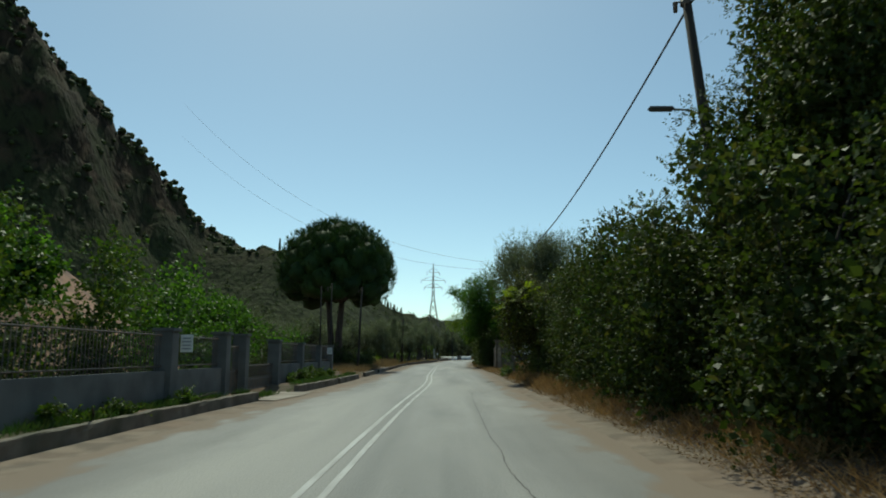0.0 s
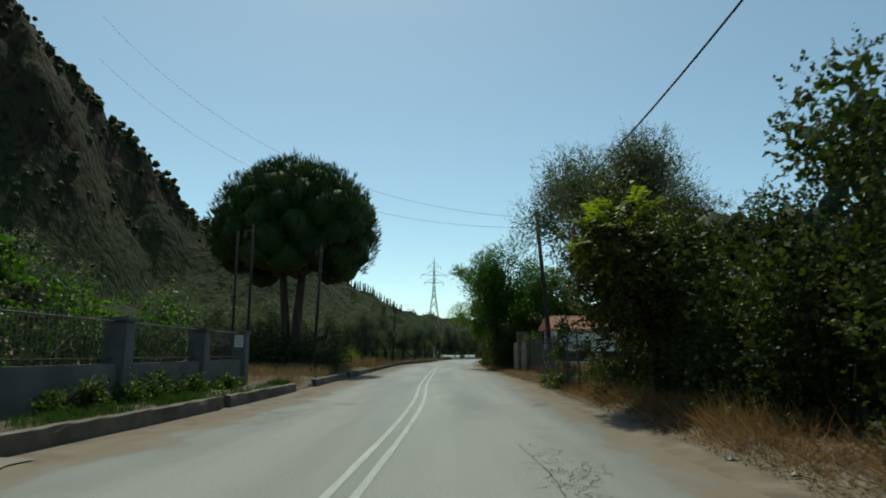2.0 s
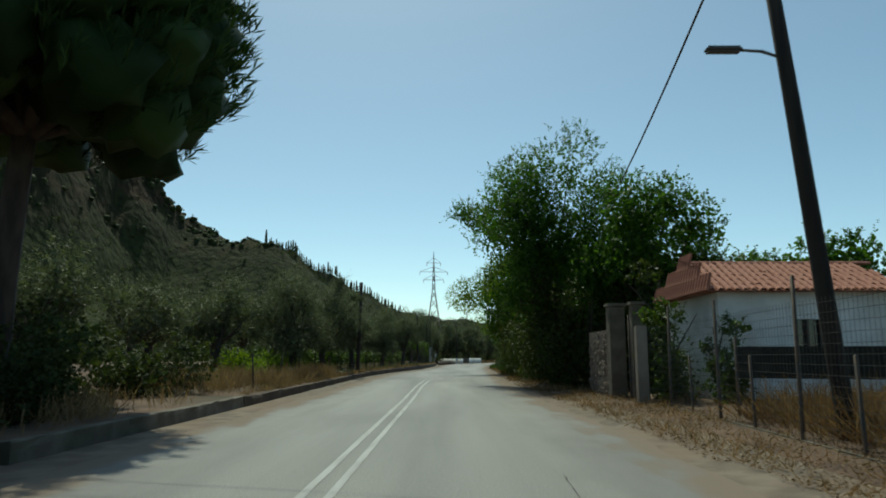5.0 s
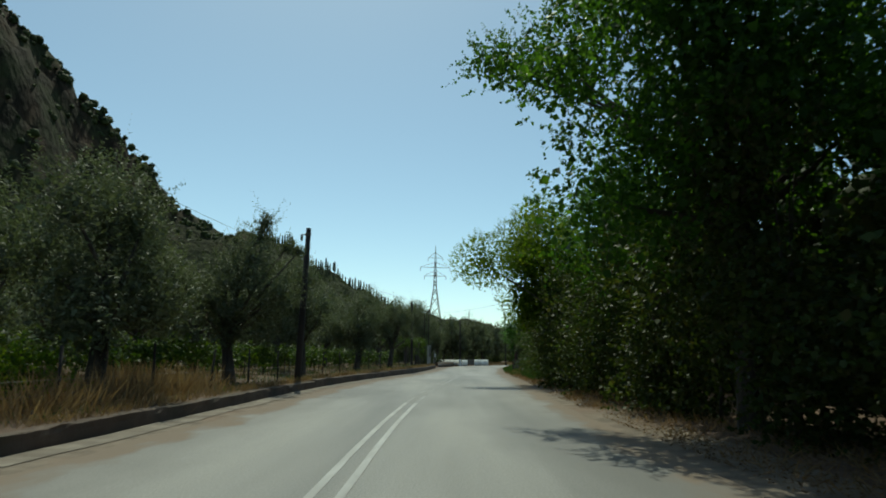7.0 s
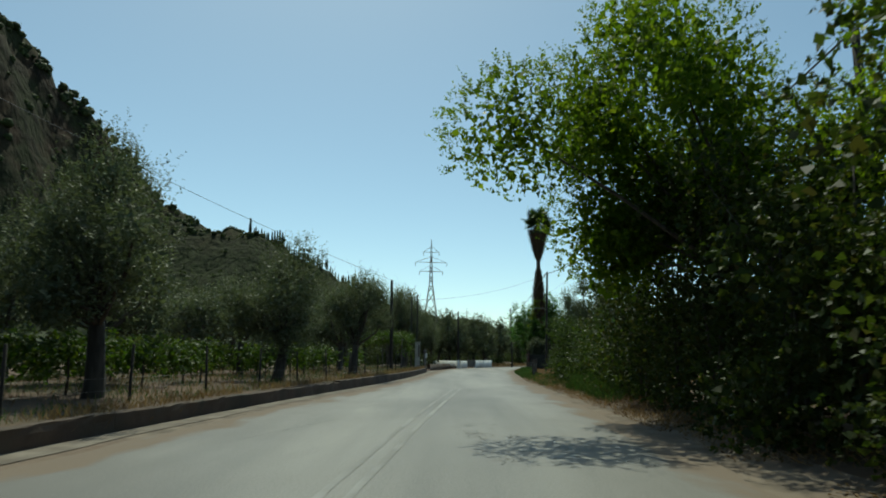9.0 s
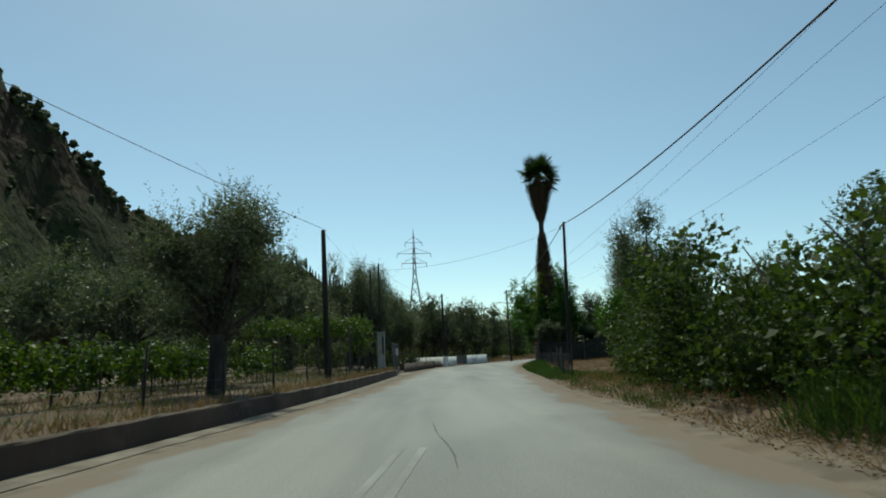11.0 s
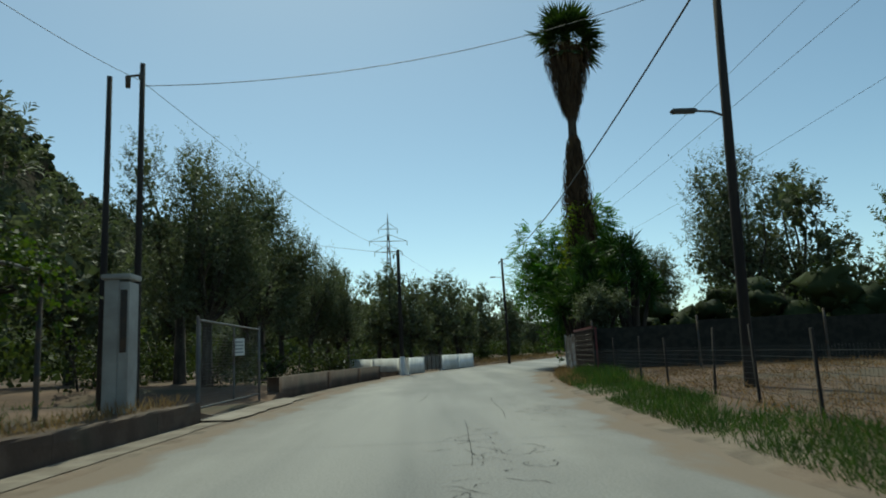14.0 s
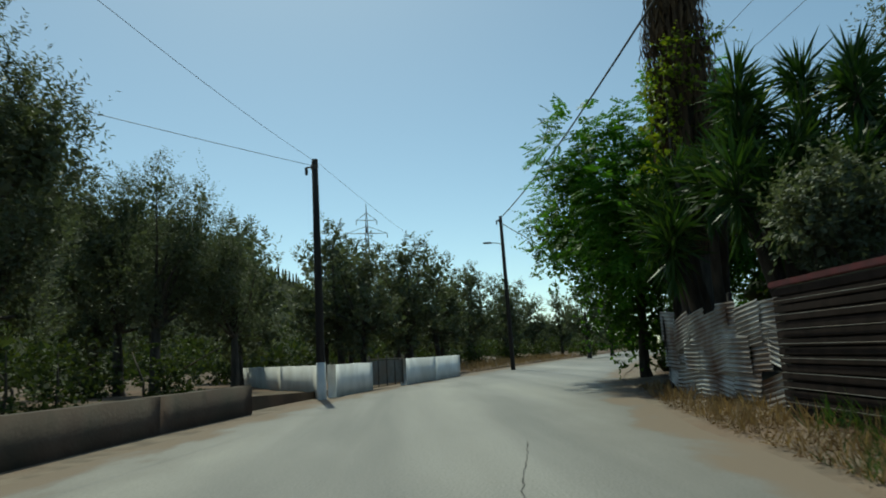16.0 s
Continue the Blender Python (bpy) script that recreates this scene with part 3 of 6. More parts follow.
def shrub_cloud(spots, seed, per, size, r):
    """Clumps of scrub: rows of x, y, z, scale."""
    g = np.random.default_rng(seed)
    s = np.repeat(np.asarray(spots, float), per, axis=0)
    d = unit(g.normal(size=(len(s), 3)))
    d[:, 2] = np.abs(d[:, 2]) * 1.1
    p = s[:, :3] + d * s[:, 3:4] * r * g.uniform(0.6, 1.05, (len(s), 1))
    n = unit(d + g.normal(size=d.shape) * 0.5)
    t = unit(g.normal(size=d.shape))
    ln = size * s[:, 3] * g.uniform(0.6, 1.3, len(s))
    return leaf_quads(p, t, n, ln, ln * 0.7)


g0 = np.random.default_rng(5)
spots = []
while len(spots) < 3400:
    x, y = g0.uniform(-680, 200), g0.uniform(190, 900)
    h = hill_z(x, y)
    steep = h > 95
    if h > 4 and noise.noise((x * 0.014, y * 0.014, 2)) > (-0.05 if steep else -0.6):
        spots.append((x, y, h - 2.2, g0.uniform(0.5, 1.3)))
for (ax, ay, ah), (bx, by, bh) in zip(CREST[1:], CREST[2:]):
    for s in np.arange(0, 1, 3.2 / math.hypot(bx - ax, by - ay)):
        for back in (0, 8):
            x, y = ax + (bx - ax) * s + g0.normal() * 3, ay + (by - ay) * s + g0.normal() * 3 - back
            spots.append((x, y, hill_z(x, y) - 1.8, g0.uniform(0.6, 1.5) * (1.0 if ah > 70 else 0.6)))
v, f = shrub_cloud(spots, 6, 13, 1.5, 2.7)
sp = np.array([r for r in spots if r[2] > 85])
v, f = join((v, f), lumps(np.concatenate([sp[:, :3] + [0, 0, 0.5], sp[:, 3:4] * 2.3, sp[:, 3:4] * 2.3, sp[:, 3:4] * 2.1], 1), 1.0, 9))
tagged(new("hill_scrub", mesh_np("hill_scrub", v, f, G_WOODS)), "dark green scrub covering the hillside", "scrub", kind="stuff")

spots = []
while len(spots) < 1500:
    y = g0.uniform(20, 470)
    yy = min(y, 420)
    if g0.random() < 0.68:
        x = float(left(yy)) - (46 + 120 * g0.random() ** 1.4)
    else:
        x = float(right(yy)) + g0.uniform(46, 170)
    spots.append((x, y, max(0.2, hill_z(x, y)) + 0.6, g0.uniform(0.8, 1.8)))
for y in np.arange(300, 460, 5):
    for x in np.arange(-40, 130, 7):
        if not (float(left(min(y, 420))) - 5 < x < float(right(min(y, 420))) + 5):
            spots.append((x + g0.normal() * 2, y + g0.normal() * 2, 0.8, g0.uniform(0.9, 1.5)))
v, f = shrub_cloud(spots, 7, 20, 1.25, 2.7)
tagged(new("far_woods", mesh_np("far_woods", v, f, G_WOODS)), "far olive groves and scrub on the plain", "woods", kind="stuff")


mx0, my0 = -36.0, 46.0
mv, mf, mn = [], [], 29
for j in range(mn):
    for i in range(mn):
        x, y = (i / (mn - 1) - 0.5) * 44, (j / (mn - 1) - 0.5) * 44
        h = 14.5 * max(0.0, 1 - math.hypot(x, y) / 21) ** 0.9
        mv.append((mx0 + x, my0 + y, h - 0.4 + min(1.0, h) * (noise.noise((x * 0.2, y * 0.2, 3)) * 1.4 + noise.noise((x * 0.9, y * 0.9, 5)) * 0.5)))
for j in range(mn - 1):
    for i in range(mn - 1):
        mf.append((j * mn + i, j * mn + i + 1, (j + 1) * mn + i + 1, (j + 1) * mn + i))
tagged(new("earth_mound", mesh_np("earth_mound", mv, mf, M_REDEARTH, True)), "bare mound of reddish earth and rubble behind the garden", "mound", kind="structure")


# a line of scrub that closes the plots on the right
spots = []
for ax, ay, bx, by in ((22, 93, 48, 98), (48, 98, 84, 112), (46, 118, 54, 170), (30, 84, 60, 80), (24, 122, 46, 118), (-14, 165, -12, 212), (-12, 212, 2, 238), (2, 238, 22, 270), (22, 270, 60, 302), (30, 190, 52, 232)):
    for s in np.arange(0, 1, 1.6 / math.hypot(bx - ax, by - ay)):
        for z in (0.8, 2.4):
            spots.append((ax + (bx - ax) * s + g0.normal() * 0.8, ay + (by - ay) * s + g0.normal() * 0.8, z + g0.normal() * 0.4, g0.uniform(0.8, 1.3)))
v, f = shrub_cloud(spots, 8, 95, 0.24, 1.5)
tagged(new("scrub_line", mesh_np("scrub_line", v, f, G_WOODS)), "dark line of scrub behind the plots", "scrub", kind="stuff")


def cypress(x, y, z, h, seed):
    ob = root("cypress", x, y, z, "dark narrow cypress on the far ridge", "tree", "cypresses along the ridge")
    g = np.random.default_rng(seed)
    n = 260
    s = g.random(n)
    a = g.uniform(0, 2 * np.pi, n)
    r = h * 0.085 * np.clip(1.05 - s, 0, 1) ** 0.7 * np.clip(s * 6 + 0.3, 0, 1) * g.uniform(0.5, 1.1, n)
    p = np.stack([np.cos(a) * r, np.sin(a) * r, s * h], 1)
    t = unit(np.stack([np.cos(a) * 0.3, np.sin(a) * 0.3, np.ones(n)], 1))
    v, f = leaf_quads(p, t, unit(np.stack([np.cos(a), np.sin(a), a * 0], 1)), h * 0.13, h * 0.045)
    piece("crown", mesh_np("crown", v, f, G_CYPRESS), ob)
    piece("trunk", tube_mesh("trunk", [[(0, 0, -1, 0.25), (0, 0, h * 0.7, 0.08)]], M_BARK, 5), ob)
    return ob


first = cypress(-139, 576, hill_z(-139, 576) - 1.5, 10.5, 1)
for i in range(58):
    s = (i + g0.random() * 0.6) / 58
    ax, ay = (-139 + s / 0.5 * 45, 577 + s / 0.5 * 35) if s < 0.5 else (-94 + (s - 0.5) / 0.5 * 56, 612 + (s - 0.5) / 0.5 * 40)
    k = g0.uniform(0.5, 0.85)
    copy_thing(first, pose(ax, ay, hill_z(ax, ay) - 3.0, 0, 0, g0.uniform(0, 360)) @ Matrix.Scale(k, 4))


def pylon(x, y, h, turn):
    """Lattice pylon with three pairs of arms."""
    ob = root("pylon", x, y, 0, "grey steel lattice pylon standing on the plain", "pylon", "power pylons", rz=turn)
    w = h * 0.085

    def half(z):
        return w * (1 - z / (h * 0.62)) + h * 0.013 if z < h * 0.62 else h * 0.013 * (1.02 - (z - h * 0.62) / (h * 0.38))
    levels = [0, 0.13, 0.25, 0.36, 0.46, 0.55, 0.62, 0.7, 0.78, 0.86]
    legs, braces = [], []
    for sx, sy in ((1, 1), (1, -1), (-1, 1), (-1, -1)):
        legs.append([(sx * half(z * h), sy * half(z * h), z * h, 0.13) for z in levels] + [(0, 0, h, 0.08)])
    for a, b in zip(levels, levels[1:]):
        ha, hb = half(a * h), half(b * h)
        for (ax, ay), (bx, by) in (((1, 1), (-1, 1)), ((-1, 1), (-1, -1)), ((-1, -1), (1, -1)), ((1, -1), (1, 1))):
            braces.append([(ax * ha, ay * ha, a * h, 0.09), (bx * hb, by * hb, b * h, 0.09)])
            braces.append([(bx * ha, by * ha, a * h, 0.09), (ax * hb, ay * hb, b * h, 0.09)])
    for l in legs:
        piece("leg", tube_mesh("leg", [l], M_METAL, 4), ob)
    piece("bracing", tube_mesh("bracing", braces, M_METAL, 4), ob)
    for z, reach in ((0.73, 0.095), (0.805, 0.13), (0.89, 0.065)):
        for s in (1, -1):
            c = half(z * h)
            lines = [[(s * c, c, z * h, 0.1), (s * reach * h, 0, z * h, 0.08)], [(s * c, -c, z * h, 0.1), (s * reach * h, 0, z * h, 0.08)], [(s * c, 0, (z + 0.045) * h, 0.1), (s * reach * h, 0, z * h, 0.08)],
                     [(s * reach * h, 0, z * h, 0.12), (s * reach * h, 0, (z - 0.03) * h, 0.12)]]
            piece("arm", tube_mesh("arm", lines, M_METAL, 4), ob)
    return ob


pylon(-5.8, 420, 58, 8)
pylon(22, 760, 50, 8)

# ---- poles and wires ----


def wood_pole(x, y, z, h, lean_x=0.0, lamp=None, label="dark creosoted wooden utility pole beside the road", fitting=True, white=0.0, girth=1.0):
    ob = root("utility_pole", x, y, z, label, "utility pole", "utility poles")
    piece("post", tube_mesh("post", [[(0, 0, -0.4, 0.15 * girth), (lean_x * 0.5, 0, h * 0.5, 0.13 * girth), (lean_x, 0, h, 0.105 * girth)]], M_WOODPOLE, 10), ob)
    if white:
        piece("whitewashed_foot", tube_mesh("whitewashed_foot", [[(0, 0, -0.2, 0.165), (lean_x * white / h, 0, white, 0.155)]], M_WHITE, 10), ob, "whitewashed foot of the pole")
    if fitting:
        piece("clamp", tube_mesh("clamp", [[(lean_x - 0.02, 0, h - 0.35, 0.125 * girth), (lean_x, 0, h - 0.2, 0.125 * girth)]], M_DARKMETAL, 10), ob)
        piece("bracket", tube_mesh("bracket", [[(lean_x, 0, h - 0.25, 0.025), (lean_x - 0.3, -0.05, h - 0.3, 0.025)], [(lean_x - 0.28, -0.05, h - 0.3, 0.06), (lean_x - 0.28, -0.05, h - 0.55, 0.05)]], M_DARKMETAL, 6), ob)
    if lamp:
        lx = lean_x * lamp / h
        arm = piece("lamp_arm", tube_mesh("lamp_arm", [[(lx, 0, lamp - 0.5, 0.03), (lx - 0.08, 0, lamp - 0.1, 0.03), (lx - 0.35, 0, lamp, 0.028), (lx - 0.8, 0, lamp + 0.03, 0.025)]], M_METAL, 8), ob)
        bm = bmesh.new()
        box(bm, lx - 1.0, 0, lamp - 0.02, 0.6, 0.2, 0.1, 0.035)
        part("lamp_head", bm, M_METAL, arm, "grey street lamp head")
    return ob


wood_pole(7.6, 18.1, 0.1, 10.2, -0.9, 7.2)
wood_pole(7.3, 65.2, 0.1, 10.2, -0.9, 6.4)
wood_pole(11.7, 113.0, 0.2, 9.5, -0.2)
wood_pole(11.2, 165.2, 0.2, 9.9, 0.25, 6.2, girth=0.85)
wood_pole(12.8, 216.0, 0.1, 10.0, -0.2, 8.2)
wood_pole(-6.35, 60.1, 0.24, 7.0, 0.25, girth=0.65)
wood_pole(-6.9, 49.5, 0.24, 6.2, 0.0, girth=0.4)
wood_pole(-7.8, 50.5, 0.24, 6.1, 0.0, fitting=False, girth=0.4)
wood_pole(-5.45, 105.0, 0.3, 6.6, 0.2)
wood_pole(-2.95, 150.6, 0.3, 7.1, -0.1, fitting=False)
wood_pole(-1.55, 164.5, 0.4, 7.2, 0.0, girth=0.5)
wood_pole(-2.1, 164.2, 0.4, 6.8, 0.0, fitting=False, girth=0.5)
wood_pole(3.1, 194.5, 0.0, 8.0, -0.05, white=1.15)


def wire(a, b, sag, r, label="black overhead cable between poles", name="overhead_cable"):
    pts = []
    for i in range(25):
        s = i / 24
        pts.append((a[0] + (b[0] - a[0]) * s, a[1] + (b[1] - a[1]) * s, a[2] + (b[2] - a[2]) * s - sag * 4 * s * (1 - s), r))
    ob = new(name, tube_mesh(name, [pts], M_WIRE, 5))
    return tagged(ob, label, "cable", "overhead cables", "structure")


RP = [(6.8, -30, 9.9), (6.8, 18.1, 10.0), (6.65, 65.2, 10.1), (11.3, 113, 9.5), (11.3, 165.2, 9.9), (12.4, 216, 9.8), (40, 265, 9.8)]
for a, b in zip(RP, RP[1:]):
    wire(a, b, 1.1 if a[1] > 100 else 1.5, 0.03)
LP = [(-6.1, 60, 7.1), (-5.75, 105, 7.2), (-3.0, 150.6, 7.3), (-1.55, 164.5, 7.2), (3.25, 194.5, 7.8), (14, 235, 7.8)]
for a, b in zip(LP[2:], LP[3:]):
    wire(a, b, 0.6, 0.006, "thin overhead wire between poles")
wire((-30, 80, 31), (6.45, 65.2, 9.9), 4.2, 0.011, "thin overhead wire across the road")
wire((-30, 80, 27), (6.5, 65.2, 9.3), 4.0, 0.011, "thin overhead wire across the road")
wire((-1.55, 164.5, 7.1), (10.9, 165.2, 9.6), 0.6, 0.009, "thin overhead wire across the road")
for dx, dz in ((6.0, 14.0), (7.2, 13.4), (12.0, 13.0)):
    wire((10.5 + dx, 120, dz), (13.0 + dx * 0.75, 232, dz - 2.0), 1.2, 0.009, "thin overhead power line beside the road")
wire((-22, 162.3, 8.4), (3.1, 194.5, 7.75), 0.5, 0.01, "thin overhead wire to the whitewashed pole")
wire((-14, 110, 9.5), (-2.9, 150.6, 7.4), 0.4, 0.011, "thin overhead wire in the grove")

# ---- trees and hedges: right side ----

tree("tree", 8.5, 15.5, 0.2, "dense dark-leaved tree beside the road", "tree", "", G_HEDGE, heap(2.8, 3.2, 1.0, 10.2, 20, 11), 42000, 0.11, 0.4, 12, 9, 0.2, fill=900)


def hedge(name, rows, label, leafmat, count, size, seed, aspect=0.7, fill=120, back=False):
    """A thicket: boughs from the ground up; rows of x, y, half width, half length, height."""
    g = np.random.default_rng(seed)
    y0, x0 = rows[0][1], rows[0][0]
    ob = root(name, x0, y0, 0, label, "bush", "roadside thicket")
    blobs, stems = [], []
    for x, y, rx, ry, h in rows:
        n = max(4, int(h * 2.0))
        for k in range(n):
            s = (k + 0.5) / n
            bx, by = x - x0 + float(np.clip(g.normal(), -0.8, 1.3)) * rx * 0.4 * (1 if x > 0 else -1) - (0.4 * s - 0.15) * rx * (1 if x > 0 else -1), y - y0 + g.normal() * ry * 0.5
            r = rx * g.uniform(0.45, 0.75)
            blobs.append((bx, by, max(r * 0.5, s * h - r * 0.4), r, min(ry, r * 1.2), r * 0.8))
        for k in range(3):
            r = rx * g.uniform(0.5, 0.7)
            blobs.append((x - x0 + g.normal() * rx * 0.3, y - y0 + (k - 1) * ry * 0.6, h * g.uniform(0.15, 0.5), r, min(ry, r * 1.2), h * 0.3))
        for _ in range(3):
            bx, by = x - x0 + abs(g.normal()) * rx * 0.3 * (1 if x > 0 else -1), y - y0 + g.normal() * ry * 0.3
            stems.append([(bx, by, -0.2, 0.05), (bx + g.normal() * 0.2, by + g.normal() * 0.2, h * 0.45, 0.035), (bx + g.normal() * 0.5, by + g.normal() * 0.5, h * 0.85, 0.012)])
    # the dense middle of the thicket
    hearts = list(blobs)
    for x, y, rx, ry, h in rows:
        sgn = 1 if x > 0 else -1
        for k in range(3):
            hearts.append((x - x0 + sgn * rx * 0.3, y - y0 + (k - 1) * ry * 0.66, h * 0.36, rx * 0.8, ry * 0.6, h * 0.56))
    v, f = join(crown(blobs, count, size, aspect, seed, 0.15, 0.06, 0.2, -0.95, min(0.42, size * 3.0), shoot=0.3), filler(hearts, fill, seed + 6), *([lumps(hearts, 0.7, seed + 7)] if back else []))
    v[:, 2] = np.maximum(v[:, 2], 0.02)
    piece("foliage", mesh_np("foliage", v, f, leafmat), ob)
    for line in stems:
        piece("stem", tube_mesh("stem", [line], M_BARK, 5), ob)
    return ob


hedge("thicket", [(9.3, y_, 1.8, 2.6, 5.4) for y_ in range(8, 46, 5)], "dark dense growth at the back of the thicket", G_WOODS, 16000, 0.15, 20, back=True)
hedge("thicket", [(9.5, 50, 1.2, 2, 2.4), (10.5, 54, 1.4, 2, 2.6), (12.5, 50, 1.4, 2, 2.6), (14.5, 55, 1.5, 2, 2.2), (7.6, 53.5, 0.8, 1.5, 1.5), (8.0, 57, 0.8, 1.6, 1.2)], "dark bushes beneath the olive tree behind the fence", G_HEDGE, 12000, 0.13, 19)
hedge("thicket", [(6.4, 6, 1.6, 2, 4.0), (6.5, 10, 1.7, 2, 4.6), (6.5, 13.5, 1.7, 2, 5.2)], "dark bramble thicket along the verge", G_HEDGE, 40000, 0.068, 21, fill=230)
hedge("thicket", [(6.3, 17, 1.6, 2, 5.5), (6.2, 19.5, 1.5, 1.8, 5.4), (6.2, 22, 1.5, 1.8, 5.2)], "tall green bramble thicket along the verge", G_HEDGE, 48000, 0.068, 23, fill=230)
hedge("thicket", [(6.2, 25, 1.5, 1.8, 5.0), (6.3, 28, 1.5, 1.8, 5.3), (6.5, 31, 1.5, 1.8, 5.2)], "dark bramble thicket with dry stems along the verge", G_HEDGE, 48000, 0.068, 25, fill=230)
hedge("thicket", [(6.8, 34.5, 1.5, 1.8, 5.0), (6.9, 37.5, 1.5, 1.8, 4.5), (6.6, 40.5, 1.4, 1.7, 4.0), (6.4, 43.5, 1.3, 1.7, 3.4)], "low bramble thicket along the verge", G_HEDGE, 48000, 0.068, 27, fill=230)
tree("tree", 6.0, 40.5, 0.1, "brownish green leafy tree with yellow-green tips beside the road", "tree", "", G_TURNING, heap(2.4, 2.6, 0.6, 6.6, 12, 31, 0.42), 30000, 0.09, 0.6, 32, 6, 0.12)
tree("tree", 7.1, 26.5, 0.1, "round dark green leafy tree in the thicket", "tree", "", G_BROAD, heap(1.8, 1.8, 2.0, 6.1, 9, 33, 0.45), 13000, 0.1, 0.6, 34, 6, 0.1)
hedge("thicket", [(7.9, 47.6, 1.0, 1.4, 1.7), (8.1, 50.5, 0.9, 1.4, 1.2)], "dark creeper thicket behind the fence", G_HEDGE, 8000, 0.11, 18)
OLIVE_A = [(b_[0] - 0.9, *b_[1:]) for b_ in heap(5.1, 4.6, 3.0, 11.4, 26, 41, 0.34)] + [(-2.0, -1.8, 4.2, 0.9, 0.9, 1.1), (0.5, -2.6, 4.0, 1.0, 0.9, 1.2), (2.6, -2.0, 3.8, 1.0, 0.9, 1.3), (0.3, -1.4, 3.4, 0.9, 0.8, 0.9), (1.3, -1.2, 2.8, 0.9, 0.8, 1.0), (1.9, -1.5, 3.6, 1.0, 0.9, 1.0), (0.9, -2.0, 2.2, 0.7, 0.7, 0.7), (2.9, -1.0, 2.4, 1.0, 0.9, 1.1)]
tree("olive_tree", 9.9, 53.6, 0.1, "large grey-green olive tree beside the road", "tree", "", G_OLIVE, OLIVE_A, 38000, 0.115, 0.28, 42, 8, 0.4, "olive trees")
tree("olive_tree", 7.7, 47.9, 0.2, "large grey-green olive tree behind the thicket", "tree", "", G_OLIVE, heap(3.4, 3.3, 2.2, 9.6, 18, 43, 0.36), 52000, 0.12, 0.28, 44, 8, 0.3, "olive trees", fill=420)
tree("mulberry_tree", 6.4, 88, 0.1, "tall green mulberry tree overhanging the road", "tree", "", G_BROAD, heap(4.8, 4.8, 1.4, 13.0, 21, 51, 0.35) + [(-4.2, 6.5, 9.8, 1.0, 1.2, 0.8), (-3.4, 5.4, 9.2, 1.1, 1.2, 0.9), (-2.5, 4.2, 8.6, 1.2, 1.2, 1.0)], 46000, 0.12, 0.72, 52, 11, 0.25)
tree("mulberry_tree", 9.8, 83, 0.1, "green mulberry tree beside the house", "tree", "", G_BROAD, heap(3.4, 3.2, 1.6, 9.2, 13, 53, 0.38), 18000, 0.15, 0.75, 54, 9, 0.2)
hedge("creeper", [(7.5, 74.6, 0.7, 1.2, 3.1), (8.6, 73.0, 0.5, 0.8, 2.6)], "yellow-green vine hanging over the old wall", G_VINE, 4000, 0.13, 58)
hedge("thicket", [(8.7, 79.3, 1.2, 1.4, 4.8), (8.9, 82.3, 1.4, 1.6, 5.6), (11.5, 80, 1.4, 1.6, 5.0), (9.8, 85.5, 1.6, 1.8, 6.2), (12.8, 83.5, 1.6, 1.8, 6.2)], "dark green thicket behind the stone wall", G_HEDGE, 18000, 0.16, 59)
tree("fig_tree", 17.5, 86, 0.2, "green fig tree behind the small house", "tree", "", G_BROAD, heap(4.0, 3.0, 1.0, 7.6, 10, 55), 8000, 0.22, 0.8, 56, 7, 0.2)
hedge("thicket", [(6.6, 83, 1.4, 1.8, 4.4), (6.3, 86.5, 1.5, 2, 5.4), (6.3, 90, 1.5, 2, 5.4), (6.3, 93.5, 1.5, 2, 5.4), (6.4, 97, 1.5, 2, 5.2)], "dark ivy thicket under the trees", G_HEDGE, 34000, 0.11, 57)
tree("mulberry_tree", 7.6, 99.5, 0.1, "dark green mulberry tree beside the road", "tree", "", G_BROAD, heap(3.6, 4.0, 1.2, 9.0, 14, 61, 0.4), 32000, 0.1, 0.75, 62, 9, 0.22)
tree("mulberry_tree", 8.0, 112, 0.1, "bright green young tree leaning over the road", "tree", "", G_LIME, [(b_[0] - 1.5, *b_[1:]) for b_ in heap(4.8, 3.8, 1.6, 10.2, 22, 63, 0.32)], 60000, 0.1, 0.65, 64, 9, 0.2, fill=420)
tree("mulberry_tree", 10.2, 107.5, 0.1, "dense green tree behind the young tree", "tree", "", G_LIME, heap(3.6, 3.4, 1.0, 9.4, 13, 68, 0.42), 18000, 0.13, 0.65, 69, 9, 0.2)
hedge("thicket", [(6.5, 100.5, 1.5, 2, 4.4), (6.3, 104, 1.6, 2, 5.4), (6.5, 107.5, 1.6, 2, 5.6), (6.8, 111, 1.6, 2, 5.4), (7.2, 114.5, 1.7, 2, 6.2), (7.0, 118, 1.6, 2, 6.2), (7.2, 121, 1.2, 1.4, 4.4)], "dark bramble thicket under the trees", G_HEDGE, 42000, 0.09, 65)
hedge("thicket", [(8.1, 123, 1.6, 2.2, 3.0), (8.2, 127, 1.7, 2.2, 3.2), (8.2, 131, 1.8, 2.2, 3.5), (8.4, 135, 1.8, 2.2, 3.8), (8.8, 138.5, 1.7, 2, 3.9), (9.2, 141.5, 1.4, 1.6, 3.0), (9.7, 144.8, 1.0, 1.5, 2.3), (10.6, 148.2, 1.0, 1.5, 2.6)], "green bushy thicket along the verge", G_SHRUB, 64000, 0.062, 67, fill=160)
tree("olive_tree", 11.3, 146.3, 0.2, "slender grey-green olive tree behind the thicket", "tree", "", G_OLIVE, heap(2.1, 2.1, 2.2, 7.5, 11, 71, 0.38), 24000, 0.12, 0.26, 72, 7, 0.25, "olive trees")
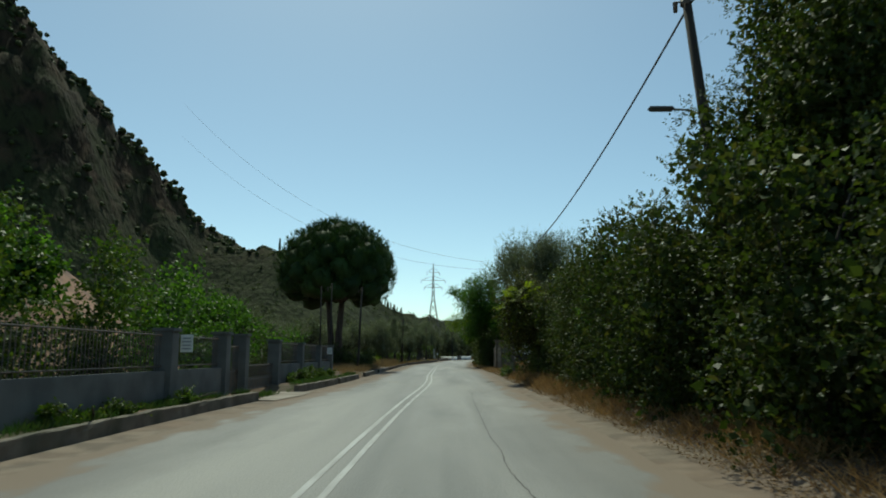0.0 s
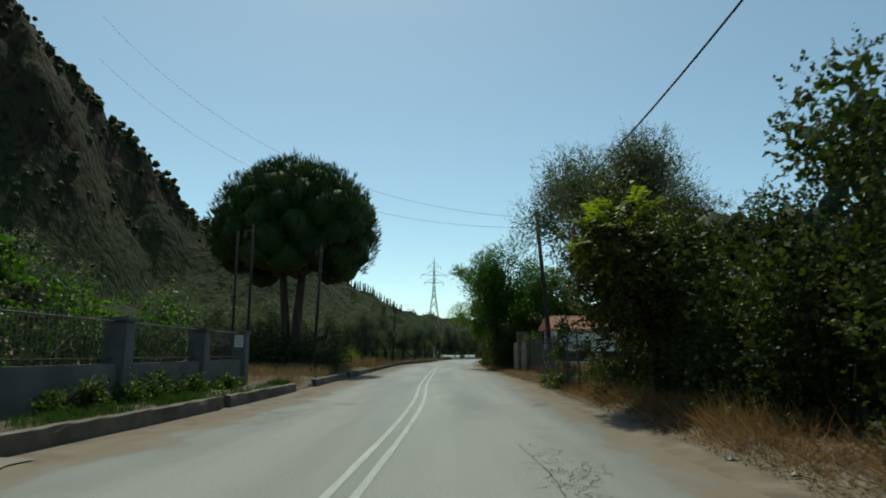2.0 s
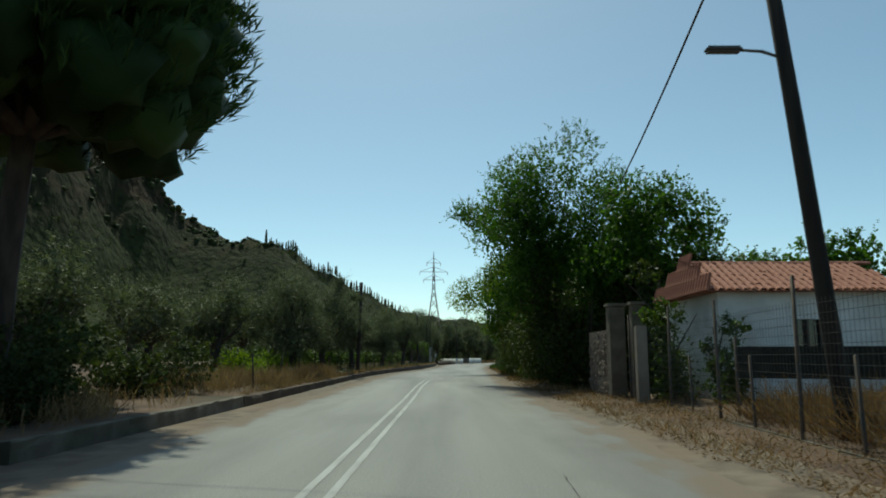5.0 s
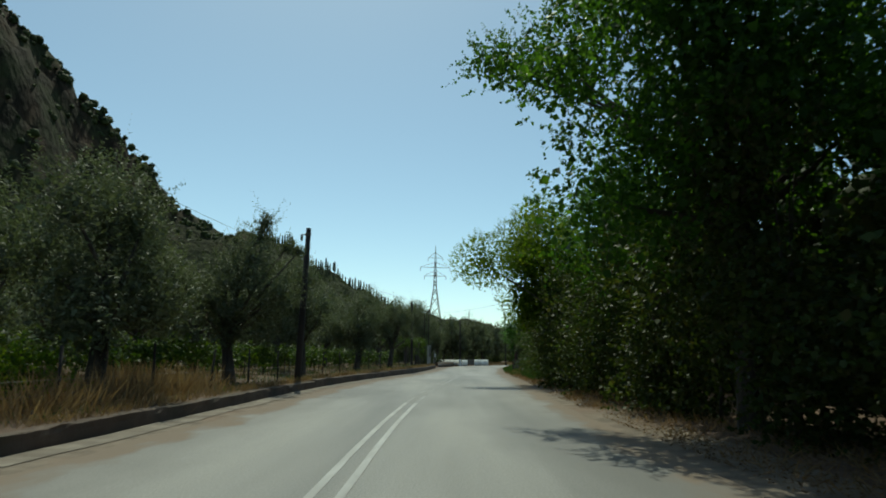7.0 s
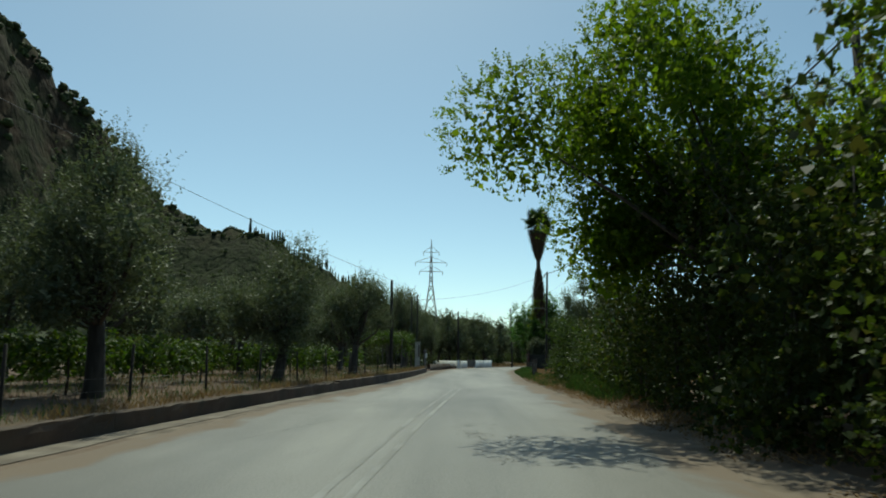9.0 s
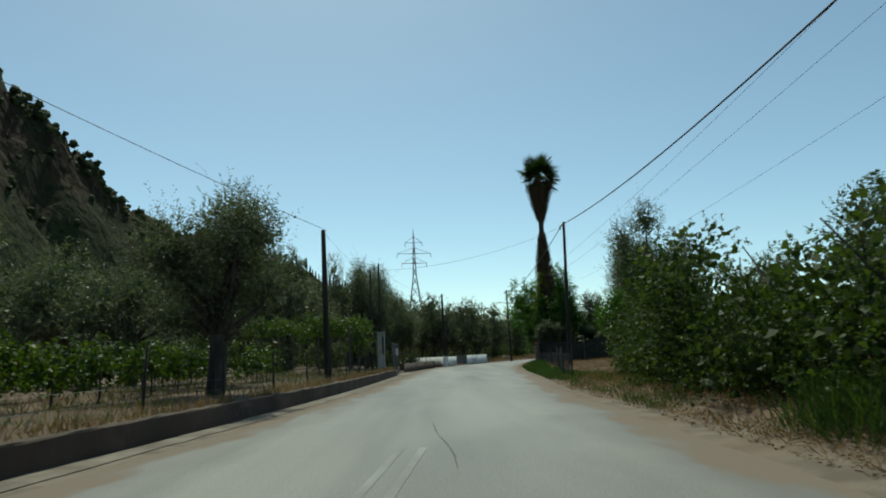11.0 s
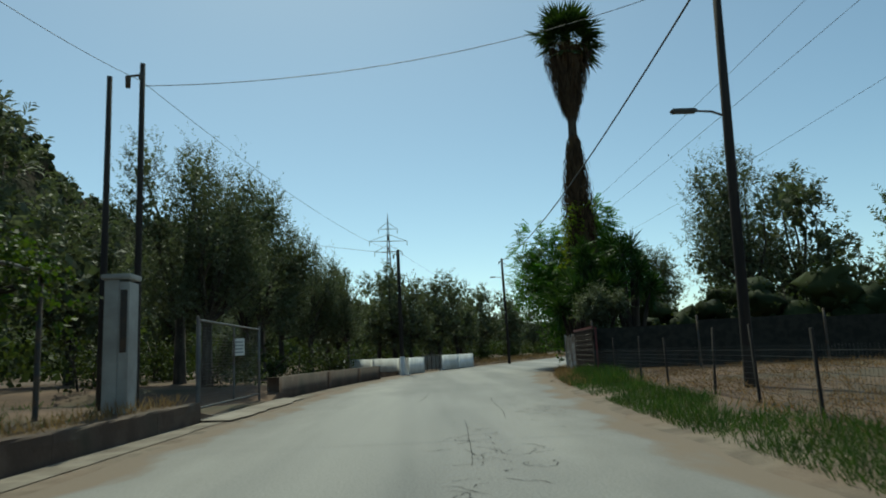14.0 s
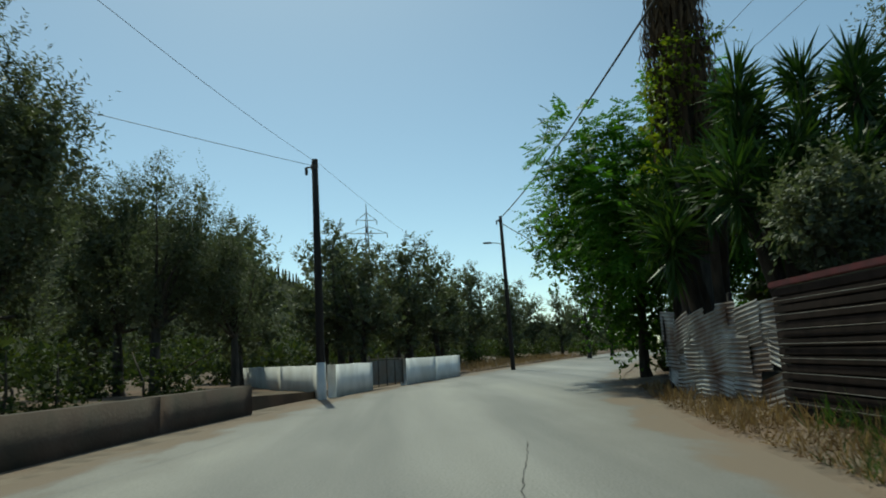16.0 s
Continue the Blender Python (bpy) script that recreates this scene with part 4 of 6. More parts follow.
tree("lemon_tree", 14.9, 160, 0.2, "lemon tree with yellow-green leaves in the plot", "tree", "", G_BROAD, heap(3.2, 2.7, 0.2, 6.7, 22, 73, 0.36), 34000, 0.11, 0.6, 74, 5, 0.12)

hedge("thicket", [(21.5, 197, 2.0, 2.2, 4.4), (25.5, 196.5, 2.2, 2.2, 4.8), (30, 196, 2.2, 2.4, 5.0), (34.5, 195, 2.2, 2.4, 4.6)], "dark growth behind the olive trees of the plot", G_WOODS, 26000, 0.2, 81, back=True)
hedge("thicket", [(16.5, 74.5, 1.6, 1.6, 2.9), (19.5, 74, 1.8, 1.6, 3.1), (23, 73.5, 1.9, 1.7, 3.2), (26.5, 73, 1.9, 1.7, 3.0), (30, 72, 1.9, 1.7, 3.2)], "dark green bushes beside the small house", G_HEDGE, 22000, 0.13, 83)
hedge("thicket", [(11.5, 86, 1.8, 2.2, 7.0), (11.0, 90, 1.8, 2.4, 7.4), (11.0, 95, 1.8, 2.4, 7.4), (11.2, 100, 1.8, 2.4, 6.8)], "dark thicket behind the mulberry trees", G_WOODS, 11000, 0.19, 77, back=True)
hedge("thicket", [(15, 89, 2.2, 2.6, 6.5), (15, 94, 2.2, 2.6, 7.0), (15, 99, 2.2, 2.6, 7.0), (15.5, 104, 2.2, 2.6, 6.0)], "dark thicket at the back of the trees", G_WOODS, 9000, 0.2, 79, back=True)
hedge("thicket", [(10.8, 104, 1.6, 2.2, 6.5), (10.8, 109, 1.6, 2.4, 6.5), (11.0, 114, 1.6, 2.4, 6.2), (11.4, 118.5, 1.6, 2.2, 4.8)], "dark thicket behind the young trees", G_WOODS, 9000, 0.17, 78, back=True)

# ---- palm, ailanthus and yuccas ----


def fan_palm(x, y, h):
    ob = root("fan_palm", x, y, 0.1, "tall fan palm with a skirt of dead fronds", "palm", "")
    piece("trunk", tube_mesh("trunk", [[(-0.25, 0, -0.3, 0.5), (-0.1, 0, 5, 0.36), (0, 0, h * 0.65, 0.26), (0, 0, h - 2, 0.3)]], M_BARK, 12), ob)
    g = np.random.default_rng(81)

    def fans(n, z0, z1, reach, up, fan_r, seed2, name, leafmat, per=26):
        g = np.random.default_rng(seed2)
        P, T, N, L, W = [], [], [], [], []
        for i in range(n):
            a = g.uniform(0, 2 * np.pi)
            el = g.uniform(*up)
            base = np.array([0, 0, g.uniform(z0, z1)])
            d = np.array([np.cos(a) * np.cos(el), np.sin(a) * np.cos(el), np.sin(el)])
            hub = base + d * reach * g.uniform(0.8, 1.1)
            side = np.array([-np.sin(a), np.cos(a), 0])
            nn = np.cross(d, side)
            for k in range(per):
                s = (k / (per - 1) - 0.5) * 2 * 1.9
                tt = d * np.cos(s) + side * np.sin(s) + np.array([0, 0, -0.25 * abs(s)]) + g.normal(size=3) * 0.06
                P.append(hub); T.append(tt); N.append(nn + g.normal(size=3) * 0.1)
                L.append(fan_r * g.uniform(0.8, 1.1)); W.append(fan_r * 0.1)
            P.append(base); T.append(hub - base); N.append(nn); L.append(reach * 1.0); W.append(0.07)
        v, f = leaf_quads(np.array(P), np.array(T), np.array(N), np.array(L), np.array(W), 0.03)
        piece(name, mesh_np(name, v, f, leafmat), ob)
    fans(44, h - 2.7, h - 1.9, 1.35, (-0.75, 1.4), 1.3, 82, "crown", G_PALM)

    def hanging(n, z0, z1, radius, length, width, name, label, spread):
        s = g.random(n)
        a = g.uniform(0, 2 * np.pi, n)
        z = z0 + (z1 - z0) * s
        r = radius(s) * g.uniform(0.45, 1.0, n)
        p = np.stack([np.cos(a) * r, np.sin(a) * r, z], 1)
        t = np.stack([-np.cos(a) * 0.12, -np.sin(a) * 0.12, -np.ones(n)], 1) + g.normal(size=(n, 3)) * spread
        v, f = leaf_quads(p, t, np.stack([np.cos(a), np.sin(a), a * 0], 1), g.uniform(0.6, 1.0, n) * length, width)
        piece(name, mesh_np(name, v, f, G_SKIRT), ob, label)
    # dead fronds hanging in a cone below the crown, then dry growth round the trunk
    hanging(3000, h - 2.6, h - 6.6, lambda s: 1.35 * (1 - s) ** 0.75 + 0.24, 1.2, 0.075, "skirt", "skirt of brown hanging dead fronds", 0.12)
    hanging(4200, 13.8, 4.0, lambda s: 0.3 + 0.75 * np.minimum(1, s * 2.4) ** 0.8 * (1 - 0.2 * s), 0.9, 0.085, "dead_growth", "dry brown growth wrapped round the trunk", 0.16)
    return ob


fan_palm(13.9, 189.6, 22.0)


def pinnate_tree(x, y, blobs, count, seed, label, h, leafmat=G_BRIGHT):
    """A tree of feathery leaves: each a stalk with pairs of leaflets."""
    ob = root("ailanthus_tree", x, y, 0.1, label, "tree", "")
    piece("trunk", tube_mesh("trunk", limbs(blobs, h, 0.16, seed, low=0.3), M_BARK), ob)
    g = np.random.default_rng(seed)
    b = np.array(blobs)
    k = g.integers(0, len(b), count)
    d = unit(g.normal(size=(count, 3)))
    p = b[k, :3] + d * b[k, 3:] * g.uniform(0.55, 1.0, (count, 1))
    t = unit(d * [1, 1, 0.4] + g.normal(size=(count, 3)) * 0.35 + [0, 0, -0.15])
    side = unit(np.cross(t, [0, 0, 1.0]))
    P, T, N, L = [], [], [], []
    for j in range(7):
        q = p + t * (0.1 + j * 0.085) + np.array([0, 0, -1]) * (j * 0.012) ** 1.0
        for s in (1, -1):
            P.append(q); T.append(side * s + t * 0.45 + g.normal(size=(count, 3)) * 0.12 + [0, 0, -0.25]); N.append(np.cross(t, side) + g.normal(size=(count, 3)) * 0.2)
    P, T, N = np.concatenate(P), np.concatenate(T), np.concatenate(N)
    v, f = leaf_quads(P, T, N, g.uniform(0.16, 0.25, len(P)), 0.085, 0.04)
    piece("crown", mesh_np("crown", v, f, leafmat), ob)
    return ob


pinnate_tree(6.5, 40.0, [(-1.7, -0.5, 4.2, 0.8, 0.8, 0.6), (-1.2, 0.0, 4.8, 0.7, 0.8, 0.5), (-1.4, 0.4, 3.9, 0.7, 0.7, 0.5)], 170, 87, "yellow-green feathery sapling in the thicket", 5, G_YELLOW)
pinnate_tree(14.7, 192.8, heap(4.7, 3.6, 1.8, 11.4, 22, 83, 0.34), 3800, 84, "bright green feathery-leaved tree beneath the palm", 10)
tree("tree", 14.6, 196.5, 0.1, "dense green tree behind the palm", "tree", "", G_BROAD, heap(4.2, 3.2, 0.6, 9.8, 14, 85, 0.42), 20000, 0.17, 0.6, 86, 9, 0.2)


def yucca(x, y, heads, seed, label):
    ob = root("yucca", x, y, 0.1, label, "yucca", "yuccas behind the fence")
    g = np.random.default_rng(seed)
    for hx_, hy_, hz in heads:
        line = [(g.normal() * 0.1, g.normal() * 0.1, -0.2, 0.16), (hx_ * 0.6, hy_ * 0.6, hz * 0.55, 0.11), (hx_, hy_, hz, 0.09)]
        piece("stem", tube_mesh("stem", [line], M_BARK, 8), ob)
        n, m = 170, 50
        d1 = unit(g.normal(size=(n, 3)) + [0, 0, 0.4])
        c1 = np.array([hx_, hy_, hz]) + np.stack([np.zeros(n), np.zeros(n), g.uniform(-0.5, 0.25, n)], 1)
        a = g.uniform(0, 2 * np.pi, m)
        c2 = np.array([hx_, hy_, hz]) + np.stack([a * 0, a * 0, -g.uniform(0.2, 1.0, m)], 1)
        d2 = np.stack([np.cos(a) * 0.5, np.sin(a) * 0.5, -np.ones(m)], 1)
        v, f = leaf_quads(np.concatenate([c1, c2]), np.concatenate([d1, d2]), np.concatenate([np.cross(d1, g.normal(size=(n, 3))), np.stack([np.cos(a), np.sin(a), a * 0], 1)]), np.concatenate([g.uniform(0.6, 1.0, n), g.uniform(0.4, 0.7, m)]), 0.07, 0.02)
        piece("rosette", mesh_np("rosette", v, f, G_YUCCA), ob)["kind"] = "stuff"
    return ob


yucca(12.7, 186.3, [(-1.1, 0.5, 4.1), (-0.8, -0.1, 3.7), (-0.5, -1.2, 4.5), (0.1, -0.6, 5.0), (-0.4, 0.6, 4.8), (0.4, 0.3, 4.4), (-1.2, -0.7, 3.3)], 91, "many-headed yucca with sword-like green leaves behind the fence")
yucca(13.2, 183.8, [(-0.7, 0.3, 5.9), (-0.8, 0.2, 4.8), (-0.4, -0.8, 4.2), (-0.9, -0.9, 3.7), (0.5, 0.2, 5.0), (0.5, -1.2, 4.0), (-0.1, -0.2, 3.4), (-1.4, -0.6, 3.9), (-0.3, 0.6, 5.4)], 92, "tall many-headed yucca behind the brown fence")
yucca(14.7, 184.0, [(-0.6, 0.5, 6.2), (-0.5, -0.9, 5.7), (0.3, 0.0, 6.0), (-0.9, -0.4, 4.4), (0.2, -1.0, 4.6), (0.7, 0.5, 5.2), (0.9, -0.6, 4.0)], 93, "tall yucca with dark heads behind the brown fence")
creep = root("creeper", 12.9, 188.6, 0, "yellowing creeper hanging on the palm trunk", "creeper")
v, f = crown([(0.0, 0.0, 5.2, 0.6, 0.6, 0.9), (-0.1, 0.1, 6.4, 0.6, 0.6, 0.9), (0.1, 0.2, 7.6, 0.55, 0.6, 0.9), (0.5, 0.1, 8.6, 0.6, 0.6, 0.7), (1.6, 0.0, 9.2, 0.4, 0.4, 0.4)], 1700, 0.12, 0.8, 97, 0.4, 0.1)
piece("foliage", mesh_np("foliage", v, f, G_YELLOW), creep)
piece("stem", tube_mesh("stem", [[(0.5, 0.7, -0.1, 0.04), (0.2, 0.3, 4.5, 0.03), (0.2, 0.2, 8.8, 0.015)]], M_BARK, 6), creep)
tree("shrub", 12.5, 181.6, 0.1, "grey-green shrub leaning over the fence", "bush", "", G_OLIVE, heap(1.3, 1.4, 1.6, 3.8, 7, 95, 0.45), 5000, 0.14, 0.4, 96, 3.4, 0.07)

# ---- olive groves ----
OL = [tree("olive_tree", -11.5, 92, 0.4, "grey-green olive tree in the roadside grove", "tree", "", G_OLIVE, heap(2.4, 2.4, 0.7, 5.0, 11, 101, 0.4), 4600, 0.22, 0.28, 102, 5, 0.2, "olive trees", fill=45),
      tree("olive_tree", -10.5, 101, 0.4, "grey-green olive tree in the roadside grove", "tree", "", G_OLIVE, heap(2.2, 2.5, 0.8, 5.4, 11, 103, 0.4), 4800, 0.22, 0.28, 104, 5, 0.2, "olive trees", fill=45),
      tree("olive_tree", -11.8, 110, 0.4, "grey-green olive tree in the roadside grove", "tree", "", G_OLIVE, heap(2.6, 2.3, 0.7, 5.2, 12, 105, 0.38), 4800, 0.22, 0.28, 106, 5, 0.22, "olive trees", fill=45)]
GROVE = [(-9.9, 119, 1.0), (-8.9, 131, 0.95), (-17, 96, 1.1), (-16, 105, 1.0), (-16.5, 114, 1.1), (-15, 122, 1.15), (-14.5, 131, 1.1), (-14, 140, 1.0), (-12.5, 84, 0.9), (-18, 86, 1.0),
         (-23, 92, 1.2), (-22, 108, 1.2), (-21, 124, 1.2), (-20, 140, 1.2), (-10.5, 147, 1.1), (-16, 152, 1.3), (-22, 158, 1.4)]
for i, (x, y, k) in enumerate(GROVE):
    copy_thing(OL[i % 3], pose(x, y, 0.4, 0, 0, (i * 77) % 360) @ Matrix.Scale(k, 4))
SHOOTS = [(0.9, 0.3, 5.9, 0.5, 0.5, 0.8), (1.0, 0.3, 6.3, 0.35, 0.35, 0.5), (1.9, 0.2, 5.2, 0.5, 0.4, 0.35), (2.4, 0.2, 5.1, 0.35, 0.3, 0.3)]
for i, (x, y, k, z0) in enumerate([(-7.3, 91.5, 1.0, 0.7), (-7.4, 102, 0.95, 0.7), (-7.0, 113, 1.1, 0.6), (-5.6, 125, 1.05, 0.7), (-4.2, 138.2, 1.08, 1.6), (-6.0, 144.5, 0.95, 0.7)]):
    tree("olive_tree", x, y, 0.35, "gnarled grey-green olive tree close to the kerb", "tree", "", G_OLIVE, heap(2.6 * k, 2.6 * k, z0, 5.8 * k, 13, 301 + i, 0.36) + (SHOOTS if i == 1 else []), 13000, 0.14, 0.28, 320 + i, 5, 0.24, "olive trees")
OT = [tree("olive_tree", -5.2, 178, 0.4, "tall grey-green olive tree behind the low wall", "tree", "", G_OLIVE, heap(3.3, 3.3, 1.0, 11.0, 17, 111, 0.34), 14500, 0.165, 0.26, 112, 8, 0.25, "olive trees", fill=130),
      tree("olive_tree", -3.8, 186, 0.4, "tall grey-green olive tree behind the low wall", "tree", "", G_OLIVE, heap(3.2, 3.0, 0.9, 10.6, 17, 113, 0.34), 16000, 0.2, 0.26, 114, 8, 0.25, "olive trees", fill=130)]
OF = tree("olive_tree", -16, 176, 0.4, "grey-green olive tree in the far grove", "tree", "", G_OLIVE, heap(3.2, 3.2, 0.6, 9.8, 17, 115, 0.34), 4400, 0.36, 0.3, 116, 8, 0.25, "olive trees", fill=40)
for i, (x, y, k) in enumerate([(-9.5, 172, 1.05), (-6.2, 192.5, 0.95), (-0.9, 199.5, 0.72), (-5.5, 200, 0.9), (-11, 181, 1.0), (-9.5, 190, 1.0), (-3.0, 197, 0.85), (-2.0, 205, 0.85), (3.5, 212, 0.8), (-8, 203, 0.95), (5.5, 221, 0.8), (9.0, 229, 0.8), (1.5, 228, 0.9), (13.0, 241, 0.85), (6, 240, 0.95), (18, 252, 0.9),
                              (14.4, 57.6, 0.95), (19.6, 194, 0.72), (24.0, 190, 1.32), (28.0, 192, 1.25), (33.5, 189, 1.0), (39, 190, 1.0), (27, 168, 0.8), (38, 172, 0.85), (30, 205, 1.0), (40, 215, 0.9), (26, 246, 0.9), (31, 254, 0.9), (36, 243, 0.85), (24, 266, 0.9), (44, 262, 0.9), (34, 232, 0.6), (52, 246, 0.9), (56, 270, 0.9), (30, 276, 1.0), (44, 285, 1.0), (-3.6, 176.2, 0.88), (2.0, 214, 1.0), (6.3, 217, 0.95), (0, 223, 1.05), (8.5, 225, 0.95), (12, 236, 1.0), (17, 247, 1.0), (-4, 214, 1.0), (22, 148, 0.85), (30, 140, 0.9), (24, 130, 0.9)]):
    copy_thing(OT[i % 2] if (-8 < x < 26 and y < 203 and (y > 165 or y < 60)) else OF, pose(x, y, 0.3, 0, 0, (i * 131) % 360) @ Matrix.Scale(k, 4))

hedge("bush", [(-2.6, 177, 1.0, 2.2, 1.8), (-2.4, 182, 1.0, 2.2, 1.9), (-1.6, 187, 1.0, 2.2, 2.0), (-0.6, 191.5, 1.0, 1.8, 2.0), (-7, 176, 1.4, 2.6, 2.6), (-7.5, 183, 1.4, 2.6, 2.8), (-6.5, 190, 1.4, 2.6, 2.8), (-6, 198, 1.4, 2.6, 1.8), (-3, 210, 1.4, 2.6, 1.8)], "dark undergrowth beneath the olive trees", G_WOODS, 9000, 0.16, 331, fill=60)
hedge("bush", [(-13, 90, 1.5, 3, 1.9), (-13.5, 98, 1.5, 3, 1.8), (-13, 106, 1.5, 3, 1.8), (-13, 114, 1.5, 3, 1.9), (-12.5, 122, 1.5, 3, 1.8), (-12, 130, 1.5, 3, 1.9), (-12, 138, 1.5, 3, 1.9), (-12.5, 146, 1.5, 3, 1.9), (-11, 156, 1.5, 3, 1.9), (-9, 166, 1.5, 3, 1.8)], "dark undergrowth at the back of the grove", G_WOODS, 8000, 0.2, 332, fill=60)
hedge("bush", [(17, 196, 1.6, 2.6, 3.0), (18.8, 190, 1.7, 2.0, 3.8), (22.5, 191, 1.7, 2.0, 3.8), (16.8, 187.5, 1.1, 1.5, 2.8), (20, 180, 1.6, 1.4, 4.0), (22.5, 179.5, 1.8, 1.6, 4.2), (25, 178, 1.8, 1.4, 4.0), (27.5, 178.5, 1.8, 1.6, 4.2), (30, 177, 1.8, 1.4, 4.0), (33, 177.5, 1.8, 1.6, 4.2), (36, 176, 1.8, 1.4, 3.6), (42, 174, 1.8, 1.6, 3.6), (48, 171, 1.8, 1.6, 3.6)], "dark bushes beneath the trees behind the screen fence", G_WOODS, 14000, 0.18, 333, fill=60, back=True)
hedge("bush", [(12, 233, 1.4, 2.4, 2.0), (17, 246, 1.4, 2.4, 2.0), (24, 262, 1.6, 2.4, 2.2), (33, 240, 1.6, 2.4, 2.4), (40, 252, 1.6, 2.4, 2.4), (30, 262, 1.6, 2.4, 2.4)], "green bushes beside the far bend", G_HEDGE, 10000, 0.2, 334, fill=60)

# ---- umbrella pine ----


def umbrella_pine(x, y):
    ob = root("umbrella_pine", x, y, 0.3, "large dark green umbrella pine with a round crown", "tree", "")
    g = np.random.default_rng(121)
    blobs = []
    for i in range(60):
        a, u = i * 2.399, (i + 0.5) / 60
        el = math.asin(1.62 * u - 0.62) if 1.62 * u - 0.62 < 1 else math.pi / 2
        rr = 4.05 * math.cos(el)
        blobs.append((rr * math.cos(a) * 1.08, rr * math.sin(a) * 1.0, 9.35 + 3.85 * math.sin(el), 1.65, 1.65, 1.55))
    for i in range(9):
        blobs.append((2.2 * math.cos(i * 0.7), 2.2 * math.sin(i * 0.7), 7.4 + 0.3 * (i % 3), 1.7, 1.7, 1.1))
    lines = [[(0.3, 0, -0.4, 0.42), (0.3, 0.1, 3, 0.34), (0.6, 0, 7, 0.26)], [(-0.45, 0.2, -0.4, 0.36), (-0.5, 0.2, 3, 0.3), (-0.8, 0, 7, 0.24)]]
    for i, (bx, by, bz, *_) in enumerate(blobs[::3]):
        o = 0.6 if i % 2 else -0.8
        lines.append([(o, 0, 6.5, 0.2), ((o + bx) / 2, by / 2, 7.2 + (bz - 7) * 0.4, 0.12), (bx, by, bz, 0.04)])
    piece("trunk", tube_mesh("trunk", lines, M_PINEBARK, 8), ob, "two dark pine trunks")
    P, T, N, L = [], [], [], []
    tufts = 6200
    b = np.array(blobs)
    k = g.integers(0, len(b), tufts)
    d = unit(g.normal(size=(tufts, 3)))
    d[:, 2] = np.where(d[:, 2] < -0.55, -d[:, 2], d[:, 2])
    c = b[k, :3] + d * b[k, 3:] * g.uniform(0.7, 1.0, (tufts, 1))
    mid = np.array([0, 0, 8.6])
    axis = unit(unit(c - mid) * 0.7 + [0, 0, 0.9])
    for j in range(9):
        P.append(c + axis * g.uniform(-0.15, 0.35, (tufts, 1)))
        T.append(axis + g.normal(size=(tufts, 3)) * 0.38)
        N.append(g.normal(size=(tufts, 3)))
        L.append(g.uniform(0.3, 0.55, tufts))
    v, f = leaf_quads(np.concatenate(P), np.concatenate(T), np.concatenate(N), np.concatenate(L), 0.055, 0.03)
    v2, f2 = lumps(blobs, 0.72, 123)
    piece("crown", mesh_np("crown", np.concatenate([v, v2]), np.concatenate([f, f2 + len(v)]), G_PINE), ob)
    return ob


umbrella_pine(-9.9, 70.5)

# ---- left side: walls, kerbs ----


def kerb(ya, yb, material, label, off=-1.1, top=0.28, thick=0.22, step=3.6):
    ob = tagged(new("kerb"), label, "kerb", kind="structure")
    for y in np.arange(ya, yb - 0.05, step):
        y1 = min(y + step, yb)
        n = max(2, int((y1 - y) / 0.3))
        v_, f_ = [], []
        for i in range(n + 1):
            yy = y + 0.003 + (y1 - y - 0.006) * i / n
            x = float(left(yy)) + off
            for k, (dx, dz) in enumerate(((0.5, -0.2), (0.5, 0.6), (0.5, 0.93), (0.42, 1.0), (-0.42, 1.0), (-0.5, 0.93), (-0.5, -0.2))):
                wob = noise.noise((yy * 1.7, k * 2.3, ya)) * 0.028 + noise.noise((yy * 5, k * 3.1, 2)) * 0.012
                v_.append((x + dx * thick + wob, yy, dz * top + (wob * 0.9 if dz > 0.5 else 0) + noise.noise((yy * 0.5, 3, 0)) * 0.02))
        for i in range(n):
            for k in range(6):
                f_.append((7 * i + k, 7 * i + 7 + k, 7 * i + 8 + k, 7 * i + k + 1))
        me = bpy.data.meshes.new("kerb_stone")
        me.from_pydata(v_, [], f_ + [tuple(range(7)), tuple(range(7 * n + 6, 7 * n - 1, -1))])
        me.materials.append(material)
        piece("kerb_stone", me, ob)


for ya, yb in ((-20, 27.1), (32.4, 41), (41.6, 49.3), (53.3, 62.5), (64, 75)):
    kerb(ya, yb, M_KERB, "old concrete kerb stones beside the road")
kerb(75, 106, M_DARKKERB, "stained low stone kerb below the grove, coloured dark for shade", -1.1, 0.26, 0.25, 3.4)
kerb(106, 126, M_DARKKERB, "stained low stone kerb below the grove, coloured dark for shade", -1.1, 0.32, 0.25, 3.4)
kerb(126, 165.6, M_DARKKERB, "stained low stone kerb below the grove, coloured dark for shade", -1.1, 0.39, 0.25, 3.4)
strip("gutter", np.arange(84, 176, 0.7), lambda y: float(left(y)) - 0.95, lambda y: float(left(y)) - 0.4, -0.018, M_GUTTER, "pale worn concrete gutter along the kerb", "gutter", 0.16, 2, 0, 8)
strip("driveway", np.arange(27.0, 32.9, 0.5), lambda y: -7.0, lambda y: float(left(y)) - 0.35, -0.008, M_PALE, "pale concrete driveway apron", "driveway", 0.3, 3, 0.04, 9)
strip("driveway", np.arange(165.5, 173.5, 0.5), lambda y: float(left(y)) - 1.5, lambda y: float(left(y)) - 0.3, 0.006, M_PALE, "pale cracked concrete apron before the gate", "driveway", 0.25, 3, 0.02, 10)

# ---- garden wall and gate pillars ----
WX = -6.8


